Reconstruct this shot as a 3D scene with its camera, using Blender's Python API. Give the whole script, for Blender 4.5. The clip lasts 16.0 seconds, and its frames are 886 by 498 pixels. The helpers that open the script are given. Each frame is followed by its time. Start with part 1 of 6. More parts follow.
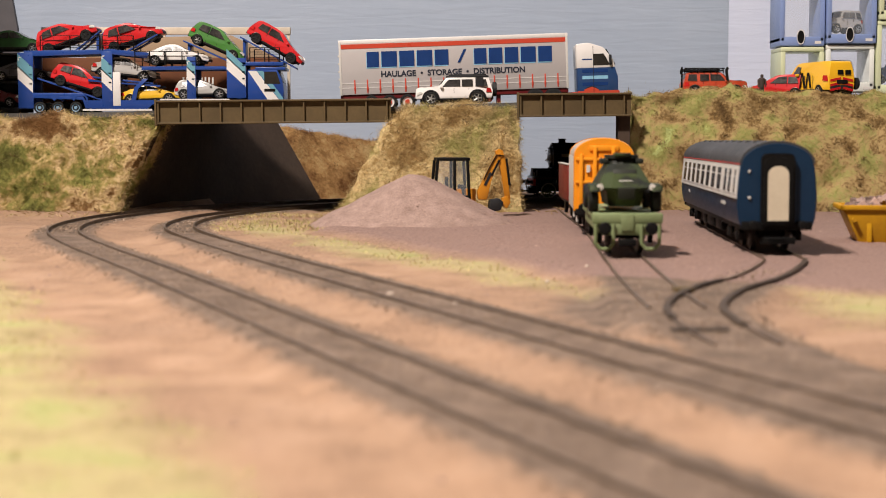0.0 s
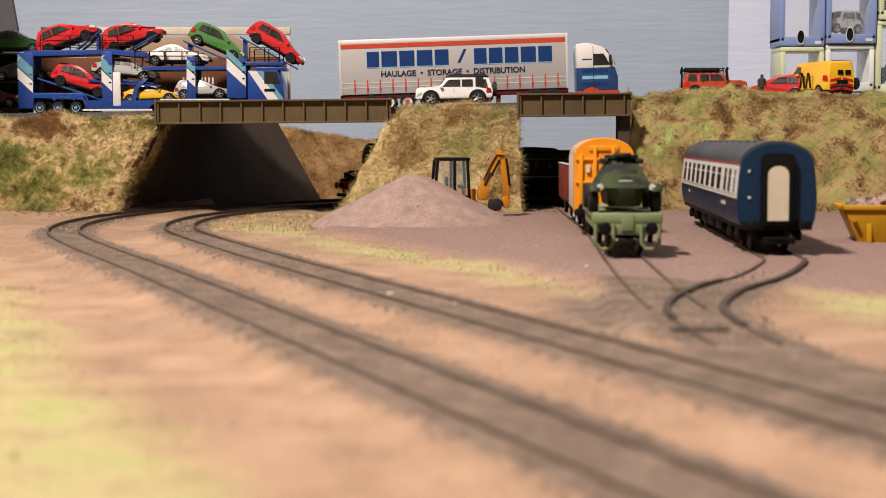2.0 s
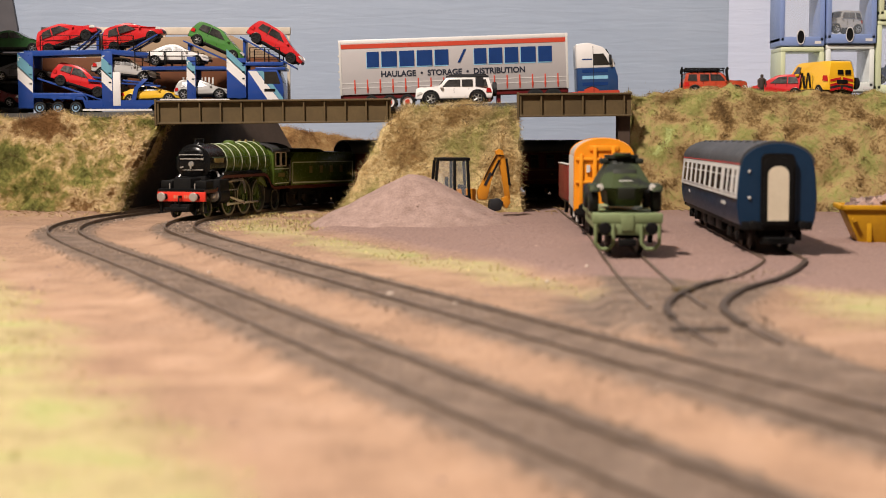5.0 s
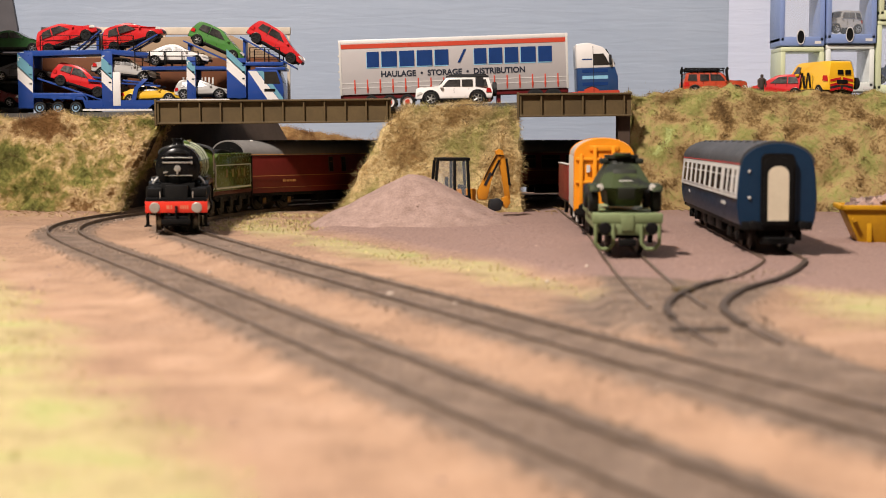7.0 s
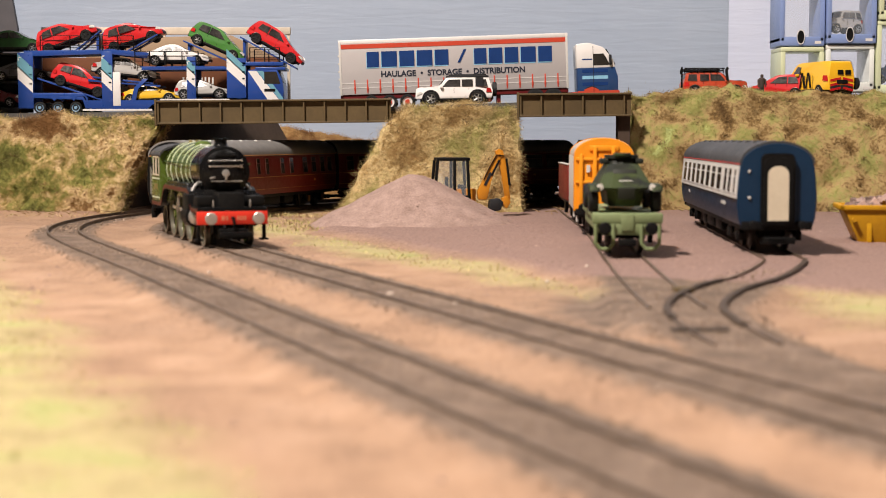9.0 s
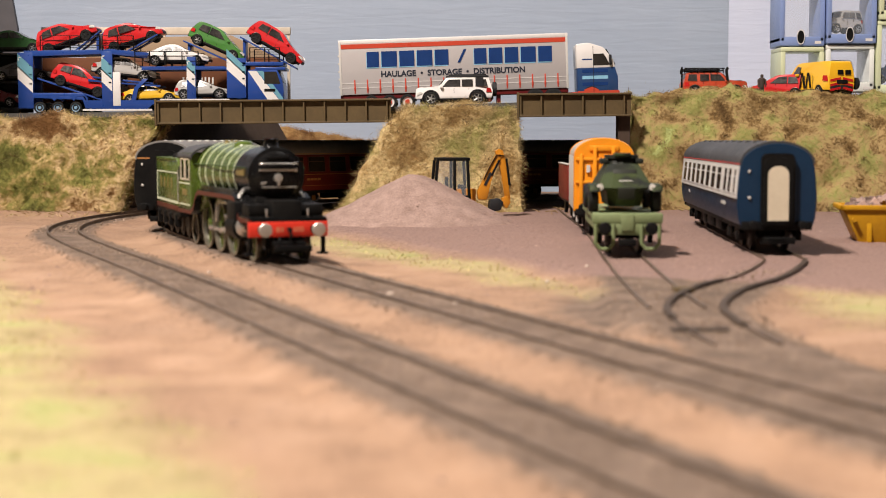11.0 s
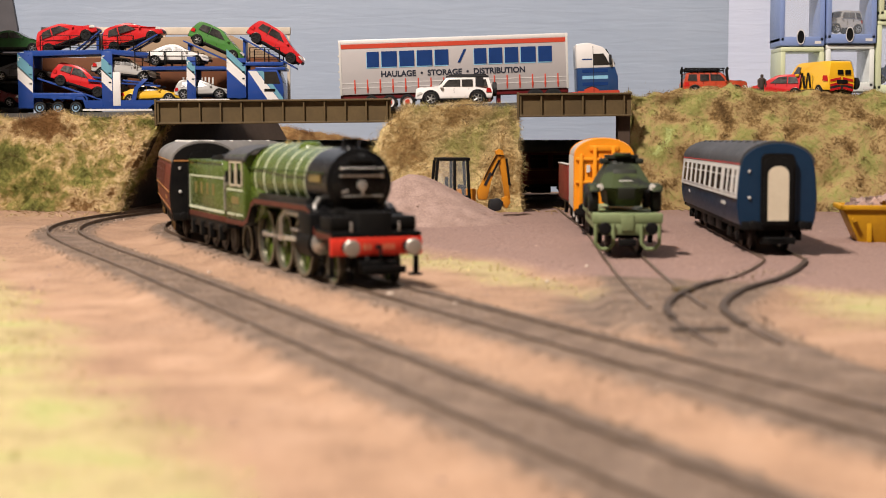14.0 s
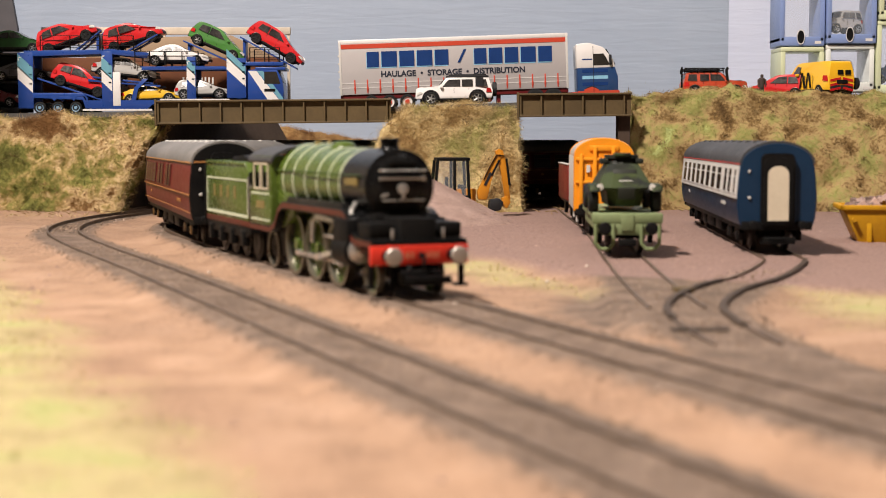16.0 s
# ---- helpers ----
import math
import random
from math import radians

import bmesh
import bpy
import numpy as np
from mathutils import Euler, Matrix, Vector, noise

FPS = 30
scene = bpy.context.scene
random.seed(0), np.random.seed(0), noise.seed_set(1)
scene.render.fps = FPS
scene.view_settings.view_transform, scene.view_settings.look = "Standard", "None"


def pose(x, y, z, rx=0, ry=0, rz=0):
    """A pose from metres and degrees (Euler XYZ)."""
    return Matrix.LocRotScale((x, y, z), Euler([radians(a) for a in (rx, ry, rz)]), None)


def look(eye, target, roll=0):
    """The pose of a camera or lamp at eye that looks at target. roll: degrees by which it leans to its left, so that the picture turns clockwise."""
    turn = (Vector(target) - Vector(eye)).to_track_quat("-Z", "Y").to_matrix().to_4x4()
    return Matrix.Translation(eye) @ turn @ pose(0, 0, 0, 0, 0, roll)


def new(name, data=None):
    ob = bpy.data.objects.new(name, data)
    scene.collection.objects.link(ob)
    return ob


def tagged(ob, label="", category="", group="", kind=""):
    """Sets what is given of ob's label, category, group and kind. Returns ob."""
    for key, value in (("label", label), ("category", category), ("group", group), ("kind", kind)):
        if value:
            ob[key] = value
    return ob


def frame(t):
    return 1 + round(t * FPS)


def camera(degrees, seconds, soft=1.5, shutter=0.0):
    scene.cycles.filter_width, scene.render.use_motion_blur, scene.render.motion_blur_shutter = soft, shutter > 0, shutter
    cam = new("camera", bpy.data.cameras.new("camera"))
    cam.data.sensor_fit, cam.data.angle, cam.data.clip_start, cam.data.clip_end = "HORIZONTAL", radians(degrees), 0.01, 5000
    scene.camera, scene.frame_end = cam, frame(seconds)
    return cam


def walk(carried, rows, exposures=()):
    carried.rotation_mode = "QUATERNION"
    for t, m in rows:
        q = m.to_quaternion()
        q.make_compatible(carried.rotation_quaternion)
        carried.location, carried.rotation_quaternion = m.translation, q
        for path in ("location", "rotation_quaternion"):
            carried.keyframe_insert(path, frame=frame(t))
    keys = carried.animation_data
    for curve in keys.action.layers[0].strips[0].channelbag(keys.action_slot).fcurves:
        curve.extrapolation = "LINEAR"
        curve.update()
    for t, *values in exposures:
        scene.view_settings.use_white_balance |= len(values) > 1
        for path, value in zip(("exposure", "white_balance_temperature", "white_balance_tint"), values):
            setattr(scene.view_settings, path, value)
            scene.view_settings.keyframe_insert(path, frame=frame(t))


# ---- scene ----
import functools

cam = camera(33.6, 16.0, soft=1.0)
cam.data.dof.use_dof = True
cam.data.dof.focus_distance = 1.12
cam.data.dof.aperture_fstop = 20.0
CAM = pose(0, 0, 0.056, 90 - 4.29, 0, 0)
walk(cam, [(0.0, CAM), (16.0, CAM)], [(0, -0.14), (4.2, -0.14), (6.5, -0.07), (7.5, -0.03), (9.0, 0.01), (11.5, -0.05), (15, -0.05), (16, -0.02)])

# ---- light ----
world = bpy.data.worlds.new("world")
scene.world = world
world.use_nodes = True
world.node_tree.nodes["Background"].inputs[0].default_value = (1.0, 0.93, 0.85, 1)
world.node_tree.nodes["Background"].inputs[1].default_value = 0.22


def area(name, eye, target, size, watts, colour):
    data = bpy.data.lights.new(name, "AREA")
    data.shape, data.size, data.energy, data.color = "DISK", size, watts, colour
    ob = new(name, data)
    ob.matrix_basis = look(eye, target)
    return ob


area("ceiling_lamp_light", (-0.55, 0.10, 1.35), (0.0, 0.6, 0.0), 0.14, 54.0, (1.0, 0.887, 0.80))
# Added soft fill without a fitting of its own; lifts the shadows.
area("second_lamp_light", (0.75, 0.35, 1.46), (0.2, 1.1, 0.0), 0.6, 5.0, (1.0, 0.94, 0.88))

# ---- building helpers: sizes in millimetres ----
U = 0.001


def P(x, y, z, rz=0, rx=0, ry=0):
    return pose(x * U, y * U, z * U, rx, ry, rz)


class B:
    """A mesh in the making, in millimetres."""

    def __init__(self):
        self.bm = bmesh.new()

    def _bevel(self, faces, size, seg=2):
        edges = list({e for f in faces for e in f.edges})
        bmesh.ops.bevel(self.bm, geom=edges, offset=size, segments=seg, affect="EDGES", clamp_overlap=True, profile=0.5)

    def box(self, x0, x1, y0, y1, z0, z1, bev=0.0, m=None):
        co = [(x, y, z) for x in (x0, x1) for y in (y0, y1) for z in (z0, z1)]
        v = [self.bm.verts.new(m @ Vector(c) if m else c) for c in co]
        f = [self.bm.faces.new([v[i] for i in q]) for q in ((0, 1, 3, 2), (4, 6, 7, 5), (0, 4, 5, 1), (2, 3, 7, 6), (0, 2, 6, 4), (1, 5, 7, 3))]
        if bev:
            self._bevel(f, bev)
        return self

    def loft(self, rings, closed=True, caps=True):
        """Rings of as many points each, joined in turn."""
        vs = [[self.bm.verts.new(c) for c in r] for r in rings]
        n = len(rings[0])
        for a, b in zip(vs, vs[1:]):
            for i in range(n if closed else n - 1):
                j = (i + 1) % n
                self.bm.faces.new((a[i], a[j], b[j], b[i]))
        if caps and closed:
            self.bm.faces.new(vs[0][::-1])
            self.bm.faces.new(vs[-1])
        return self

    def cyl(self, p, q, r, r2=None, n=14):
        p, q = Vector(p), Vector(q)
        r2 = r if r2 is None else r2
        turn = (q - p).to_track_quat("Z", "Y").to_matrix()
        ring = lambda c, k: [c + turn @ Vector((k * math.cos(i * math.tau / n), k * math.sin(i * math.tau / n), 0)) for i in range(n)]
        return self.loft([ring(p, r), ring(q, r2)])

    def lathe(self, base, way, outline, n=24):
        """Turn an outline of (distance along, radius) about an axis."""
        base, way = Vector(base), Vector(way).normalized()
        turn = way.to_track_quat("Z", "Y").to_matrix()
        rings = [[base + turn @ Vector((max(r, 0.01) * math.cos(i * math.tau / n), max(r, 0.01) * math.sin(i * math.tau / n), d)) for i in range(n)] for d, r in outline]
        return self.loft(rings)

    def tube(self, pts, r, n=6):
        for a, b in zip(pts, pts[1:]):
            self.cyl(a, b, r, n=n)
        return self

    def slab(self, outline, width, bev=0.0, seg=2):
        """A side outline of (x, z) made solid; width(x, z) is its half width in y."""
        w = width if callable(width) else (lambda x, z: width)
        a = [self.bm.verts.new((x, -w(x, z), z)) for x, z in outline]
        b = [self.bm.verts.new((x, w(x, z), z)) for x, z in outline]
        f = [self.bm.faces.new(a), self.bm.faces.new(b[::-1])]
        for i in range(len(a)):
            j = (i + 1) % len(a)
            f.append(self.bm.faces.new((a[j], a[i], b[i], b[j])))
        if bev:
            self._bevel(f, bev, seg)
        return self

    def panel(self, outline, side, width, thick=0.25):
        """A thin plate on a side (-1 or 1) of a slab."""
        w = width if callable(width) else (lambda x, z: width)
        a = [self.bm.verts.new((x, side * (w(x, z) - 0.3), z)) for x, z in outline]
        b = [self.bm.verts.new((x, side * (w(x, z) + thick), z)) for x, z in outline]
        self.bm.faces.new(a), self.bm.faces.new(b[::-1])
        for i in range(len(a)):
            j = (i + 1) % len(a)
            self.bm.faces.new((a[j], a[i], b[i], b[j]))
        return self

    def plate(self, x0, x1, w, z0, z1, r):
        """An upright plate across the line with rounded corners."""
        pts = []
        for cy, cz, a0 in ((w - r, z1 - r, 0), (-w + r, z1 - r, 90), (-w + r, z0 + r, 180), (w - r, z0 + r, 270)):
            pts += [(cy + r * math.cos(radians(a0 + k * 18)), cz + r * math.sin(radians(a0 + k * 18))) for k in range(6)]
        return self.loft([[(x, y, z) for y, z in pts] for x in (x0, x1)])

    def mesh(self, name, material, smooth=35):
        bm = self.bm
        bmesh.ops.recalc_face_normals(bm, faces=bm.faces)
        for v in bm.verts:
            v.co *= U
        me = bpy.data.meshes.new(name)
        bm.to_mesh(me)
        bm.free()
        me.materials.append(material)
        if smooth:
            me.shade_smooth()
            me.set_sharp_from_angle(angle=radians(smooth))
        return me


def part(name, b, material, parent, label="", m=None, smooth=35):
    me = b if isinstance(b, bpy.types.Mesh) else b.mesh(name, material, smooth)
    ob = new(name, me)
    ob.parent = parent
    if m:
        ob.matrix_basis = m
    return tagged(ob, label)


def thing(name, m, label, category, group=""):
    ob = new(name)
    ob.empty_display_size = 0.01
    ob.matrix_basis = m
    return tagged(ob, label, category, group)


# ---- materials ----
def M(name, c1, c2=None, rough=0.5, metal=0.0, size=3.0, bump=0.0, fine=0.25, coat=0.0, island=0.0, spec=None, stops=None):
    """A surface whose colour wanders between c1 and c2 over patches of so many mm, with finer grain on top."""
    m = bpy.data.materials.new(name)
    m.use_nodes = True
    nt = m.node_tree
    b = nt.nodes["Principled BSDF"]
    c2 = c2 or tuple(v * 0.82 for v in c1)
    tc = nt.nodes.new("ShaderNodeTexCoord")
    n1, n2 = nt.nodes.new("ShaderNodeTexNoise"), nt.nodes.new("ShaderNodeTexNoise")
    n1.inputs["Scale"].default_value, n1.inputs["Detail"].default_value = 1000 / size / 3, 5
    n2.inputs["Scale"].default_value, n2.inputs["Detail"].default_value = 1000 / size * 3, 3
    mixf = nt.nodes.new("ShaderNodeMix")
    mixf.data_type = "FLOAT"
    mixf.inputs[0].default_value = fine
    ramp = nt.nodes.new("ShaderNodeValToRGB")
    ramp.color_ramp.elements[0].position, ramp.color_ramp.elements[1].position = 0.36, 0.64
    ramp.color_ramp.elements[0].color, ramp.color_ramp.elements[1].color = (*c1, 1), (*c2, 1)
    for k, (q, c) in enumerate(stops or ()):
        e = ramp.color_ramp.elements[k] if k < 2 else ramp.color_ramp.elements.new(q)
        e.position, e.color = q, (*c, 1)
    for n in (n1, n2):
        nt.links.new(tc.outputs["Object"], n.inputs["Vector"])
    nt.links.new(n1.outputs["Fac"], mixf.inputs[2])
    nt.links.new(n2.outputs["Fac"], mixf.inputs[3])
    nt.links.new(mixf.outputs[0], ramp.inputs["Fac"])
    colour = ramp.outputs["Color"]
    if island:
        g = nt.nodes.new("ShaderNodeNewGeometry")
        hsv = nt.nodes.new("ShaderNodeHueSaturation")
        mr = nt.nodes.new("ShaderNodeMapRange")
        mr.inputs[3].default_value, mr.inputs[4].default_value = 1 - island, 1 + island
        nt.links.new(g.outputs["Random Per Island"], mr.inputs[0])
        nt.links.new(mr.outputs[0], hsv.inputs["Value"])
        nt.links.new(colour, hsv.inputs["Color"])
        colour = hsv.outputs["Color"]
    nt.links.new(colour, b.inputs["Base Color"])
    rr = nt.nodes.new("ShaderNodeMapRange")
    rr.inputs[3].default_value, rr.inputs[4].default_value = max(rough - 0.12, 0.03), min(rough + 0.12, 1)
    nt.links.new(n2.outputs["Fac"], rr.inputs[0])
    nt.links.new(rr.outputs[0], b.inputs["Roughness"])
    b.inputs["Metallic"].default_value = metal
    b.inputs["Specular IOR Level"].default_value = spec if spec is not None else (0.5 if coat or metal else 0.22)
    b.inputs["Coat Weight"].default_value = coat
    if bump:
        bp = nt.nodes.new("ShaderNodeBump")
        bp.inputs["Strength"].default_value, bp.inputs["Distance"].default_value = 0.6, bump * U
        nt.links.new(mixf.outputs[0], bp.inputs["Height"])
        nt.links.new(bp.outputs["Normal"], b.inputs["Normal"])
    return m


def glass(name, colour=(0.5, 0.55, 0.6), alpha=0.10, rough=0.03):
    m = bpy.data.materials.new(name)
    m.use_nodes = True
    b = m.node_tree.nodes["Principled BSDF"]
    b.inputs["Base Color"].default_value = (*colour, 1)
    b.inputs["Roughness"].default_value = rough
    b.inputs["Alpha"].default_value = alpha
    return m


BLACK = M("black_paint", (0.005, 0.005, 0.0055), (0.011, 0.0105, 0.010), 0.5, size=4, spec=0.08)
BLACKGLOSS = M("satin_black", (0.004, 0.004, 0.0045), (0.008, 0.008, 0.008), 0.24, size=4, spec=0.16)
GREEN = M("apple_green", (0.074, 0.112, 0.017), (0.058, 0.092, 0.014), 0.25, size=6, spec=0.4)
GREENDK = M("dark_green", (0.03, 0.06, 0.012), None, 0.4)
LINE = M("pale_lining", (0.62, 0.66, 0.50), None, 0.45)
REDBEAM = M("vermilion", (0.72, 0.045, 0.025), (0.62, 0.04, 0.025), 0.4, size=4)
BUFFER = M("buffer_metal", (0.55, 0.50, 0.45), (0.42, 0.38, 0.34), 0.35, metal=0.5)
STEEL = M("bright_steel", (0.60, 0.58, 0.55), (0.44, 0.42, 0.39), 0.22, metal=0.65)
TYRESTEEL = M("wheel_tyre_steel", (0.30, 0.28, 0.22), (0.20, 0.18, 0.14), 0.35, metal=0.8)
BRASS = M("gold_letters", (0.30, 0.23, 0.08), None, 0.4, metal=0.4)
CREAM = M("cream_plastic", (0.62, 0.55, 0.42), (0.55, 0.48, 0.36), 0.45)
ROOFGREY = M("roof_grey", (0.20, 0.19, 0.18), (0.15, 0.145, 0.14), 0.6, size=12)
ROOFDARK = M("roof_dark", (0.055, 0.055, 0.058), (0.04, 0.04, 0.042), 0.55, size=12)
MAROON = M("maroon", (0.155, 0.019, 0.015), (0.12, 0.015, 0.012), 0.45, size=8, spec=0.25)
LININGY = M("yellow_lining", (0.46, 0.21, 0.07), None, 0.5)
ORANGE = M("orange_end", (0.78, 0.29, 0.015), (0.72, 0.25, 0.012), 0.45, size=8)
BLUE = M("rail_blue", (0.007, 0.027, 0.062), (0.006, 0.021, 0.050), 0.4, size=10, spec=0.25)
PALEGREY = M("pale_grey", (0.56, 0.54, 0.51), (0.50, 0.48, 0.45), 0.5, size=8)
WINDOW = M("dark_window", (0.014, 0.012, 0.011), (0.035, 0.03, 0.025), 0.12, size=10, spec=0.35)
GLASS = glass("clear_pane")
RUST = M("rusty_rail", (0.14, 0.098, 0.066), (0.085, 0.060, 0.042), 0.5, metal=0.3, size=5)
SLEEPER = M("sleeper", (0.115, 0.085, 0.062), (0.07, 0.052, 0.04), 0.8, size=5, bump=0.3)
GIRDER = M("girder_brown", (0.118, 0.082, 0.038), (0.082, 0.057, 0.028), 0.55, size=9, bump=0.15)
BOARD = M("dark_board", (0.066, 0.045, 0.033), (0.047, 0.033, 0.025), 0.85, size=12, bump=0.2)
TARMAC = M("road_grey", (0.10, 0.095, 0.09), (0.07, 0.066, 0.062), 0.9, size=6, bump=0.3)
RUBBER = M("tyre", (0.014, 0.014, 0.014), None, 0.7)

DISC_RUST = M("dark_point_rail", (0.045, 0.032, 0.024), (0.075, 0.052, 0.036), 0.6, size=4)

# ---- the line's plan, in millimetres ----
RAIL = 4.0
CX, CY, R1, R2 = 205.7, 951.5, 371.0, 438.0  # first and second radius set-track
HEAD = 22.62
EASE = 18.0


@functools.lru_cache(None)
def line_table(r):
    """The line of radius r as dense points: level run at the back, tight curve, easement, straight."""
    pts = [Vector((CX + 1500 - d, CY + r)) for d in np.arange(0, 1500, 4.0)]
    n = int(radians(90 + EASE) * r / 4)
    pts += [Vector((CX + r * math.cos(a), CY + r * math.sin(a))) for a in np.linspace(math.pi / 2, math.pi + radians(EASE), n)]
    out = Vector((-math.cos(radians(HEAD)), -math.sin(radians(HEAD))))
    way = Vector((math.sin(radians(HEAD)), -math.cos(radians(HEAD))))
    p, q = pts[-1], Vector((-57.0, 600.0)) + out * ((r - R1) * 0.90)
    k = (q - p).length
    tp = Vector((math.sin(radians(EASE)), -math.cos(radians(EASE)))) * k
    for t in np.linspace(0, 1, 64)[1:]:
        t = float(t)
        pts.append(p * (2 * t ** 3 - 3 * t * t + 1) + tp * (t ** 3 - 2 * t * t + t) + q * (3 * t * t - 2 * t ** 3) + way * k * (t ** 3 - t * t))
    pts += [q + way * float(d) for d in np.arange(4, 900, 4.0)]
    run_ = np.concatenate([[0.0], np.cumsum([(b - a).length for a, b in zip(pts, pts[1:])])])
    return np.array([v.x for v in pts]), np.array([v.y for v in pts]), run_


def curve_at(s, r):
    """A point and heading, s mm along the line of radius r."""
    xs, ys, run_ = line_table(r)
    at = lambda d: Vector((float(np.interp(d, run_, xs)), float(np.interp(d, run_, ys))))
    w = at(s + 2) - at(s - 2)
    return at(s), math.degrees(math.atan2(w.y, w.x))


def spline(pts, step=6.0):
    """A smooth line through plan points, evenly sampled."""
    p = [Vector(q) for q in pts]
    p = [2 * p[0] - p[1], *p, 2 * p[-1] - p[-2]]
    out = []
    for i in range(1, len(p) - 2):
        n = max(2, int((p[i + 1] - p[i]).length / step))
        for k in range(n):
            t = k / n
            out.append(0.5 * (2 * p[i] + (p[i + 1] - p[i - 1]) * t + (2 * p[i - 1] - 5 * p[i] + 4 * p[i + 1] - p[i + 2]) * t * t + (3 * p[i] - p[i - 1] - 3 * p[i + 1] + p[i + 2]) * t ** 3))
    out.append(p[-2])
    return out


INNER = [curve_at(s, R1)[0] for s in np.arange(500, 2960, 8)]
OUTER = [curve_at(s, R2)[0] for s in np.arange(500, 3060, 8)]
SIDING = spline([(112, 250), (96, 292), (83, 340), (76, 400), (73, 450), (75, 540), (81, 669), (90, 840), (93, 1000), (96, 1130)])
COACHLINE = spline([(78, 372), (76, 420), (80, 462), (97, 512), (122, 560), (147, 630), (152, 675), (160, 790), (170, 935)])


NEARLINES = np.array([tuple(p) for p in (*INNER, *OUTER, *SIDING[::2], *COACHLINE[::2])])


def near_track(x, y):
    """Distance in mm from the nearest line."""
    return float(np.sqrt(((NEARLINES - (x, y)) ** 2).sum(1).min()))


# ---- room and backdrop ----
def painted_wall(name, c1, c2):
    """Brushed emulsion: long level strokes."""
    m = M(name, c1, c2, 0.45, size=60, fine=0.2)
    nt = m.node_tree
    tc = nt.nodes.new("ShaderNodeTexCoord")
    mp = nt.nodes.new("ShaderNodeMapping")
    mp.inputs["Scale"].default_value = (16, 16, 150)
    mp.inputs["Rotation"].default_value = (0, 0.05, 0)
    n = nt.nodes.new("ShaderNodeTexNoise")
    n.inputs["Scale"].default_value, n.inputs["Detail"].default_value = 1.0, 8
    n.inputs["Distortion"].default_value = 0.7
    bp = nt.nodes.new("ShaderNodeBump")
    bp.inputs["Strength"].default_value, bp.inputs["Distance"].default_value = 0.6, 0.0011
    nt.links.new(tc.outputs["Object"], mp.inputs["Vector"])
    nt.links.new(mp.outputs["Vector"], n.inputs["Vector"])
    nt.links.new(n.outputs["Fac"], bp.inputs["Height"])
    nt.links.new(bp.outputs["Normal"], nt.nodes["Principled BSDF"].inputs["Normal"])
    return m


WALLBLUE = painted_wall("wall_blue", (0.385, 0.455, 0.572), (0.425, 0.494, 0.608))
WALLLILAC = painted_wall("wall_lilac", (0.655, 0.715, 0.90), (0.70, 0.755, 0.92))
WALLROOM = painted_wall("wall_cream", (0.34, 0.31, 0.26), (0.30, 0.27, 0.23))
WALLY = 1592.0


def structure(name, b, material, label, smooth=0, category="wall"):
    ob = new(name, b.mesh(name, material, smooth))
    return tagged(ob, label, category, kind="structure")


structure("wall_north", B().box(-2200, 307, WALLY, WALLY + 90, -900, 1500), WALLBLUE, "pale blue painted wall with brush strokes behind the layout")
structure("wall_northeast", B().box(307, 2600, WALLY + 0.6, WALLY + 90.6, -900, 1500), WALLLILAC, "pale lilac painted wall beside the blue wall")
structure("wall_west", B().box(-2290, -2200, -1500, WALLY, -900, 1500), WALLROOM, "plain cream room wall")
structure("wall_east", B().box(2600, 2690, -1500, WALLY, -900, 1500), WALLROOM, "plain cream room wall")
structure("wall_south", B().box(-2200, 2600, -1590, -1500, -900, 1500), WALLROOM, "plain cream room wall")
structure("floor", B().box(-2200, 2600, -1500, WALLY, -960, -900), M("carpet", (0.16, 0.13, 0.10), None, 0.95, size=20), "brown carpet floor of the room", category="floor")
structure("ceiling", B().box(-2290, 2690, -1590, WALLY + 90, 1500, 1560), M("ceiling_paint", (0.55, 0.53, 0.49), None, 0.8, size=80), "plain white ceiling", category="ceiling")
# Slanted shadow on the blue wall, laid on as a dark grey sheet.
structure("pinboard", B().slab([(-700, 60), (-700, 420), (-496, 420), (-456, 174), (-458, 60)], 3, 0.6), M("wedge_shade_grey", (0.115, 0.11, 0.12), None, 0.7, size=30), "grey sheet standing in for a shadow wedge on the blue wall", category="board").matrix_basis = P(0, WALLY - 4, 0)


# Unseen panel, added to keep the lamp off the trailer at far left.
structure("wall_partition", B().box(-1200, -363, 985, 1003, -60, 400), WALLROOM, "unseen panel added to shade the left end of the layout")


# ---- ground ----
def inside(x, y):
    """Weights of grass, yard grit and ballast at a plan point."""
    n = noise.noise(Vector((x * 0.02, y * 0.012, 3.1))) * 0.6 + noise.noise(Vector((x * 0.06, y * 0.05, 7.7))) * 0.4
    grass = min(max((-(x + 27) * 0.9 - (y - 229) * 0.36 + n * 26) / 22, 0), 1)
    band = np.interp(y, [520, 531, 665, 791, 945, 990], [52, 46, -7, -66, -122, -125])
    w = np.interp(y, [470, 560, 700, 900, 960], [0, 13, 23, 24, 8]) * (1 + n * 1.3)
    grass = max(grass, min(max((w - abs(x - band)) / 17, 0), 1) * 0.85)
    grass = max(grass, min(max(1.5 - math.hypot((x - 143) / 22, (y - 480) / 48) + n, 0), 1) * 0.95)
    edge = np.interp(y, [500, 520, 573, 700, 837, 870], [178, 138, 46, -6, -58, -76]) + n * 12
    yard = min(max((x - edge) / 10, 0), 1) if y > 495 else 0.0
    yard *= min(max((1180 - y) / 60, 0), 1)
    return grass * (1 - yard), yard


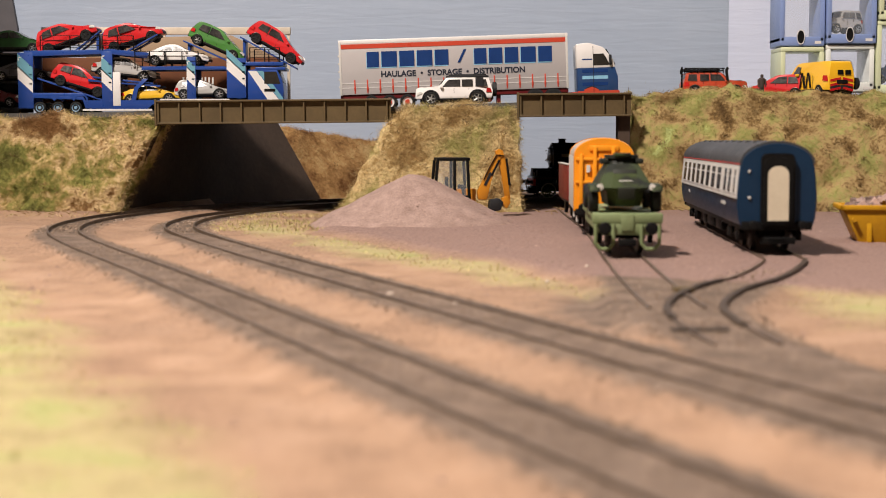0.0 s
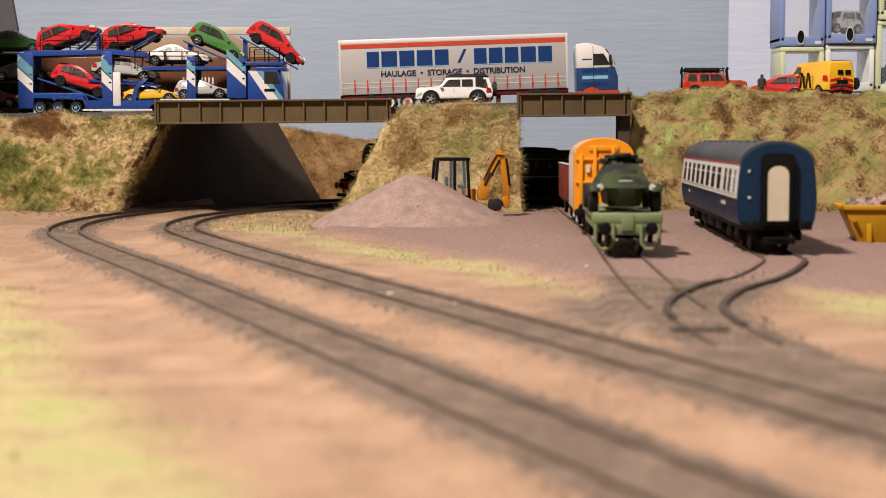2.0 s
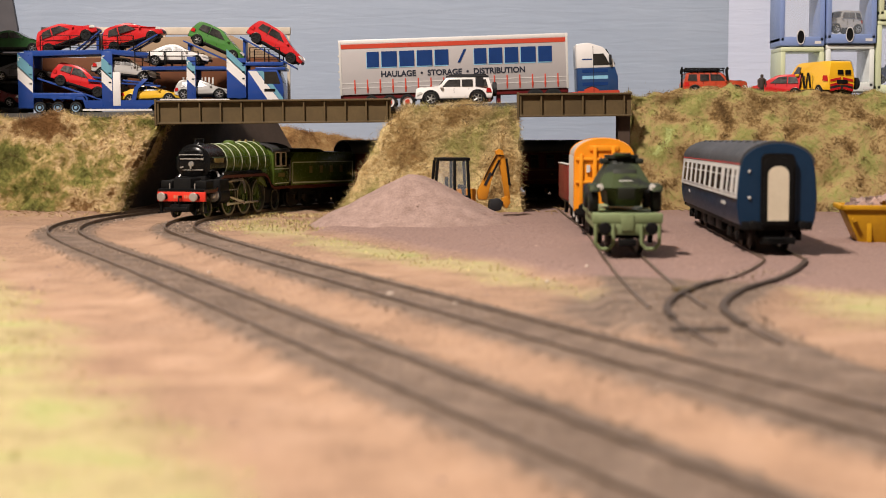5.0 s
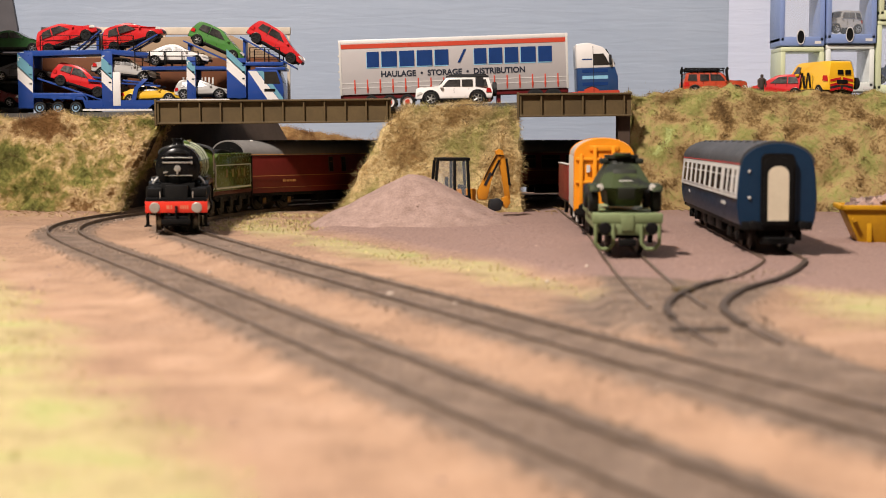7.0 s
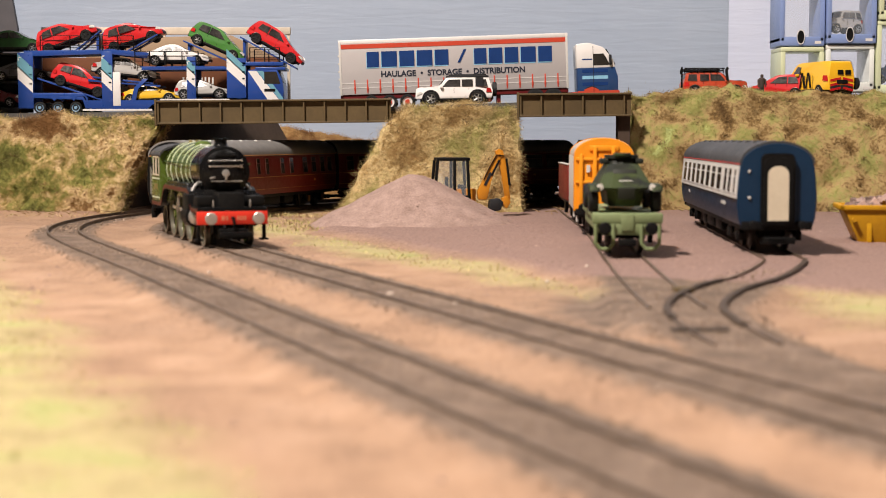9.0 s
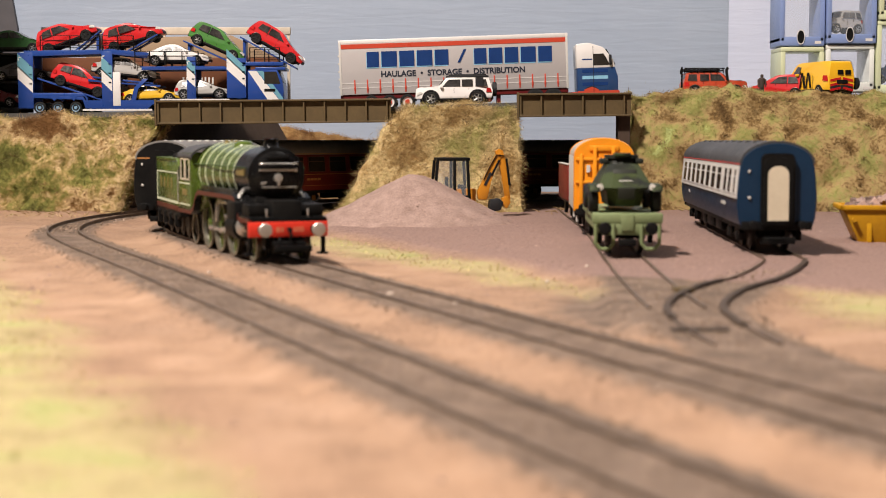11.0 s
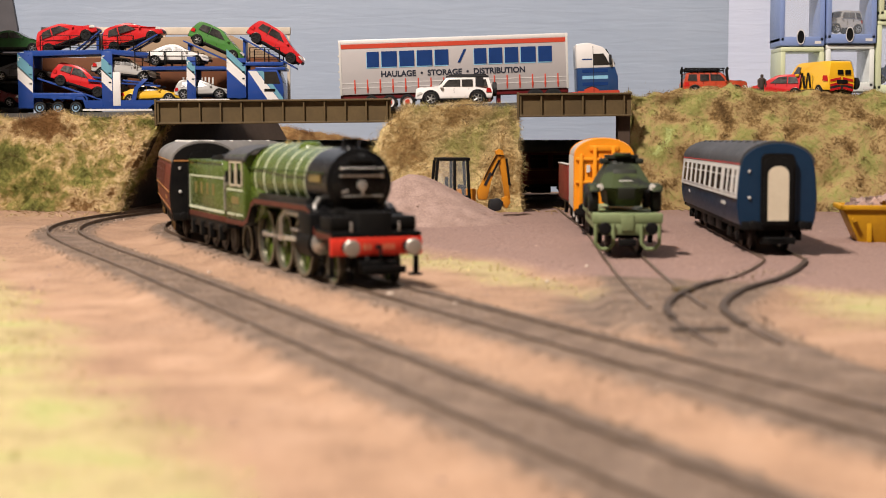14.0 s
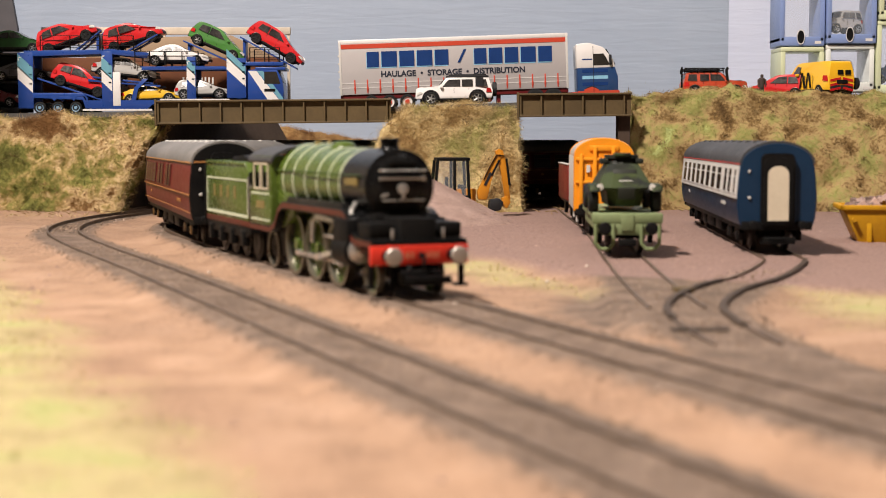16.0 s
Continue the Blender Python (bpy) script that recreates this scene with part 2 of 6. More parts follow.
def ground():
    xs = np.concatenate([np.arange(-2190, -420, 90), np.arange(-420, 420, 5), np.arange(420, 2600, 90)])
    ys = np.concatenate([np.arange(-400, 120, 60), np.arange(120, 1300, 6), np.arange(1300, 1580, 20)])
    me = bpy.data.meshes.new("ground")
    verts, cols = [], []
    for y in ys:
        for x in xs:
            g, k, bal = 0.0, 0.0, 0.0
            z = 0.0
            if -430 < x < 430 and 110 < y < 1310:
                g, k = inside(x, y)
                d = near_track(x, y)
                bal = min(max((23 - d) / 11, 0.75 * (1.5 - math.hypot((x - 62) / 34, (y - 470) / 75)), 0), 1)
                lift = noise.noise(Vector((x * 0.03, y * 0.03, 0))) * 0.8 + noise.noise(Vector((x * 0.15, y * 0.15, 5))) * 0.5
                away = min(max((d - 12) / 22, 0), 1)
                flat = min(max((24 - d) / 7, 0), 1)
                z = lift * away * (1 - flat) + (3.15 if y < 740 else 3.15 - 1.3 * min((y - 740) / 120, 1)) * flat * (1 - k) + g * 1.0 * (1 - flat) + k * 3.0 + noise.noise(Vector((x * 0.3, y * 0.3, 9))) * 0.35
                if y > 1000 and x < -190:
                    z += min((y - 1000) / 90, 1) * 6 * away
            verts.append((x * U, y * U, z * U))
            cols.append((g, k, bal, 1.0))
    nx = len(xs)
    faces = [(j * nx + i, j * nx + i + 1, (j + 1) * nx + i + 1, (j + 1) * nx + i) for j in range(len(ys) - 1) for i in range(nx - 1)]
    me.from_pydata(verts, [], faces)
    a = me.color_attributes.new("cover", "FLOAT_COLOR", "POINT")
    a.data.foreach_set("color", np.array(cols, dtype=np.float32).ravel())
    me.shade_smooth()
    m = bpy.data.materials.new("scatter_ground")
    m.use_nodes = True
    nt = m.node_tree
    b = nt.nodes["Principled BSDF"]
    tc = nt.nodes.new("ShaderNodeTexCoord")

    def nz(scale, detail=4):
        n = nt.nodes.new("ShaderNodeTexNoise")
        n.inputs["Scale"].default_value, n.inputs["Detail"].default_value = scale, detail
        nt.links.new(tc.outputs["Object"], n.inputs["Vector"])
        return n.outputs["Fac"]

    def ramp(fac, *stops):
        r = nt.nodes.new("ShaderNodeValToRGB")
        while len(r.color_ramp.elements) < len(stops):
            r.color_ramp.elements.new(0.5)
        for e, (q, c) in zip(r.color_ramp.elements, stops):
            e.position, e.color = q, (*c, 1)
        nt.links.new(fac, r.inputs["Fac"])
        return r.outputs["Color"]

    def mix(fac, a, c):
        x = nt.nodes.new("ShaderNodeMix")
        x.data_type = "RGBA"
        nt.links.new(fac, x.inputs[0])
        nt.links.new(a, x.inputs[6])
        nt.links.new(c, x.inputs[7])
        return x.outputs[2]

    at = nt.nodes.new("ShaderNodeAttribute")
    at.attribute_name = "cover"
    sep = nt.nodes.new("ShaderNodeSeparateColor")
    nt.links.new(at.outputs["Color"], sep.inputs[0])
    broad, mid, grain = nz(9), nz(45), nz(620, 2)
    sand = ramp(mid, (0.3, (0.235, 0.142, 0.088)), (0.5, (0.345, 0.214, 0.134)), (0.72, (0.42, 0.272, 0.182)))
    dirt = ramp(grain, (0.3, (0.13, 0.074, 0.045)), (0.7, (0.38, 0.24, 0.155)))
    half = nt.nodes.new("ShaderNodeMapRange")
    half.inputs[1].default_value, half.inputs[2].default_value = 0.38, 0.66
    half.inputs[3].default_value, half.inputs[4].default_value = 0.1, 0.95
    nt.links.new(broad, half.inputs[0])
    base = mix(half.outputs[0], sand, dirt)
    grassc = ramp(mid, (0.3, (0.24, 0.20, 0.085)), (0.5, (0.38, 0.31, 0.155)), (0.68, (0.31, 0.315, 0.115)))
    yardc = ramp(grain, (0.25, (0.125, 0.074, 0.060)), (0.5, (0.222, 0.140, 0.118)), (0.8, (0.315, 0.21, 0.178)))
    stone = ramp(grain, (0.3, (0.065, 0.042, 0.028)), (0.7, (0.18, 0.124, 0.085)))
    smear = ramp(nz(85, 5), (0.35, (0.07, 0.047, 0.035)), (0.65, (0.235, 0.168, 0.128)))
    bh = nt.nodes.new("ShaderNodeValue")
    bh.outputs[0].default_value = 0.5
    ballast = mix(bh.outputs[0], stone, smear)
    edge = nt.nodes.new("ShaderNodeMath")
    edge.operation = "ADD"
    edge.use_clamp = True
    fuzz = nt.nodes.new("ShaderNodeMapRange")
    fuzz.inputs[3].default_value, fuzz.inputs[4].default_value = -0.75, 0.55
    nt.links.new(nz(130, 5), fuzz.inputs[0])
    nt.links.new(fuzz.outputs[0], edge.inputs[0])
    nt.links.new(sep.outputs[2], edge.inputs[1])
    keep = nt.nodes.new("ShaderNodeMath")
    keep.operation = "MULTIPLY"
    keep.use_clamp = True
    tw = nt.nodes.new("ShaderNodeMath")
    tw.operation = "MULTIPLY"
    tw.inputs[1].default_value = 2.4
    nt.links.new(sep.outputs[2], tw.inputs[0])
    nt.links.new(edge.outputs[0], keep.inputs[0])
    nt.links.new(tw.outputs[0], keep.inputs[1])
    col = mix(keep.outputs[0], base, ballast)
    col = mix(sep.outputs[0], col, grassc)
    ym = nt.nodes.new("ShaderNodeMath")
    ym.operation = "MULTIPLY"
    nt.links.new(sep.outputs[1], ym.inputs[0])
    ym.inputs[1].default_value = 0.92
    col = mix(ym.outputs[0], col, yardc)
    nt.links.new(col, b.inputs["Base Color"])
    b.inputs["Roughness"].default_value = 0.95
    bp = nt.nodes.new("ShaderNodeBump")
    bp.inputs["Strength"].default_value, bp.inputs["Distance"].default_value = 0.8, 0.0007
    nt.links.new(grain, bp.inputs["Height"])
    nt.links.new(bp.outputs["Normal"], b.inputs["Normal"])
    me.materials.append(m)
    return tagged(new("ground", me), "sandy model landscape with ballast, grit yard and faded grass", "ground", kind="structure")


ground()


# ---- track ----
def railway(name, line, label, gauge=16.5, sleepers=True, top=RAIL, sides=(-1, 1)):
    ob = tagged(new(name), label, "railway track", kind="structure")
    n = len(line)
    tang = [(line[min(i + 1, n - 1)] - line[max(i - 1, 0)]).normalized() for i in range(n)]
    for side in sides:
        rings = []
        for p, t in zip(line, tang):
            q = p + Vector((-t.y, t.x)) * side * (gauge / 2 + 0.45)
            o = Vector((-t.y, t.x))
            rings.append([(*(q + o * w), z) for w, z in ((-1.1, top - 2.4), (1.1, top - 2.4), (0.4, top - 1.7), (0.5, top), (-0.5, top), (-0.4, top - 1.7))])
        part("rail", B().loft(rings), RUST, ob, smooth=30)
    if sleepers:
        me = B().box(-1.5, 1.5, -13.2, 13.2, top - 3.6, top - 1.95, 0.3).mesh("sleeper", SLEEPER, 0)
        run = 0.0
        for i in range(1, n):
            run += (line[i] - line[i - 1]).length
            if run > 8.6:
                run = 0.0
                t = tang[i]
                if -420 < line[i].x < 330 and 190 < line[i].y < 1480:
                    part("sleeper", me, None, ob, m=P(line[i].x, line[i].y, 0, math.degrees(math.atan2(t.y, t.x)) + random.uniform(-1.5, 1.5)))
    return ob


railway("inner_track", INNER, "weathered model railway track with dark rails on ballast")
railway("outer_track", OUTER, "weathered model railway track with dark rails on ballast")
st = railway("siding_track", [p for p in SIDING if p.y > 450], "siding track half buried in grit", sleepers=False)
part("tie_bar", B().box(63, 79, 400, 406, 0.5, 4.0, 0.4), DISC_RUST, st, "dark point sleeper")
part("point_blade_block", B().box(80, 87, 505, 512, 1, 4.6, 0.6), GIRDER, st, "brown point block")
ct = railway("coach_siding_track", COACHLINE, "curved siding track half buried in grit", sleepers=False)
for side, y0, y1 in ((-1, 405, 640), (1, 425, 540)):
    run_ = [(p, (q - p).normalized()) for p, q in zip(COACHLINE, COACHLINE[1:]) if y0 < p.y < y1]
    guard = [[(*(p + Vector((-t.y, t.x)) * (side * 8.7 + w)), z) for w, z in ((-1.3, 0.5), (1.3, 0.5), (1.1, RAIL + 0.5), (-1.1, RAIL + 0.5))] for p, t in run_]
    part("check_rail", B().loft(guard), DISC_RUST, ct, "dark point rail")


# ---- banks ----
STRAWMIX = ((0.37, (0.15, 0.075, 0.028)), (0.64, (0.10, 0.095, 0.028)), (0.43, (0.27, 0.165, 0.07)), (0.475, (0.62, 0.47, 0.26)), (0.525, (0.37, 0.28, 0.11)), (0.575, (0.20, 0.20, 0.055)))
HAYMIX = ((0.37, (0.30, 0.185, 0.075)), (0.64, (0.36, 0.33, 0.12)), (0.44, (0.40, 0.28, 0.12)), (0.5, (0.62, 0.48, 0.25)), (0.57, (0.42, 0.34, 0.15)))
MOSSMIX = ((0.33, (0.090, 0.054, 0.023)), (0.68, (0.360, 0.396, 0.153)), (0.41, (0.198, 0.126, 0.050)), (0.48, (0.378, 0.270, 0.126)), (0.55, (0.324, 0.288, 0.108)), (0.62, (0.270, 0.270, 0.086)))
RUSSETMIX = ((0.36, (0.14, 0.065, 0.025)), (0.64, (0.50, 0.36, 0.17)), (0.5, (0.36, 0.21, 0.085)))


def fibre(name, mix, size, island=0.35):
    return M(name, (0.3, 0.3, 0.1), None, 0.95, size=size, island=island, stops=mix, fine=0.25, spec=0.1)


GRASSES = {"straw": (STRAWMIX, 13), "hay": (HAYMIX, 9), "moss": (MOSSMIX, 6.5), "russet": (RUSSETMIX, 9)}
FIBRES = [fibre("loose_straw", HAYMIX, 9), fibre("loose_green", ((0.35, (0.32, 0.32, 0.10)), (0.65, (0.46, 0.42, 0.18))), 9), fibre("loose_russet", RUSSETMIX, 9)]


def surface_bank(name, fn, nu, nv, label, blades=5000, length=7.0, rough=3.0, seed=1, cover="straw"):
    """A bank whose skin is fn(u, v), lumpy, with fibres standing on it."""
    rnd = random.Random(seed)
    ob = tagged(new(name), label, "embankment", kind="structure")
    pts = [[Vector(fn(u / nu, v / nv)) for u in range(nu + 1)] for v in range(nv + 1)]
    skin = []
    for v in range(nv + 1):
        row = []
        for u in range(nu + 1):
            a = pts[v][min(u + 1, nu)] - pts[v][max(u - 1, 0)]
            c = pts[min(v + 1, nv)][u] - pts[max(v - 1, 0)][u]
            nrm = a.cross(c).normalized() if a.cross(c).length > 0 else Vector((0, -1, 0))
            p = pts[v][u]
            k = 1.3 * noise.noise(p * 0.03 + Vector((seed, 0, 0))) + 0.8 * noise.noise(p * 0.09) + 0.5 * noise.noise(p * 0.26)
            row.append((p + nrm * k * rough, nrm))
        skin.append(row)
    b = B()
    vs = [[b.bm.verts.new(p) for p, _ in row] for row in skin]
    for v in range(nv):
        for u in range(nu):
            b.bm.faces.new((vs[v][u], vs[v][u + 1], vs[v + 1][u + 1], vs[v + 1][u]))
    mix, size = GRASSES[cover]
    soil = M(cover + "_soil", (0.3, 0.3, 0.1), None, 0.95, size=size, bump=1.3, stops=mix, fine=0.25, spec=0.1)
    part("bank_soil", b, soil, ob, smooth=80)
    # fibres
    V, F = [], []
    for _ in range(blades):
        fu, fv = rnd.random() * nu, rnd.random() * nv
        u, v = min(int(fu), nu - 1), min(int(fv), nv - 1)
        p = skin[v][u][0].lerp(skin[v][u + 1][0], fu - u).lerp(skin[v + 1][u][0].lerp(skin[v + 1][u + 1][0], fu - u), fv - v)
        nrm = skin[v][u][1]
        w = Vector((rnd.uniform(-1, 1), rnd.uniform(-1, 1), rnd.uniform(-0.7, 1)))
        w = (w - nrm * w.dot(nrm) * 0.8 + nrm * rnd.uniform(0.15, 0.7)).normalized()
        ln = length * rnd.uniform(0.4, 1.25)
        side = w.cross(Vector((rnd.uniform(-1, 1), rnd.uniform(-1, 1), rnd.uniform(-1, 1)))).normalized() * rnd.uniform(0.05, 0.13)
        bend = (nrm * rnd.uniform(-0.4, 0.1) + side.normalized() * rnd.uniform(-0.35, 0.35)) * ln
        n = len(V)
        V += [p - side, p + side, p + w * ln * 0.55 + side * 0.8, p + w * ln * 0.55 - side * 0.8, p + w * ln + bend]
        F += [(n, n + 1, n + 2, n + 3), (n + 3, n + 2, n + 4)]
    me = bpy.data.meshes.new("bank_fibres")
    me.from_pydata([tuple(q * U) for q in V], [], F)
    me.materials.append(fibre(cover + "_fibres", mix, size))
    f = new("bank_fibres", me)
    f.parent = ob
    tagged(f, kind="stuff")
    # dark stems and leafy tufts
    V, F = [], []
    spots = []
    for _ in range({"moss": 120, "straw": 55, "hay": 26}.get(cover, 10)):
        u, v = rnd.randrange(nu), rnd.randrange(nv)
        spots += [(skin[v][u], 1.0)] * (26 if cover == "moss" else 14)
    spots += [(skin[rnd.randrange(nv)][rnd.randrange(nu)], 0.0) for _ in range(90 if cover == "moss" else 200)]
    for (p, nrm), tuft in spots:
        p = p + Vector((rnd.gauss(0, 1), rnd.gauss(0, 1), rnd.gauss(0, 1))) * (1.5 if tuft else 3.0)
        w = (Vector((rnd.uniform(-1, 1), rnd.uniform(-1, 1), rnd.uniform(-0.8, 1))) + nrm * 0.8).normalized()
        ln = rnd.uniform(1.0, 2.4) if tuft else rnd.uniform(3, 8)
        side = w.cross(Vector((rnd.uniform(-1, 1), rnd.uniform(-1, 1), rnd.uniform(-1, 1)))).normalized() * (rnd.uniform(0.25, 0.55) if tuft else 0.16)
        p = p + nrm * (1.0 if tuft else 0.6)
        n = len(V)
        V += [p - side * 0.4, p + w * ln * 0.5 - side, p + w * ln, p + w * ln * 0.5 + side]
        F += [(n, n + 1, n + 2, n + 3)]
    me = bpy.data.meshes.new("bank_stems")
    me.from_pydata([tuple(q * U) for q in V], [], F)
    me.materials.append(fibre(cover + "_stems", ((0.35, (0.15, 0.095, 0.045)), (0.65, (0.30, 0.21, 0.10))), 8, 0.4))
    f = new("bank_stems", me)
    f.parent = ob
    tagged(f, kind="stuff")
    return ob


def road_z(x):
    return float(np.interp(x, [-600, -300, -40, 60, 205, 400, 600], [72, 75.5, 79.5, 83, 87.5, 87.5, 87.5]))


def left_bank(u, v):
    # wraps from the front face up over the verge
    top = road_z(-420 + 205 * u) - 5.8 + 3 * max(u - 0.7, 0) / 0.3
    x0 = -470
    foot_x, top_x = -236.0, -199.0
    fold = max(u - 0.93, 0) / 0.07
    u = min(u / 0.93, 1)
    h = min(v / 0.85, 1)
    x = x0 + u * ((foot_x + (top_x - foot_x) * h) - x0)
    y = 1062 + 28 * h ** 1.3 + (max(v - 0.85, 0) / 0.15) * 24 + fold * 34
    return x, y, -1 + (top + 1) * math.sin(h * 1.45) / math.sin(1.45)


def mound(u, v):
    h = min(v / 0.85, 1)
    over = max(v - 0.85, 0) / 0.15
    xl, xr = -82 + 53 * h ** 0.8, 57 - 3 * h
    top = road_z(10) - 3.0 - 1.5 * abs(u - 0.5)
    if u < 0.22:  # the side towards the left bridge
        k = u / 0.22
        return xl + 2 * k, 1152 + (1052 + 30 * h - 1152) * k, -1 + (top + 1) * h
    if u > 0.85:
        k = (u - 0.85) / 0.15
        return xr, 1058 + 26 * h + k * 110, -1 + (top + 1) * h
    k = (u - 0.22) / 0.63
    return xl + (xr - xl) * k, 1052 + 30 * h + 6 * k + over * 22 - 6 * math.sin(k * 3.1), -1 + (top + 1) * math.sin(h * 1.4) / math.sin(1.4)


def right_bank(u, v):
    h = min(v / 0.8, 1)
    over = max(v - 0.8, 0) / 0.2
    top = float(np.interp(u, [0, 0.08, 0.2, 0.4, 1], [84, 90, 92, 91, 87]))
    if u < 0.1:
        k = u / 0.1
        return 139 + 1.5 * k, 1136 - 46 * k + 20 * h * k, -1 + (top + 1) * h
    k = (u - 0.1) / 0.9
    x = 140.5 + 330 * k
    return x, 1090 + 22 * h + over * 40 - 30 * k * (1 - h), -1 + (top + 1) * math.sin(h * 1.4) / math.sin(1.4)


def rear_bank(u, v):
    a = radians(180 - 33 - 21 * u)
    r = 618 + 42 * v
    return 355.0 + r * math.cos(a), 969.3 + r * math.sin(a), -1 + (76 - 26 * u) * math.sin(v * 1.5)


surface_bank("left_bank", left_bank, 60, 26, "straw and green fibre embankment below the car transporter", 36000, 7.0, 5.2, 1, "straw")
surface_bank("middle_bank", mound, 60, 24, "straw-covered embankment between the two bridges", 34000, 7.0, 3.4, 2, "hay")
surface_bank("right_bank", right_bank, 80, 26, "mossy brown and green embankment behind the coach", 46000, 4.0, 6.0, 3, "moss")
surface_bank("rear_bank", rear_bank, 30, 14, "russet fibre bank beyond the tracks", 9000, 6.5, 3.0, 4, "russet")


def skirt():
    """Loose grass and twigs on the ground along the banks and in the grass strips."""
    rnd = random.Random(9)
    sets = [([], []), ([], []), ([], [])]
    made = 0
    while made < 26000:
        x, y = rnd.uniform(-330, 250), rnd.uniform(200, 1100)
        g, k = inside(x, y) if y < 1000 else (0, 0)
        chance = g * 0.75
        if y > 1000 and x < -215:
            chance = 0.9 * (y - 1000) / 80
        if -90 < x < 60 and y > 1005:
            chance = 0.5
        if -150 < x < -62 and 880 < y < 1060:
            chance = max(chance, 1.0)
        if x > 100 and y > 1060:
            chance = 0.4
        if rnd.random() > chance or near_track(x, y) < 15:
            continue
        made += 1
        kind = rnd.choice((0, 0, 1, 1, 2) if y > 1000 else (0, 1, 1))
        V, F = sets[kind]
        ln = rnd.uniform(1.0, 2.6) if y < 880 else rnd.uniform(1.4, 3.8)
        a = rnd.uniform(0, math.tau)
        w = Vector((math.cos(a), math.sin(a), rnd.uniform(0.15, 1.2))).normalized()
        s = Vector((-math.sin(a), math.cos(a), 0)) * rnd.uniform(0.12, 0.28)
        p = Vector((x, y, 0.6 if y < 1000 else 2.0))
        n = len(V)
        V += [p - s, p + s, p + w * ln]
        F += [(n, n + 1, n + 2)]
    ob = tagged(new("ground_grass"), "short faded static grass and loose straw", "grass", kind="stuff")
    for (V, F), material, title in zip(sets, FIBRES, ("straw", "grass", "twigs")):
        me = bpy.data.meshes.new(title)
        me.from_pydata([tuple(q * U) for q in V], [], F)
        me.materials.append(material)
        f = new(title, me)
        f.parent = ob
        tagged(f, kind="stuff")


skirt()


# ---- bridges, abutment and road ----
def abutment():
    n = 24
    rings = []
    for i in range(n + 1):
        k = i / n
        a = radians(180 - 10.8 - 28.8 * k)
        r = 606
        foot = Vector((355.0 + r * math.cos(a), 969.3 + r * math.sin(a), -1))
        top = foot + Vector((38 - 82 * k, 6 + 4 * k, 77))
        out = Vector((math.cos(a), math.sin(a), 0)) * 5
        rings.append([foot, top, top + out, foot + out])
    return structure("bridge_abutment", B().loft(rings), BOARD, "dark brown curved board wall under the bridge", category="abutment", smooth=40)


abutment()


def girder(m, length, height, label, pitch=15.2):
    ob = thing("bridge_girder", m, label, "bridge", "girder bridges")
    part("web", B().box(0, length, 0, 3, 1.4, height - 1.4), GIRDER, ob, smooth=0)
    part("top_flange", B().box(-0.6, length + 0.6, -3.2, 5, height - 1.4, height, 0.3), GIRDER, ob, smooth=0)
    part("bottom_flange", B().box(-0.3, length + 0.3, -2.6, 5, 0, 1.4, 0.3), GIRDER, ob, smooth=0)
    rib = B().box(-0.6, 0.6, -2.4, 0.2, 1.4, height - 1.4, 0.2).mesh("rib", GIRDER, 0)
    x = 1.0
    while x < length:
        part("rib", rib, None, ob, m=P(x, 0, 0))
        x += pitch
    part("end_post", B().box(-1.5, 0, -3.4, 6, -1, height + 0.8, 0.3), GIRDER, ob, smooth=0)
    return ob


girder(P(-209, 1078, 66.5, 0, 0, -0.55), 171, 17.4, "brown plastic plate-girder bridge side over the main tracks")
girder(P(56, 1082, 72, 0, 0, -0.5), 82, 17.2, "brown plastic plate-girder bridge side over the siding")
structure("bridge_pier", B().box(129.5, 138.5, 1088, 1104, -2, 84, 0.5), BOARD, "dark brown pier under the short bridge", category="pier")


def road():
    b = B()
    xs = list(range(-700, 900, 20))
    b.loft([[(x, 1086 + 40 * (x > 130) + 22 * (x < -205), road_z(x) - 4), (x, 1086 + 40 * (x > 130) + 22 * (x < -205), road_z(x)), (x, 1262, road_z(x)), (x, 1262, road_z(x) - 4)] for x in xs])
    b.loft([[(x, 1262.5, road_z(x) - 4), (x, 1262.5, road_z(x)), (x, 1436, road_z(x)), (x, 1436, road_z(x) - 4)] for x in range(-60, 900, 20)])
    structure("road", b, TARMAC, "grey model road deck along the embankment", category="road")


road()


# ---- rolling stock ----
def spoked(r, colour, name, spokes=14, width=2.6):
    """A spoked wheel about y, outer face at negative y: tyre and hub in one mesh, colour inside."""
    w = B()
    prof = [(0, r * 0.95), (0, r - 0.1), (-width * 0.8, r), (-width, r + 0.7), (-width - 0.5, r + 0.7), (-width - 0.5, r * 0.95)]
    n = 32
    w.loft([[(q * math.cos(i * math.tau / n), d, q * math.sin(i * math.tau / n)) for d, q in [(d, q) for d, q in prof]] for i in range(n)] + [[(q, d, 0) for d, q in prof]], caps=False)
    c = B()
    c.cyl((0, 0.1, 0), (0, -width, 0), r * 0.2, n=12)
    for i in range(spokes):
        a = i * math.tau / spokes
        c.cyl((r * 0.15 * math.cos(a), -width * 0.5, r * 0.15 * math.sin(a)), (r * 0.86 * math.cos(a), -width * 0.4, r * 0.86 * math.sin(a)), 0.62, 0.45, n=5)
    rim = B().loft([[(q * math.cos(i * math.tau / n), d, q * math.sin(i * math.tau / n)) for d, q in ((0.12, r * 0.82), (0.12, r * 0.96), (-1.2, r * 0.96), (-1.2, r * 0.82))] for i in range(n + 1)], caps=False)
    return w.mesh("tyre", TYRESTEEL, 40), c.mesh("spokes", colour, 40), rim.mesh("rim", colour, 40)


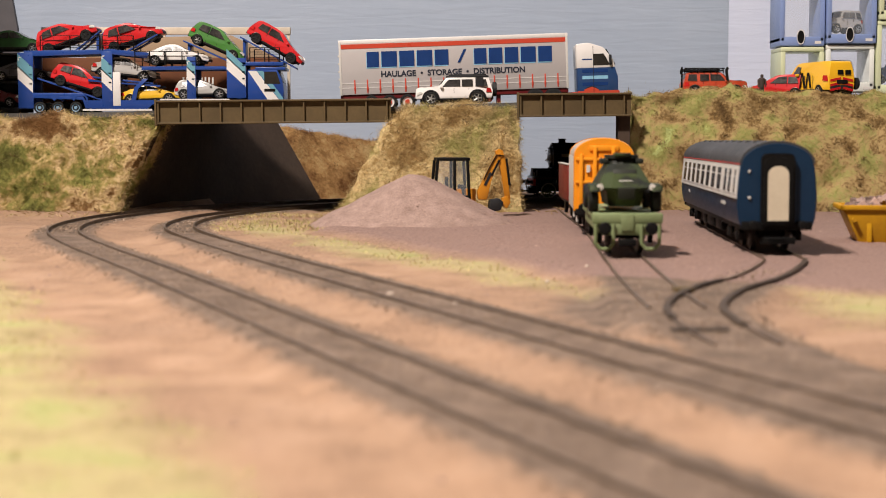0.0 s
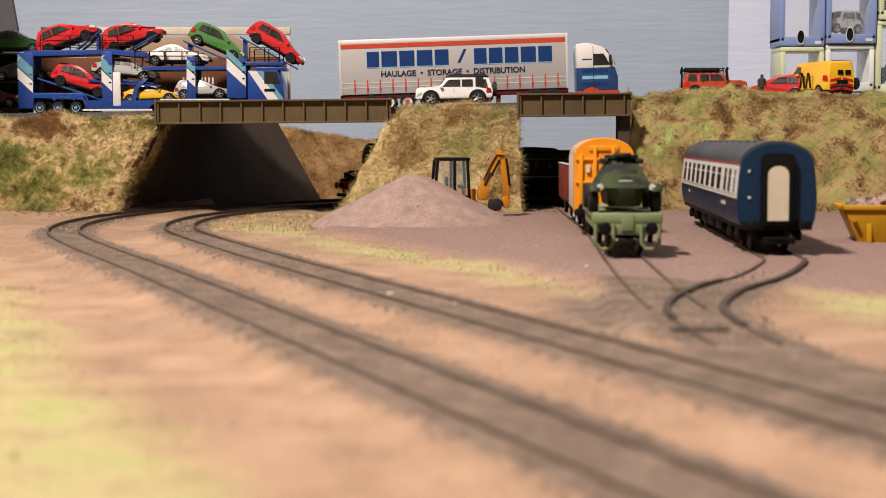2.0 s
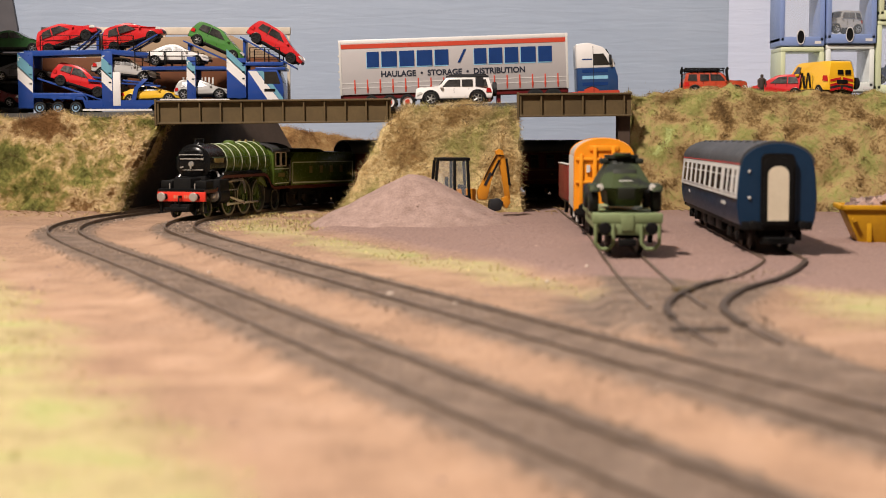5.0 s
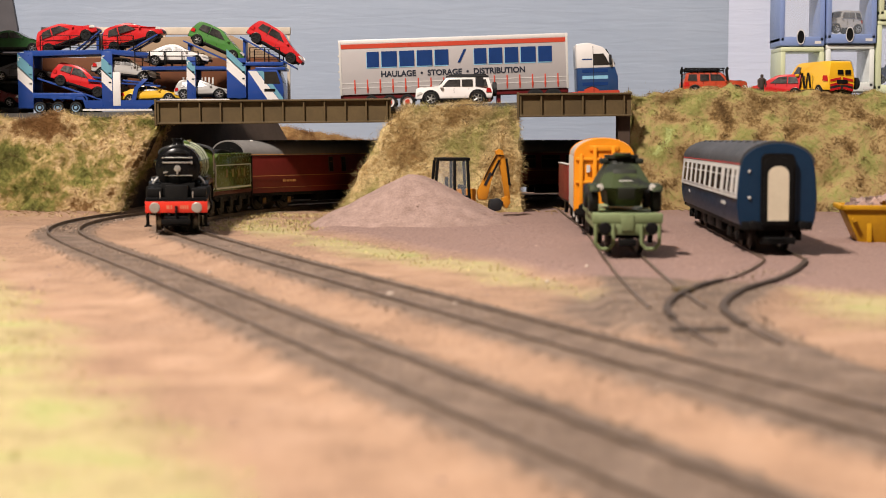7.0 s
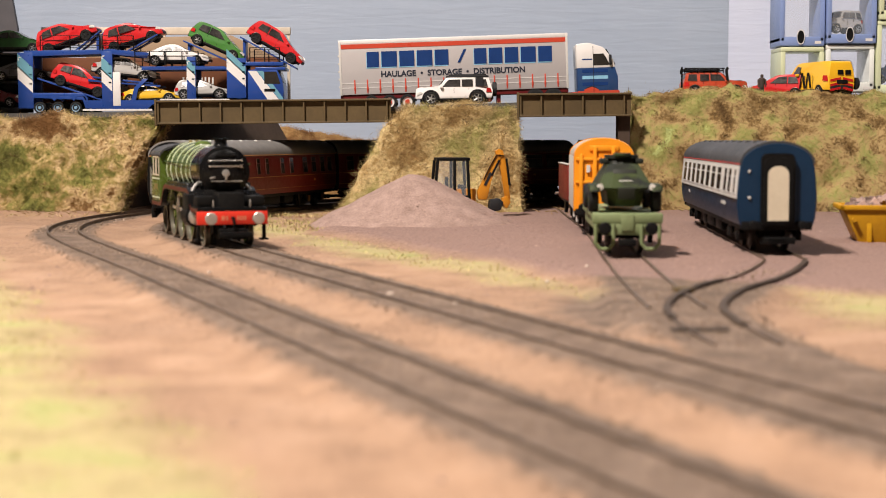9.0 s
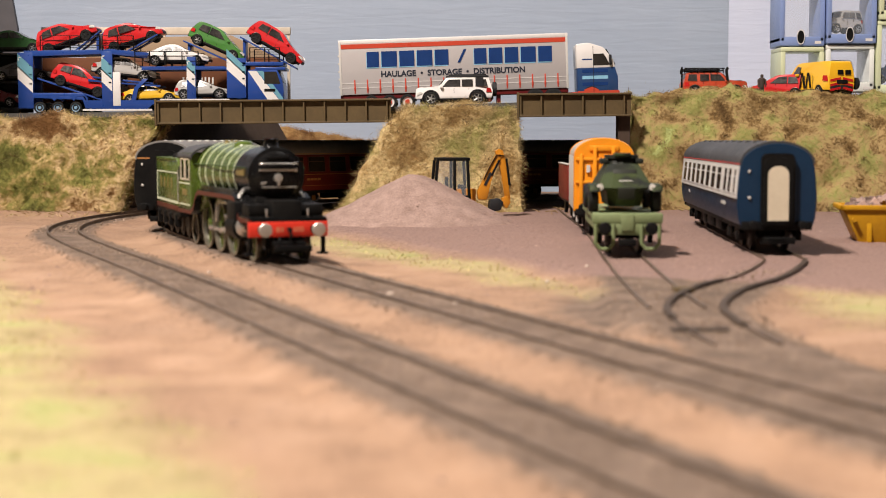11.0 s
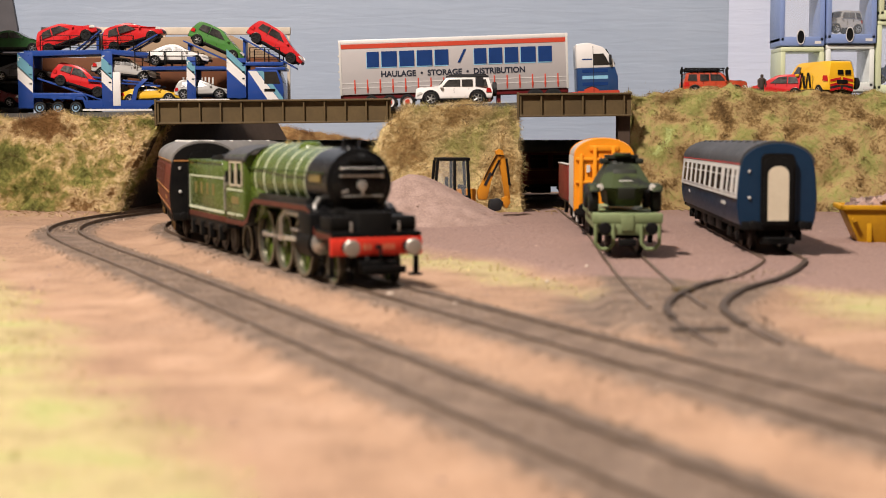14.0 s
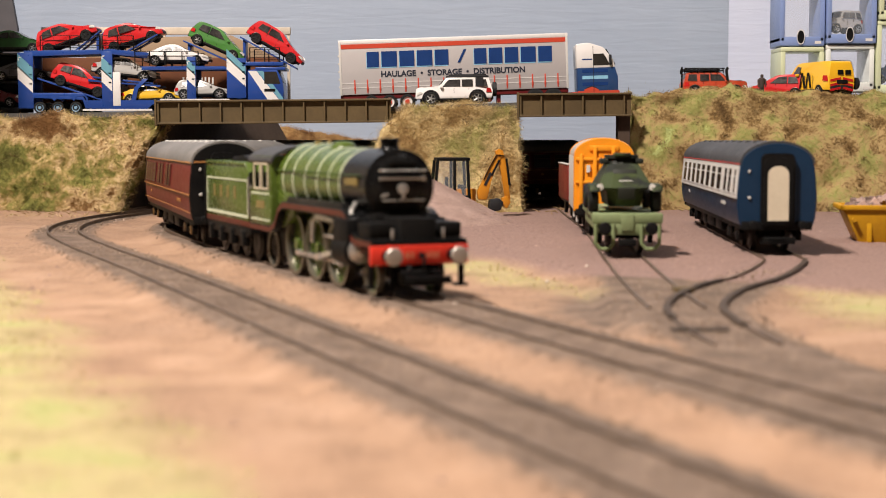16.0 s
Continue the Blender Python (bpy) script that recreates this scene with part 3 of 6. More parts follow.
MOVERS = []  # (object, kind, what is needed to place it)


def wheelset(parent, x, r, meshes, half=8.6, name="wheel"):
    for side in (-1, 1):
        hub = part(name, meshes[1], None, parent, m=P(x, side * half, r, 0 if side < 0 else 180))
        part("tyre", meshes[0], None, hub)
        part("rim", meshes[2], None, hub)
        MOVERS.append((hub, "wheel", (x, side, r, half)))


def discwheel(r, colour):
    n = 20
    b = B().lathe((0, 0, 0), (0, -1, 0), [(-2.2, r * 0.3), (-2.0, r + 0.6), (-1.6, r + 0.6), (-1.5, r), (0, r), (0, r * 0.82), (0.6, r * 0.75), (0.8, r * 0.4), (0.2, r * 0.2)], n)
    return b.mesh("wheel", colour, 40)


DISC = M("dark_wheel", (0.03, 0.024, 0.02), None, 0.5, metal=0.4)


def buffers(parent, x, way, z=14.0, y=11.5, head=None, k=1.0):
    for side in (-1, 1):
        bf = part("buffer", B().lathe((x, side * y, z), (way, 0, 0), [(0, 2.0), (1.0, 2.0), (1.2, 1.5), (4.5, 1.4)], 14), BLACK, parent)
        part("buffer_head", B().lathe((x + way * 4.4, side * y, z), (way, 0, 0), [(0, 1.2 * k), (1.2, 2.9 * k), (1.9, 3.0 * k), (2.3, 2.6 * k), (2.5, 0.1)], 20), head or BUFFER, bf)


def shorten(ob, k):
    """Set a vehicle's length; wheels keep their roundness and only move."""
    for o in ob.children_recursive:
        round_one = o.name.split(".")[0] in ("driving_wheel", "leading_wheel", "trailing_wheel", "wheel", "tyre", "rim")
        if not round_one:
            for v in o.data.vertices:
                v.co.x *= k
        loc = o.matrix_basis.translation
        o.matrix_basis.translation = (loc.x * k, loc.y, loc.z)
    for i, (o, kind, q) in enumerate(MOVERS):
        if kind == "wheel" and ob in (o.parent,):
            MOVERS[i] = (o, kind, (q[0] * k, *q[1:]))
    return ob


VALANCE = M("brown_valance", (0.10, 0.022, 0.014), None, 0.45)


def locomotive():
    ob = thing("steam_locomotive", P(-500, 300, RAIL), "apple green steam locomotive with black smokebox and red buffer beam", "locomotive")
    # boiler: smokebox, barrel, firebox
    zc = 36.0
    part("smokebox", B().lathe((-25, 0, zc), (-1, 0, 0), [(0, 11.6), (0.6, 12.6), (26, 12.8), (26.1, 12.4)], 40), BLACKGLOSS, ob)
    part("smokebox_door", B().lathe((-25, 0, zc), (1, 0, 0), [(-0.4, 10.8), (0.3, 10.7), (1.4, 9.0), (2.2, 5.5), (2.5, 0.1)], 40), BLACKGLOSS, ob)
    part("boiler", B().lathe((-51, 0, zc), (-1, 0, 0), [(0, 12.6), (28, 13.0), (52, 14.2), (53, 14.3), (76, 14.4)], 48), GREEN, ob)
    for x, r in ((-52.2, 12.75), (-64, 12.9), (-77, 13.1), (-90, 13.7), (-103, 14.4), (-116, 14.5)):
        part("boiler_band", B().loft([[(x + d, q * math.cos(i * math.tau / 48), zc + q * math.sin(i * math.tau / 48)) for d, q in ((-0.45, r - 0.3), (-0.4, r + 0.1), (0.4, r + 0.1), (0.45, r - 0.3))] for i in range(49)], caps=False), LINE, ob, "white-lined boiler band")
    part("firebox_side", B().slab([(-104, 22), (-104, 30), (-127, 33), (-127, 17), (-118, 17)], 13.9, 0.5), GREEN, ob)
    part("chimney", B().lathe((-35, 0, zc + 11.8), (0, 0, 1), [(0, 4.8), (0.8, 3.6), (1.6, 3.2), (3.6, 3.1), (3.7, 3.7), (4.4, 3.7), (4.5, 2.6)], 24), BLACKGLOSS, ob)
    part("dome", B().lathe((-84, 0, zc + 12), (0, 0, 1), [(0, 5.6), (0.9, 4.6), (2.0, 4.3), (2.9, 3.2), (3.2, 0.1)], 24), GREEN, ob)
    for y in (-2.4, 2.4):
        part("safety_valve", B().lathe((-108, y, zc + 13.2), (0, 0, 1), [(0, 1.4), (1.0, 1.2), (2.2, 0.9), (2.3, 0.1)], 12), BRASS, ob)
    part("whistle", B().cyl((-121, 3, zc + 13.4), (-121, 3, zc + 15.6), 0.6, n=8), BRASS, ob)
    # rails and fittings on the door
    part("door_handrail", B().tube([(-22.6, -8, 41.4), (-22.0, -7, 41.4), (-22.0, 7, 41.4), (-22.6, 8, 41.4)], 0.34).box(-22.4, -21.6, -8.6, -7.6, 40.9, 41.9, 0.2).box(-22.4, -21.6, 7.6, 8.6, 40.9, 41.9, 0.2), STEEL, ob, "bright door handrail")
    part("hinge_strap", B().box(-23.2, -22.5, -8.4, 7.6, 38.2, 39.1, 0.2).box(-23.2, -22.6, 7.2, 8.6, 37.8, 39.5, 0.2), STEEL, ob)
    part("hinge_strap", B().box(-23.4, -22.7, -7.2, 8.4, 30.9, 31.6, 0.2), STEEL, ob)
    part("door_dart", B().lathe((-22.6, 0, 35.2), (1, 0, 0), [(0, 2.0), (0.8, 1.9), (1.0, 0.5)], 16).box(-22.2, -21.2, -0.55, 0.55, 31.8, 35.2, 0.2).box(-22.2, -21.4, 0.4, 3.0, 33.2, 34.2, 0.2, Matrix.Rotation(0.25, 4, "X")), STEEL, ob, "white metal door dart")
    part("headboard_plate", B().box(-23.6, -22.8, -4.8, 4.8, 43.4, 44.4, 0.2), BLACK, ob)
    for s in (-1, 1):
        part("handrail", B().tube([(-27, s * 13.2, 39.5), (-125, s * 14.8, 39.8)], 0.32), GREENDK if s else GREEN, ob)
        part("nameplate", B().box(-46, -32, min(s * 12.35, s * 13.1), max(s * 12.35, s * 13.1), 36, 39, 0.2), BRASS, ob, "brass plate on the smokebox side")
    # running plate that rises over the driving wheels
    up = [(-7, 19), (-24, 19), (-27, 20.2), (-32, 26), (-37, 28), (-108, 28), (-114, 26), (-120, 19.5), (-126, 17.5), (-156, 17.5)]
    low = [(x, z - 2.6) for x, z in up]
    part("running_plate", B().slab(up + low[::-1], 17.0, 0.25), BLACKGLOSS, ob)
    for s in (-1, 1):
        edge = [(x, z - 0.6) for x, z in up] + [(x, z - 2.5) for x, z in up][::-1]
        part("valance_line", B().panel(edge, s, 17.0, 0.08), VALANCE, ob)
        part("splasher", B().slab([(-38, 27), (-40, 30), (-104, 30), (-108, 27)], 1.4, 0.3), BLACKGLOSS, ob, m=P(0, s * 14.6, 0))
    part("smokebox_saddle", B().slab([(-24, 17), (-24, 27), (-48, 27), (-48, 17)], 9.5, 0.6), BLACK, ob)
    part("front_platform", B().box(-24, -8, -16.5, 16.5, 17.5, 19.3, 0.3).box(-22, -10, -16.4, -8, 19.2, 24.5, 0.8).box(-22, -10, 8, 16.4, 19.2, 24.5, 0.8), BLACK, ob, "black raised front platform")
    for s in (-1, 1):
        part("steam_pipe", B().tube([(-37, s * 11.6, 30), (-35, s * 14.0, 27.4), (-33, s * 15.0, 25)], 0.9, 10), STEEL, ob, "bright steam pipe")
        part("lamp_iron", B().box(-9, -8, s * 9 - 0.3, s * 9 + 0.3, 19, 22.6, 0.1), BUFFER, ob)
        cylinder = part("cylinder", B().lathe((-27, s * 13.6, 14), (-1, 0, 0), [(0, 3), (0.4, 5.6), (15.6, 5.6), (16, 3)], 20).box(-43, -27.4, s * 13.6 - 4.6, s * 13.6 + 4.6, 14, 25, 0.8), BLACK, ob)
        part("cylinder_cover", B().lathe((-27, s * 13.6, 14), (1, 0, 0), [(-0.5, 4.4), (0.5, 4.3), (1.2, 2.2), (3.0, 1.4), (3.1, 0.1)], 18), STEEL, cylinder, "bright cylinder end cover")
        part("slide_bar", B().box(-66, -43, s * 13.6 - 0.6, s * 13.6 + 0.6, 16.6, 17.6, 0.2), STEEL, ob)
        part("front_step", B().box(-10.5, -9, s * 16 - 0.9, s * 16 + 0.9, 3.2, 17, 0.2).box(-13, -8, s * 16 - 2, s * 16 + 2, 3.0, 3.9, 0.2), BLACK, ob)
        part("guard_iron", B().box(-12, -11, s * 8 - 0.6, s * 8 + 0.6, 1.6, 11, 0.2), BLACK, ob)
    part("frame", B().box(-156, -8, -6.2, 6.2, 5.5, 26, 0.4), BLACK, ob)
    part("ash_pan", B().slab([(-110, 6), (-110, 22), (-152, 20), (-152, 6), (-140, 4)], 11, 0.5), BLACK, ob)
    part("buffer_beam", B().box(-8.4, -6.4, -17.2, 17.2, 10.8, 17.2, 0.3), REDBEAM, ob, "red buffer beam")
    MARK = M("beam_lettering", (0.72, 0.22, 0.12), None, 0.5)
    for a, c in ((-5.4, -3.8), (-3.2, -2.2), (2.2, 3.0), (3.4, 4.2), (4.6, 5.4), (5.8, 6.6)):
        part("lettering_bar", B().box(-6.5, -6.3, a, c, 12.9, 15.0), MARK, ob)
    buffers(ob, -6.6, 1)
    part("drawhook", B().box(-6.5, -3.0, -0.7, 0.7, 13.2, 14.8, 0.3).tube([(-3.4, 0, 14), (-2.6, 0, 11.5), (-3.2, 0, 9)], 0.6), BLACK, ob)
    part("vacuum_pipe", B().tube([(-6.4, -4, 10), (-5, -4, 9), (-4.6, -4, 5)], 0.8, 8), BLACK, ob)
    part("tension_coupling", B().box(-12, 1.5, -3.4, 3.4, 5.4, 6.6, 0.3).box(0.6, 1.6, -8, 8, 5, 7.6, 0.3).box(-12, -4, -7, 7, 4, 9, 0.5), BLACK, ob, "black hook coupling bar")
    # cab
    cab = part("cab", B().slab([(-124.5, 17), (-124.5, 45.5), (-127, 45.5), (-127, 17)], 16.4, 0.2), GREEN, ob)
    for s in (-1, 1):
        part("cab_side", B().box(-156, -125, min(s * 15.6, s * 16.8), max(s * 15.6, s * 16.8), 17, 31.5, 0.2).box(-128.5, -125, min(s * 15.6, s * 16.8), max(s * 15.6, s * 16.8), 31, 45, 0.1).box(-140, -138.4, min(s * 15.6, s * 16.8), max(s * 15.6, s * 16.8), 31, 45, 0.1).box(-152, -149.5, min(s * 15.6, s * 16.8), max(s * 15.6, s * 16.8), 31, 45, 0.1).box(-152, -125, min(s * 15.6, s * 16.8), max(s * 15.6, s * 16.8), 42.5, 45, 0.1), GREEN, ob)
        for a in (-138.4, -149.5):
            part("window_frame", B().box(a, a + 0.8, min(s * 16.6, s * 17.1), max(s * 16.6, s * 17.1), 31.6, 42.4).box(a + 9, a + 9.8, min(s * 16.6, s * 17.1), max(s * 16.6, s * 17.1), 31.6, 42.4).box(a, a + 9.8, min(s * 16.6, s * 17.1), max(s * 16.6, s * 17.1), 41.6, 42.4).box(a, a + 9.8, min(s * 16.6, s * 17.1), max(s * 16.6, s * 17.1), 31.6, 32.4), CREAM, ob)
        part("number_bar", B().box(-146, -134, min(s * 16.6, s * 17.0), max(s * 16.6, s * 17.0), 24, 27), BRASS, ob)
        part("lining", B().box(-154, -127, min(s * 16.6, s * 16.95), max(s * 16.6, s * 16.95), 19, 19.7).box(-154, -127, min(s * 16.6, s * 16.95), max(s * 16.6, s * 16.95), 29.6, 30.3), LINE, ob)
        part("spectacle_window", B().box(-124.6, -124.2, s * 9 - 3, s * 9 + 3, 41.2 - 3, 43.6, 0.1), WINDOW, ob)
        part("cab_handrail", B().tube([(-156.4, s * 16.4, 20), (-156.4, s * 16.4, 33)], 0.4), STEEL, ob)
    arc = [(s * 17.4 * math.sin(a), 44.6 + 6.4 * (math.cos(a) - 0.0) - 1.5) for s, a in [(1, k * math.pi / 24) for k in range(-12, 13)]]
    part("cab_roof", B().loft([[(x, y, z) for y, z in arc] + [(x, y * 0.97, z - 0.9) for y, z in arc[::-1]] for x in (-122.5, -157)]), ROOFDARK, ob)
    part("backhead", B().slab([(-126.8, 18), (-126.8, 40), (-131, 38), (-133, 18)], 11, 0.6), BLACK, ob)
    # wheels and rods
    big = spoked(11.4, GREEN, "driver", 18)
    small = spoked(6.3, GREEN, "pony", 10, 2.2)
    for x in (-54, -80, -106):
        wheelset(ob, x, 11.4, big, 9.6, "driving_wheel")
    wheelset(ob, -21, 6.3, small, 9.2, "leading_wheel")
    wheelset(ob, -139, 7.2, spoked(7.2, BLACK, "trailing", 10, 2.2), 9.2, "trailing_wheel")
    for s in (-1, 1):
        rod = part("coupling_rod", B().slab([(-108.6, -1), (-108.6, 1), (-104, 1.1), (-102, 0.6), (-82, 0.6), (-80, 1.4), (-78, 0.6), (-58, 0.6), (-55, 1.2), (-52, 1.0), (-52, -1.0), (-55, -1.2), (-58, -0.6), (-78, -0.6), (-80, -1.4), (-82, -0.6), (-102, -0.6), (-104, -1.1)], 0.5, 0.15), STEEL, ob)
        MOVERS.append((rod, "rod", (s, 11.4, 4.2, s * 12.2)))
        con = part("connecting_rod", B().slab([(0, -0.6), (0, 0.6), (-32, 0.9), (-34, 1.4), (-36, 1.1), (-36, -1.1), (-34, -1.4), (-32, -0.9)], 0.5, 0.15), STEEL, ob)
        MOVERS.append((con, "con", (s, 11.4, 4.2, s * 13.4)))
        crosshead = part("crosshead", B().box(-3, 3, -1.4, 1.4, -2, 4, 0.4).box(0, 14, -0.5, 0.5, -0.5, 0.5, 0.1), STEEL, ob)
        MOVERS.append((crosshead, "cross", (s, 11.4, 4.2, s * 13.6)))
        part("valve_gear", B().slab([(-78, 14), (-77, 22), (-72, 25), (-52, 24), (-44, 22), (-44, 21), (-52, 22.6), (-71, 23), (-75, 21), (-76, 14)], 0.5, 0.1), STEEL, ob, m=P(0, s * 14.8, 0))
    return ob


def tender():
    ob = thing("locomotive_tender", P(-500, 300, RAIL), "apple green tender with white lining and gold letters", "tender")
    part("frame", B().box(-104, -1, -15, 15, 12, 17.5, 0.3).box(-102, -3, -7, 7, 6, 13, 0.3), BLACK, ob)
    part("body", B().slab([(-4, 17), (-4, 37), (-9, 41), (-102, 41), (-103, 40), (-103, 17)], 15.4, 0.4), GREEN, ob)
    for s in (-1, 1):
        lines = B()
        a, c = min(s * 15.3, s * 15.62), max(s * 15.3, s * 15.62)
        for box in ((-101, -6, 18.4, 19.6), (-101, -6, 34.0, 34.7), (-101, -100.4, 18.4, 34.7), (-6.6, -6, 18.4, 34.7)):
            lines.box(box[0], box[1], a, c, box[2], box[3])
        part("lining", lines, LINE, ob, "white lining")
        for x in (-82, -66, -50, -34):
            part("lettering_bar", B().box(x - 2.2, x + 2.2, a, c + 0.0, 26, 31.5), BRASS, ob)
        part("handrail", B().tube([(-2.5, s * 16, 20), (-2.5, s * 16, 36)], 0.35), STEEL, ob)
        part("valance", B().box(-103, -2, min(s * 14.4, s * 15.5), max(s * 14.4, s * 15.5), 14.6, 17.0, 0.2), VALANCE, ob, "dark red-brown valance")
        part("side_frame", B().slab([(-103, 17), (-2, 17), (-2, 12), (-10, 10), (-94, 10), (-103, 12)], 1.0, 0.2), BLACK, ob, m=P(0, s * 14.2, 0))
        for x in (-16, -41, -66, -91):
            part("axle_box", B().box(x - 2.6, x + 2.6, s * 14.6 - 1.6, s * 14.6 + 1.6, 6, 12.5, 0.4).box(x - 7, x + 7, s * 14.8 - 0.7, s * 14.8 + 0.7, 11.5, 13.2, 0.3), BLACK, ob)
    part("coping", B().slab([(-9, 40.6), (-11, 42.2), (-102, 42.2), (-103, 40.6)], 15.9, 0.5), GREEN, ob)
    part("coal", B().slab([(-12, 41), (-16, 43.6), (-34, 45.0), (-56, 44.2), (-64, 42)], 12, 1.2), BLACK, ob)
    part("front_plate", B().box(-4.2, -2.4, -15.4, 15.4, 17.4, 38, 0.3), BLACKGLOSS, ob)
    part("rear_plate", B().box(-104.2, -102.9, -16, 16, 12, 40, 0.2), BLACK, ob)
    wh = discwheel(8.2, DISC)
    for x in (-16, -41, -66, -91):
        for side in (-1, 1):
            w = part("wheel", wh, None, ob, m=P(x, side * 8.8, 8.2, 0 if side < 0 else 180))
            MOVERS.append((w, "wheel", (x, side, 8.2, 8.8)))
    return ob


def coach_ring(x, inset=0.0, drop=0.0):
    half = [(16.6, 12.6), (17.6, 16), (18.2, 22), (18.2, 27), (17.7, 34), (17.0, 39.6), (16.4, 41.2)]
    roof = [(16.6 * math.cos(a), 41.2 + 9.6 * math.sin(a)) for a in [k * math.pi / 16 for k in range(1, 16)]]
    pts = [(y - inset, z) for y, z in half] + [(y, z - drop) for y, z in roof] + [(-(y - inset), z) for y, z in half[::-1]]
    return [(x, y, z) for y, z in pts]


def side_w(x, z):
    return float(np.interp(z, [12.6, 16, 22, 27, 34, 39.6, 41.2], [16.6, 17.6, 18.2, 18.2, 17.7, 17.0, 16.4]))


def bogie(parent, x, box_m=None):
    bg = part("bogie", B().box(x - 19, x + 19, -6, 6, 6, 10.5, 0.4), BLACK, parent)
    for s in (-1, 1):
        part("side_frame", B().slab([(x - 21, 8), (x - 19, 10.5), (x - 6, 10.5), (x - 4, 6), (x + 4, 6), (x + 6, 10.5), (x + 19, 10.5), (x + 21, 8), (x + 17, 4.5), (x + 12, 4.5), (x + 8, 7), (x - 8, 7), (x - 12, 4.5), (x - 17, 4.5)], 1.2, 0.3), BLACK, bg, m=P(0, s * 13.2, 0))
        part("axle_box", B().box(x - 16.4, x - 12.6, s * 14.2 - 1, s * 14.2 + 1, 4.6, 9, 0.4), box_m or BLACK, bg)
        part("axle_box", B().box(x + 12.6, x + 16.4, s * 14.2 - 1, s * 14.2 + 1, 4.6, 9, 0.4), box_m or BLACK, bg)


WHEEL7 = discwheel(6.9, DISC)


def coach(name, label, lower, upper, roofm, endm, line, windows, door, moving=True, gangway=BLACK, marks=True):
    ob = thing(name, P(-500, 300, RAIL), label, "railway coach", "train coaches" if moving else "")
    L = 258.0
    part("body", B().loft([coach_ring(x, 0.0 if 1.5 < -x < L - 1.5 else 0.7, 1.2) for x in (0, -1.5, -L + 1.5, -L)]), lower, ob)
    arc = [(16.9 * math.cos(a), 40.9 + 10.2 * math.sin(a)) for a in [k * math.pi / 20 for k in range(21)]]
    part("roof", B().loft([[(x, y, z) for y, z in arc] + [(x, y * 0.96, z - 1.0) for y, z in arc[::-1]] for x in (0.6, -L - 0.6)]), roofm, ob)
    for s in (-1, 1):
        part("gutter_line", B().panel([(0, 40.4), (-L, 40.4), (-L, 41.0), (0, 41.0)], s, side_w, 0.35), line, ob)
        if upper:
            part("window_band", B().panel([(-1, 24.8), (-L + 1, 24.8), (-L + 1, 39.9), (-1, 39.9)], s, lambda x, z: side_w(x, z) if z > 30 else 18.25, 0.12), upper, ob, "pale grey window band")
        else:
            part("waist_line", B().panel([(0, 24.8), (-L, 24.8), (-L, 25.2), (0, 25.2)], s, side_w, 0.12), line, ob)
            part("waist_line", B().panel([(0, 16.3), (-L, 16.3), (-L, 16.5), (0, 16.5)], s, side_w, 0.1), line, ob)
        for x0, x1 in windows:
            w = part("window", B().panel([(-x0, 27.2), (-x1, 27.2), (-x1, 38.0), (-x0, 38.0)], s, lambda x, z: side_w(x, z) + 0.05, 0.2), WINDOW, ob)
            fr = B()
            for q in (((x0 - 0.5, x0), (26.8, 38.4)), ((x1, x1 + 0.5), (26.8, 38.4)), ((x0, x1), (38.0, 38.5)), ((x0, x1), (26.7, 27.2)), ((x0, x1), (34.6, 35.0))):
                fr.panel([(-q[0][0], q[1][0]), (-q[0][1], q[1][0]), (-q[0][1], q[1][1]), (-q[0][0], q[1][1])], s, lambda x, z: side_w(x, z) + 0.05, 0.35)
            part("window_frame", fr, PALEGREY if upper else M_FRAME, w)
        part("solebar", B().box(-L + 4, -4, min(s * 13, s * 15.5), max(s * 13, s * 15.5), 10.4, 13, 0.3), BLACK, ob)
        for a, c in ((88, 112), (120, 150), (158, 176)):
            part("underframe_box", B().box(-c, -a, min(s * 7, s * 14), max(s * 7, s * 14), 5, 11, 0.6), BLACK, ob)
        if marks:
            for x in (42, 46, 50, 54, 208):
                part("lettering_bar", B().panel([(-x, 20.4), (-x - 3, 20.4), (-x - 3, 22), (-x, 22)], s, side_w, 0.12), line if not upper else PALEGREY, ob)
    for x in range(20, 250, 26):
        part("roof_vent", B().lathe((-x, 5.5, 49.6), (0, 0, 1), [(0, 1.5), (1.2, 1.4), (1.6, 0.8), (1.7, 0.1)], 10), PALEGREY if moving else roofm, ob)
        part("roof_vent", B().lathe((-x - 9, -5.5, 49.6), (0, 0, 1), [(0, 1.5), (1.2, 1.4), (1.6, 0.8), (1.7, 0.1)], 10), PALEGREY if moving else roofm, ob)
    for x, way in ((0, 1), (-L, -1)):
        ring = [(x + way * 0.05, y * 0.985, z) for _, y, z in coach_ring(0, 0, 0.4)]
        end = part("end", B().loft([ring, [(x + way * 0.9, y * 0.97, 13 + (z - 13) * 0.985) for _, y, z in ring]]), endm, ob)
        gw = part("gangway", B().plate(x, x + way * 3.6, 7.6, 12.5, 45.5, 3.0), gangway, end)
        part("gangway_rim", B().plate(x + way * 3.4, x + way * 4.2, 6.6, 13.4, 43.5, 3.4), gangway, gw)
        if moving:
            part("end_line", B().box(x, x + way * 1.2, -15.6, 15.6, 40.6, 41.3), LININGY, end)
        part("gangway_door", B().loft([[(xx, y, z) for y, z in [(-4.7, 15.0), (4.7, 15.0), (4.7, 36.0), (4.2, 37.6), (3.0, 39.0), (1.2, 39.7), (-1.2, 39.7), (-3.0, 39.0), (-4.2, 37.6), (-4.7, 36.0)]] for xx in (x + way * 4.1, x + way * 4.6)]), door, gw)
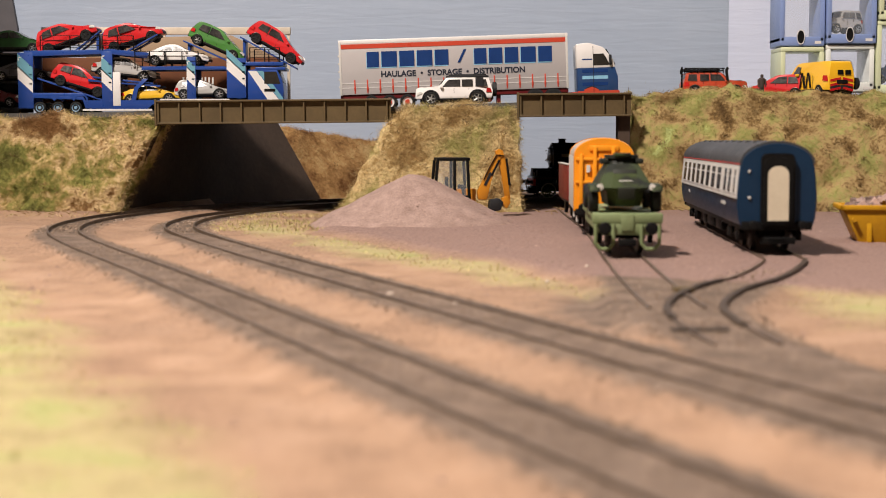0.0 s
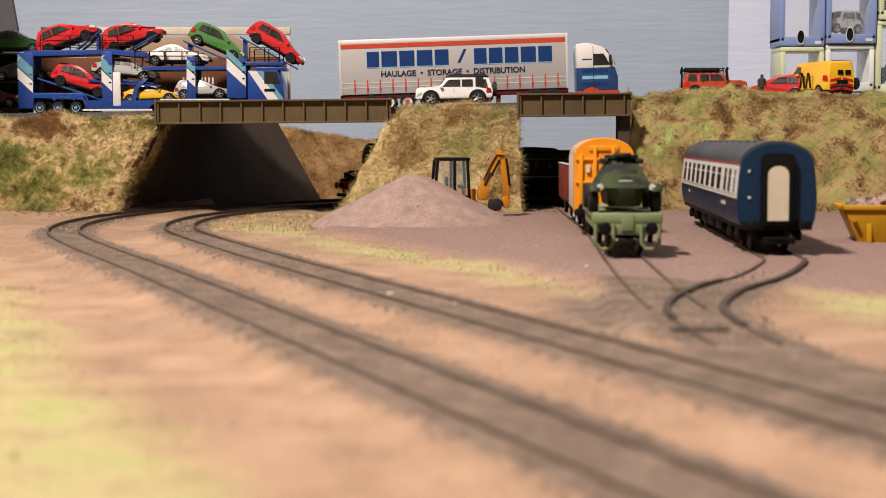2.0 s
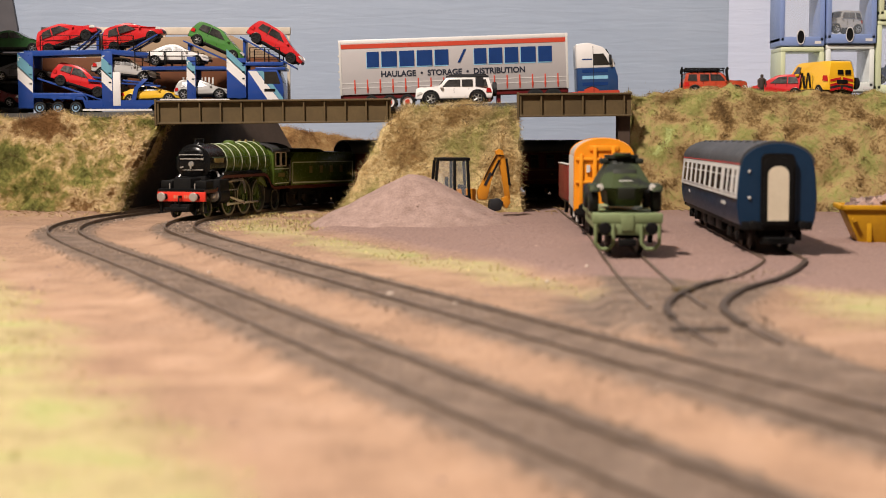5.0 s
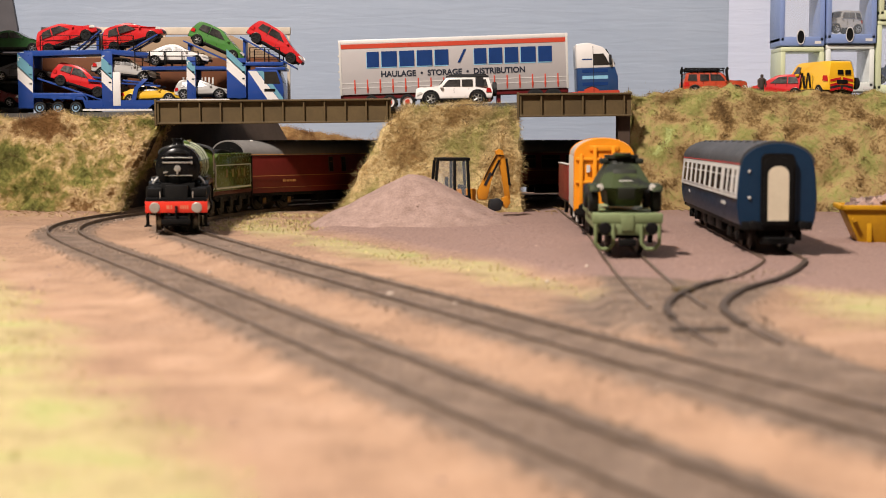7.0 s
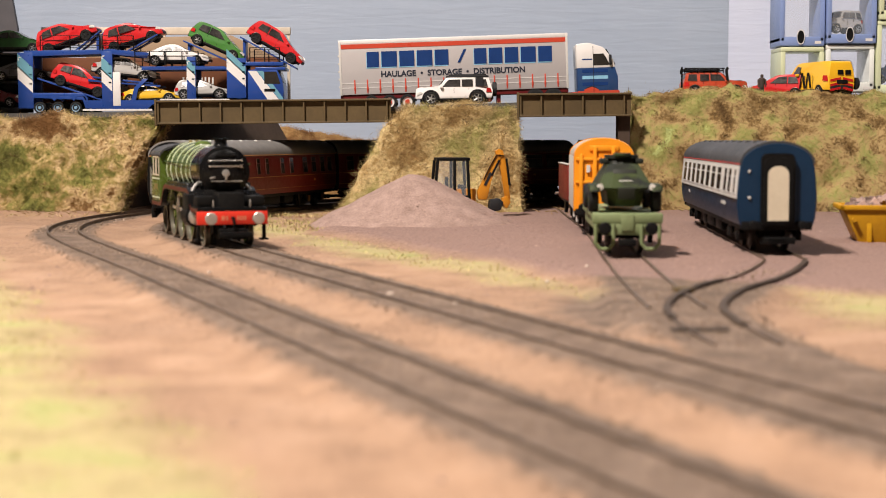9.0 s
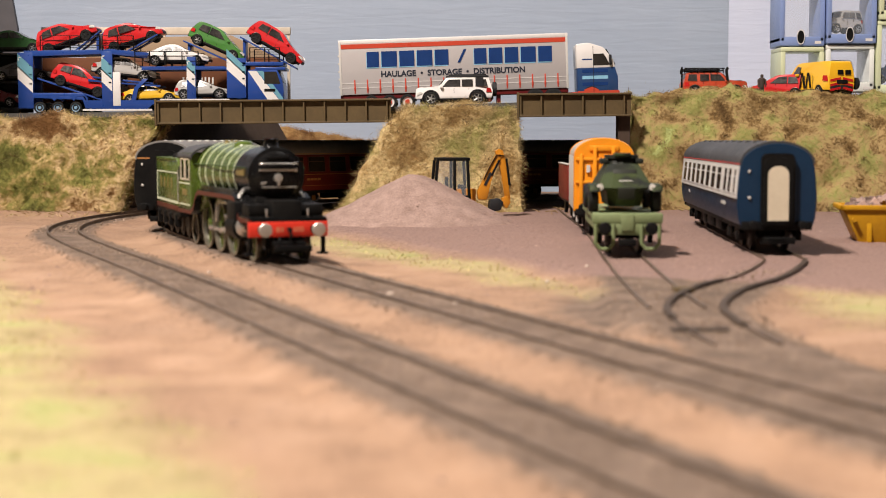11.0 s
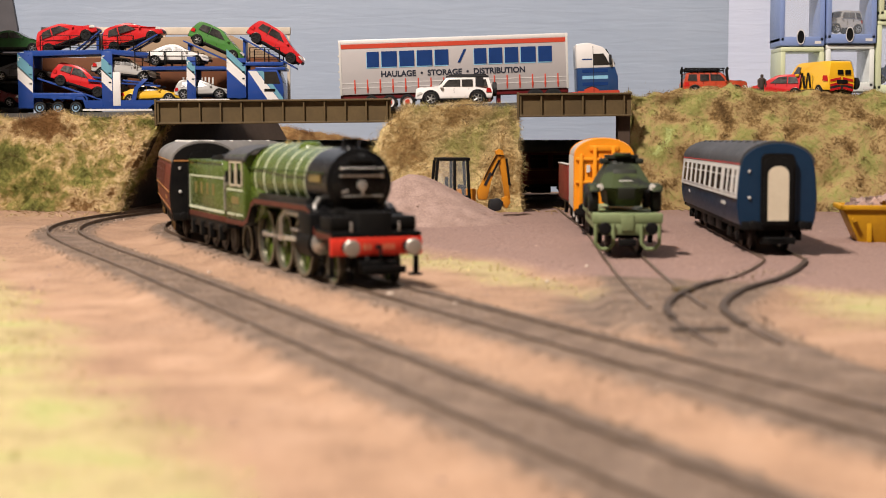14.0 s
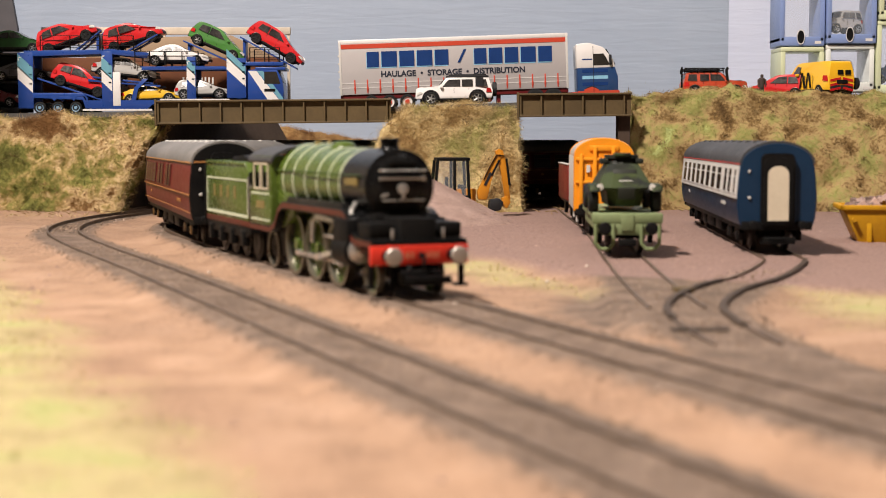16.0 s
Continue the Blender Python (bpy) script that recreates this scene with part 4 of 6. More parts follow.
        part("jumper", B().box(x, x + way * 1.8, -13.2, -11.8, 24.6, 26.0, 0.4).box(x, x + way * 1.6, -13.2, -12.2, 36.6, 38.0, 0.3), PALEGREY if marks else BLACK, end)
        buffers(ob, x, way, 13.0, 11.0, BLACK, 0.7)
        part("end_beam", B().box(min(x, x + way), max(x, x + way), -16, 16, 10.6, 14.6, 0.3), BLACK, ob)
        part("coupling", B().box(min(x - way * 12, x + way * 4), max(x - way * 12, x + way * 4), -4, 4, 5, 7, 0.3).box(min(x + way * 3, x + way * 4), max(x + way * 3, x + way * 4), -8, 8, 4.4, 7.6, 0.3), BLACK, ob)
    for xb in (-38, -L + 38):
        bogie(ob, xb, AXLEGOLD if moving else None)
        for xw in (xb - 14.5, xb + 14.5):
            for side in (-1, 1):
                w = part("wheel", WHEEL7, None, ob, m=P(xw, side * 8.6, 6.9, 0 if side < 0 else 180))
                if moving:
                    MOVERS.append((w, "wheel", (xw, side, 6.9, 8.6)))
    return ob


AXLEGOLD = M("ochre_axle_box", (0.16, 0.08, 0.018), (0.05, 0.028, 0.014), 0.5, size=4)
M_FRAME = M("window_frame_tan", (0.12, 0.045, 0.032), None, 0.4)
ENGINE, TENDER = locomotive(), shorten(tender(), 0.80)
BRAKE = [(98, 103), (114, 119), (142, 148), (160, 166), (186, 194), (204, 212), (222, 230), (238, 246)]
OPEN = [(8, 14), (20, 38), (44, 62), (68, 86), (92, 110), (116, 122), (128, 146), (152, 170), (176, 194), (200, 218), (224, 242), (246, 251)]
TRAIN = [shorten(coach("railway_coach", "maroon coach with yellow lining and grey roof", MAROON, None, ROOFGREY, BLACK, LININGY, BRAKE if i == 0 else OPEN, BLACK), 0.93) for i in range(4)]
BLUECOACH = coach("railway_coach", "blue and grey coach parked on the siding", BLUE, PALEGREY, ROOFDARK, BLUE, M("red_line", (0.45, 0.04, 0.03), None, 0.5), [(6, 12), (22, 32), (38, 48), (60, 76), (84, 100), (108, 124), (132, 148), (156, 172), (180, 196), (204, 220), (228, 244)], CREAM, moving=False)
BLUECOACH.matrix_basis = P(152, 668, RAIL, 266.3)


# ---- road vehicles ----
def paint(name, c):
    return M(name, c, tuple(v * 0.9 for v in c), 0.32, size=10, coat=0.18)


P_RED, P_GREEN, P_SILVER, P_WHITE = paint("red_car_paint", (0.55, 0.012, 0.016)), paint("green_car_paint", (0.055, 0.19, 0.035)), paint("silver_car_paint", (0.40, 0.385, 0.37)), paint("white_car_paint", (0.74, 0.71, 0.69))
P_YELLOW, P_ORANGE, P_AMBER = paint("yellow_car_paint", (0.72, 0.42, 0.02)), paint("burnt_orange_paint", (0.45, 0.055, 0.02)), paint("amber_van_paint", (0.86, 0.48, 0.02))
P_BLUE, P_TEAL, P_GREY = paint("lorry_blue", (0.015, 0.055, 0.26)), paint("lorry_teal", (0.14, 0.33, 0.42)), paint("grey_car_paint", (0.22, 0.22, 0.23))
ALLOY = M("alloy", (0.6, 0.59, 0.57), None, 0.3, metal=0.7)
LAMP = M("lamp_lens", (0.75, 0.74, 0.70), None, 0.15)
TAIL = M("tail_lens", (0.5, 0.02, 0.02), None, 0.2)
CARGLASS = M("car_glass", (0.016, 0.015, 0.015), (0.07, 0.064, 0.06), 0.15, size=5, spec=0.5)
DARKTRIM = M("dark_trim", (0.02, 0.02, 0.022), None, 0.6)

SHAPES = {  # outline from the rear round over the roof to the nose; side windows; screen and rear-glass runs
    "hatch": ([(0.01, 0.2), (0.0, 0.42), (0.03, 0.62), (0.09, 0.92), (0.15, 0.98), (0.33, 1.0), (0.5, 0.96), (0.74, 0.63), (0.93, 0.5), (0.99, 0.38), (1.0, 0.2)],
              [[(0.13, 0.63), (0.16, 0.87), (0.30, 0.91), (0.30, 0.62)], [(0.32, 0.62), (0.32, 0.91), (0.46, 0.9), (0.60, 0.64)]], ((0.52, 0.93), (0.72, 0.66)), ((0.04, 0.66), (0.085, 0.88))),
    "coupe": ([(0.01, 0.22), (0.0, 0.45), (0.05, 0.62), (0.14, 0.70), (0.34, 0.97), (0.43, 1.0), (0.53, 0.97), (0.72, 0.66), (0.92, 0.52), (0.99, 0.4), (1.0, 0.2)],
              [[(0.24, 0.67), (0.35, 0.88), (0.44, 0.91), (0.44, 0.66)], [(0.46, 0.66), (0.46, 0.91), (0.53, 0.9), (0.66, 0.67)]], ((0.55, 0.94), (0.71, 0.68)), ((0.17, 0.74), (0.32, 0.94))),
    "suv": ([(0.02, 0.25), (0.0, 0.5), (0.02, 0.64), (0.05, 0.95), (0.09, 1.0), (0.55, 1.0), (0.60, 0.97), (0.69, 0.69), (0.95, 0.65), (0.99, 0.58), (1.0, 0.25)],
            [[(0.07, 0.66), (0.09, 0.91), (0.21, 0.91), (0.21, 0.66)], [(0.26, 0.66), (0.26, 0.91), (0.40, 0.91), (0.40, 0.66)], [(0.42, 0.66), (0.42, 0.91), (0.57, 0.91), (0.65, 0.66)]], ((0.625, 0.93), (0.70, 0.68)), ((0.03, 0.68), (0.045, 0.9))),
    "van": ([(0.0, 0.2), (0.0, 0.62), (0.02, 0.95), (0.06, 1.0), (0.68, 1.0), (0.76, 0.96), (0.86, 0.62), (0.97, 0.52), (1.0, 0.4), (1.0, 0.2)],
            [[(0.64, 0.6), (0.64, 0.88), (0.73, 0.9), (0.81, 0.62)]], ((0.77, 0.93), (0.855, 0.64)), ((0.005, 0.64), (0.018, 0.9))),
}
WHEELS = {}


def car_wheel(r, rim_m=None):
    key = round(r, 2), rim_m
    if key not in WHEELS:
        tyre = B().lathe((0, 0, 0), (0, -1, 0), [(-1.3, r * 0.6), (-1.3, r * 0.92), (-0.9, r), (0.9, r), (1.3, r * 0.92), (1.3, r * 0.66), (0.8, r * 0.62)], 24).mesh("tyre", RUBBER, 40)
        rim = B().lathe((0, 0, 0), (0, -1, 0), [(0.2, r * 0.66), (1.2, r * 0.66), (0.7, r * 0.58), (0.6, r * 0.2), (1.0, r * 0.16), (1.0, 0.1)], 24)
        for i in range(5):
            a = i * math.tau / 5
            rim.cyl((r * 0.1 * math.cos(a), -0.9, r * 0.1 * math.sin(a)), (r * 0.62 * math.cos(a), -1.05, r * 0.62 * math.sin(a)), r * 0.09, n=5)
        WHEELS[key] = tyre, rim.mesh("rim", rim_m or ALLOY, 40)
    return WHEELS[key]


def soft_line(pts, keep=0.75, n=3):
    """An open outline with its corners drawn out into curves."""
    p = [2 * Vector(pts[0]) - Vector(pts[1]), *map(Vector, pts), 2 * Vector(pts[-1]) - Vector(pts[-2])]
    out = []
    for i in range(1, len(p) - 2):
        for k in range(n):
            t = k / n
            q = 0.5 * (2 * p[i] + (p[i + 1] - p[i - 1]) * t + (2 * p[i - 1] - 5 * p[i] + 4 * p[i + 1] - p[i + 2]) * t * t + (3 * p[i] - p[i - 1] - 3 * p[i + 1] + p[i + 2]) * t ** 3)
            line = p[i].lerp(p[i + 1], t)
            out.append(tuple(line.lerp(q, keep)))
    return out + [tuple(p[-2])]


def car(kind, material, m, label, L=50.0, H=19.0, W=22.0, r=4.1, axles=(0.18, 0.81), category="car", group="", name="model_car", glass_m=None, rim_m=None):
    ob = thing(name, m, label, category, group)
    outline, sides, screen, rear = SHAPES[kind]
    X, Z = lambda x: (x - 0.5) * L, lambda z: z * H
    pts = [(X(x), Z(z)) for x, z in outline]
    floor = 0.2 * H
    bottom = []
    for a in sorted(axles, reverse=True):
        ax = X(a)
        for k in range(9):
            t = k * math.pi / 8
            q = (ax + (r + 0.7) * math.cos(t), max(floor, r + (r + 0.7) * math.sin(t)))
            bottom.append(q)
    half = lambda x, z: W / 2 * (float(np.interp(z / H, [0.15, 0.35, 0.6, 0.66, 0.92, 1.0], [0.93, 1.0, 0.985, 0.94, 0.80, 0.70]))) * float(np.interp(abs(x) / L, [0.3, 0.44, 0.5], [1.0, 0.955, 0.80]))
    part("body", B().slab(soft_line(pts, 0.3 if kind in ("suv", "van") else 0.75) + bottom, half, 0.7, 3), material, ob, smooth=50)
    for s in (-1, 1):
        for poly in sides:
            part("side_window", B().panel([(X(x), Z(z)) for x, z in poly], s, half, 0.12), glass_m or CARGLASS, ob)
        part("headlight", B().panel([(X(0.90), Z(0.44)), (X(0.985), Z(0.36)), (X(0.985), Z(0.46)), (X(0.93), Z(0.51))], s, half, 0.2), LAMP, ob)
        part("tail_light", B().panel([(X(0.015), Z(0.44)), (X(0.09), Z(0.46)), (X(0.08), Z(0.6)), (X(0.03), Z(0.6))], s, half, 0.2), TAIL, ob)
        part("mirror", B().box(X(0.645), X(0.68), min(s * W * 0.47, s * W * 0.55), max(s * W * 0.47, s * W * 0.55), Z(0.62), Z(0.69), 0.3), material, ob)
        part("sill", B().panel([(X(axles[0]) + r + 1, floor), (X(axles[1]) - r - 1, floor), (X(axles[1]) - r - 1, floor + 1.1), (X(axles[0]) + r + 1, floor + 1.1)], s, half, 0.25), DARKTRIM, ob)
        seam = B()
        for x in (0.31, 0.5 if kind != "coupe" else 0.62):
            seam.panel([(X(x), Z(0.26)), (X(x) + 0.22, Z(0.26)), (X(x) + 0.22, Z(0.62)), (X(x), Z(0.62))], s, half, 0.05)
        part("door_seam", seam, DARKTRIM, ob)
    for run_, nm in ((screen, "windscreen"), (rear, "rear_window"))[:1 if kind == "van" else 2]:
        (x0, z0), (x1, z1) = run_
        a, c = Vector((X(x0), 0, Z(z0))), Vector((X(x1), 0, Z(z1)))
        n = Vector((c.z - a.z, 0, a.x - c.x)).normalized()
        n = n if n.z > 0 else -n
        b = B()
        w0, w1 = half(a.x, a.z) * 0.9, half(c.x, c.z) * 0.9
        b.loft([[a - n * 0.6 + Vector((0, -w0, 0)), a - n * 0.6 + Vector((0, w0, 0)), c - n * 0.6 + Vector((0, w1, 0)), c - n * 0.6 + Vector((0, -w1, 0))],
                [a + n * 0.25 + Vector((0, -w0, 0)), a + n * 0.25 + Vector((0, w0, 0)), c + n * 0.25 + Vector((0, w1, 0)), c + n * 0.25 + Vector((0, -w1, 0))]])
        part(nm, b, glass_m or CARGLASS, ob)
    part("front_bumper", B().box(X(0.985), X(1.006), -W * 0.36, W * 0.36, Z(0.2), Z(0.33), 0.4), DARKTRIM, ob)
    part("rear_bumper", B().box(X(-0.006), X(0.02), -W * 0.36, W * 0.36, Z(0.2), Z(0.33), 0.4), DARKTRIM, ob)
    part("underbody", B().box(X(0.06), X(0.94), -W * 0.36, W * 0.36, floor * 0.6, floor + 3, 0.4), DARKTRIM, ob)
    tyre, rim = car_wheel(r, rim_m)
    for a in axles:
        for s in (-1, 1):
            w = part("wheel", tyre, None, ob, m=P(X(a), s * (W / 2 - 1.3), r, 0 if s < 0 else 180))
            part("rim", rim, None, w)
    return ob


# ---- blue car transporter and its load ----
def transporter(m):
    ob = thing("car_transporter", m, "blue car transporter lorry with white and teal stripes", "lorry")
    Y = 14.0

    def post(x0, x1, z0, z1, s):
        p = part("post", B().box(x0, x1, min(s * (Y - 3), s * Y), max(s * (Y - 3), s * Y), z0, z1, 0.4), P_BLUE, ob)
        h = z1 - z0
        a, c = z0 + h * 0.28, z0 + h * 0.62
        w = x1 - x0
        for q0, q1, mat in ((a + 9, c + 5, P_TEAL), (a, a + 10, P_WHITE)):
            b = B()
            y0, y1 = min(s * (Y - 1), s * (Y + 0.2)), max(s * (Y - 1), s * (Y + 0.2))
            b.loft([[(x0, y, q0 + w * 0.9), (x0, y, q1 + w * 0.9), (x1 - 0.4, y, q1), (x1 - 0.4, y, q0)] for y in (y0, y1)])
            part("stripe", b, mat, p)
        part("corner_mark", B().box(x0 + 0.3, x0 + 2.4, min(s * Y, s * (Y + 0.25)), max(s * Y, s * (Y + 0.25)), z1 - 4, z1 - 3.2).box(x0 + 0.3, x0 + 1, min(s * Y, s * (Y + 0.25)), max(s * Y, s * (Y + 0.25)), z1 - 6, z1 - 3.2), P_WHITE, p)
        for k in range(5):
            part("peg_hole", B().box(x1 - 3, x1 - 1, min(s * Y, s * (Y + 0.2)), max(s * Y, s * (Y + 0.2)), z0 + 4 + k * h / 6, z0 + 5.2 + k * h / 6), P_BLUE, p)

    for s in (-1, 1):
        post(0, 12, 4, 47, s)
        post(65, 73.5, 5, 48, s)
        post(131, 138, 11, 44, s)
        post(162, 177, 12, 43, s)
        part("deck_beam", B().slab([(5, 44), (70, 46), (70, 49.5), (5, 48.5)], 0.9, 0.2), P_BLUE, ob, m=P(0, s * (Y - 1), 0))
        part("deck_beam", B().slab([(70, 46), (100, 43), (102, 47), (70, 50)], 0.9, 0.2), P_BLUE, ob, m=P(0, s * (Y - 1), 0))
        part("chassis_beam", B().slab([(12, 12), (50, 11), (52, 4), (100, 3), (104, 7.5), (164, 8), (164, 11), (52, 10), (50, 14), (12, 15)], 1.0, 0.2), P_BLUE, ob, m=P(0, s * (Y - 1.2), 0))
        part("side_strip", B().box(50, 104, min(s * Y, s * (Y + 0.3)), max(s * Y, s * (Y + 0.3)), 2.2, 3.6).box(110, 164, min(s * Y, s * (Y + 0.3)), max(s * Y, s * (Y + 0.3)), 10.4, 11.4), P_WHITE, ob)
        part("mid_beam", B().slab([(96, 36), (137, 37), (162, 36), (162, 34), (96, 33.5)], 0.8, 0.2), P_BLUE, ob, m=P(0, s * (Y - 1), 0))
        part("bay_beam", B().slab([(54, 27), (66, 25), (110, 22), (110, 20.6), (54, 25)], 0.8, 0.1), P_BLUE, ob, m=P(0, s * (Y - 2.5), 0))
        part("ladder_strip", B().box(73.6, 79.5, min(s * (Y - 2), s * Y), max(s * (Y - 2), s * Y), 6, 32, 0.3), P_WHITE, ob)
        part("brace", B().slab([(86, 5), (90, 20), (97, 27), (101, 27), (93, 19), (90, 5)], 0.6, 0.1), P_BLUE, ob, m=P(0, s * (Y - 1), 0))
        part("wing", B().slab([(10, 9), (14, 14), (24, 14), (28, 9.5), (32, 14), (40, 14), (43, 9.5), (46, 13.5), (52, 13.5), (54, 7), (54, 12), (50, 16), (12, 16), (9, 10)], 1.4, 0.2), P_BLUE, ob, m=P(0, s * (Y - 1.4), 0))
        for x0, x1, z in ((18, 64, 49), (66, 90, 49), (91, 114, 37), (115, 140, 37), (180, 203, 40)):
            rail = B().tube([(x0, s * Y, z), (x0, s * Y, z + 11)], 0.45).tube([(x1, s * Y, z), (x1, s * Y, z + 11)], 0.45).tube([((x0 + x1) / 2, s * Y, z), ((x0 + x1) / 2, s * Y, z + 11)], 0.45)
            for q in (3.5, 7.5, 11):
                rail.tube([(x0, s * Y, z + q), (x1, s * Y, z + q)], 0.28)
            part("guard_rail", rail, BLACK, ob)
    part("upper_deck", B().slab([(5, 47), (70, 48.6), (102, 45.6), (102, 44.8), (70, 47.8), (5, 46)], Y - 1, 0.1), P_BLUE, ob)
    for a, c in (((44, 49.5), (64, 65)), ((84, 49), (108, 62)), ((128, 57), (170, 38)), ((172, 60), (215, 36)), ((14, 28), (74, 8)), ((57, 29), (104, 24)), ((94, 36.6), (160, 36.8)), ((78, 6.5), (124, 8.6)), ((122, 11), (164, 11))):
        (x0, z0), (x1, z1) = a, c
        for y in (-7.5, 7.5):
            part("ramp", B().slab([(x0, z0), (x1, z1), (x1, z1 - 1.3), (x0, z0 - 1.3)], 2.6, 0.15), P_BLUE, ob, m=P(0, y, 0))
    for x, z0, z1 in ((60, 48, 62), (174, 39, 58), (131, 44, 54.5)):
        part("ramp_leg", B().box(x, x + 2, -8, 8, z0, z1, 0.2), P_BLUE, ob)
    part("upper_platform", B().box(162, 206, -Y, Y, 37, 40, 0.5), P_BLUE, ob)
    # tractor
    cab = part("tractor_cab", B().slab([(178, 9), (178, 33.5), (186, 34.5), (201, 34), (205, 26), (206, 18), (206, 9)], 13.6, 0.8), P_BLUE, ob)
    part("visor", B().box(184, 207.5, -13.6, 13.6, 33.6, 36, 0.6), P_BLUE, cab)
    part("windscreen", B().slab([(202.6, 33), (205.6, 24), (204.6, 23.8), (201.6, 33)], 11.4, 0.1), WINDOW, cab)
    for s in (-1, 1):
        part("cab_window", B().panel([(191, 23), (191, 32.4), (200.5, 32.4), (203.5, 23)], s, 13.6, 0.15), WINDOW, cab)
        part("stripe", B().panel([(178.4, 33), (185, 33), (203, 10), (194, 10)], s, 13.6, 0.1), P_WHITE, cab)
        part("stripe", B().panel([(185.4, 33), (190, 33), (205.6, 12), (205.6, 10), (203.4, 10)], s, 13.6, 0.1), P_TEAL, cab)
        part("lettering_bar", B().panel([(191, 17), (199.5, 17), (199.5, 19.2), (191, 19.2)], s, 13.6, 0.25), BLACK, cab)
    part("tractor_chassis", B().box(164, 205, -9, 9, 4, 10, 0.5), DARKTRIM, ob)
    hub = M("pale_blue_hub", (0.22, 0.36, 0.5), None, 0.4)
    tyre = B().lathe((0, 0, 0), (0, -1, 0), [(-1.6, 2.6), (-1.6, 4.2), (-1.2, 4.6), (1.2, 4.6), (1.6, 4.2), (1.6, 3.1), (1.0, 3.0)], 24).mesh("tyre", RUBBER, 40)
    rim = B().lathe((0, 0, 0), (0, -1, 0), [(0.4, 3.1), (1.5, 3.1), (1.0, 2.5), (0.9, 1.4), (1.7, 1.2), (1.7, 0.1)], 20).mesh("rim", hub, 40)
    for x in (16.5, 30.5, 44.5, 172, 196):
        for s in (-1, 1):
            w = part("wheel", tyre, None, ob, m=P(x, s * (Y - 1.4), 4.6, 0 if s < 0 else 180))
            part("rim", rim, None, w)
    return ob


TX, TY, TZ = -329.6, 1158.0, 75.6
transporter(P(TX, TY, TZ))


def on_deck(x, z, tilt, kind, material, label, **k):
    """A car whose middle stands at (x, z) of the transporter, nose to the right."""
    m = P(TX + x, TY, TZ + z, 0, 0, -tilt)
    return car(kind, material, m, label, group="cars on the transporter", **k)


on_deck(39.5, 51.8, 20, "hatch", P_RED, "red hatchback tilted nose up on the upper deck", L=49, H=20, rim_m=DARKTRIM)
on_deck(90.0, 52.0, 16, "hatch", P_RED, "red hatchback tilted nose up on the upper deck", L=48, H=20, W=20, rim_m=DARKTRIM)
on_deck(151, 47.4, -24, "hatch", P_GREEN, "green hatchback nose down on the upper deck", L=47, H=19)
on_deck(196, 47.2, -30, "hatch", P_RED, "red hatchback nose down above the lorry cab", L=49, H=18.5, rim_m=DARKTRIM)
on_deck(122, 37.2, 0, "coupe", P_WHITE, "white coupe on the middle deck of the transporter", L=51, H=16.5)
on_deck(80.5, 26.6, -6, "coupe", P_SILVER, "silver coupe on the middle deck of the transporter", L=51, H=17)
on_deck(45.5, 17.4, -17, "hatch", P_RED, "red hatchback nose down on the lower deck", L=48, H=18.5, rim_m=DARKTRIM)
on_deck(101.5, 7.6, 2, "coupe", P_YELLOW, "yellow sports car on the lower deck", L=48, H=15.5)
on_deck(142, 11.2, 1, "hatch", P_SILVER, "silver hatchback on the lower deck of the transporter", L=44, H=15.5)


def rear_trailer(m):
    ob = thing("car_trailer", m, "blue car trailer behind the transporter, decks darkened for shade", "trailer")
    # Dark back sheet, added to fill the gaps between decks with shade.
    part("screen", B().box(0, 112, 13.6, 14.6, 2, 48, 0.2), DARKTRIM, ob)
    # Decks and skirts take the dark trim colour to stand for shade.
    for z in (46.6, 24.5, 4):
        part("deck", B().box(0, 110, -13, 13, z, z + 1.6, 0.3), DARKTRIM, ob)
    for s in (-1, 1):
        for x in (3, 60):
            part("post", B().box(x, x + 3, min(s * 11, s * 13.4), max(s * 11, s * 13.4), 3, 47, 0.3), P_BLUE, ob)
        part("skirt", B().box(60, 108, min(s * 12.8, s * 13.6), max(s * 12.8, s * 13.6), 1, 5, 0.2), DARKTRIM, ob)
    tyre, rim = car_wheel(4.3)
    for x in (20, 32, 44):
        for s in (-1, 1):
            w = part("wheel", tyre, None, ob, m=P(x, s * 12, 4.3, 0 if s < 0 else 180))
            part("rim", rim, None, w)
    return ob


rear_trailer(P(TX - 112, TY + 14, TZ - 0.6))
# These three paints are darkened to carry the shade at this end.
car("coupe", paint("shaded_green_paint", (0.02, 0.09, 0.02)), P(TX - 9, TY + 14, TZ + 47.6), "green car, paint darkened for shade, on the upper deck of the trailer", L=52, H=18)
car("coupe", paint("shaded_grey_paint", (0.09, 0.09, 0.095)), P(TX - 2, TY + 14, TZ + 25.5), "grey car on the middle deck of the trailer", L=50, H=15)
car("hatch", paint("shaded_red_paint", (0.16, 0.008, 0.01)), P(TX - 28, TY + 14, TZ + 5), "red car, paint darkened for shade, on the lower deck of the trailer", L=52, H=19)


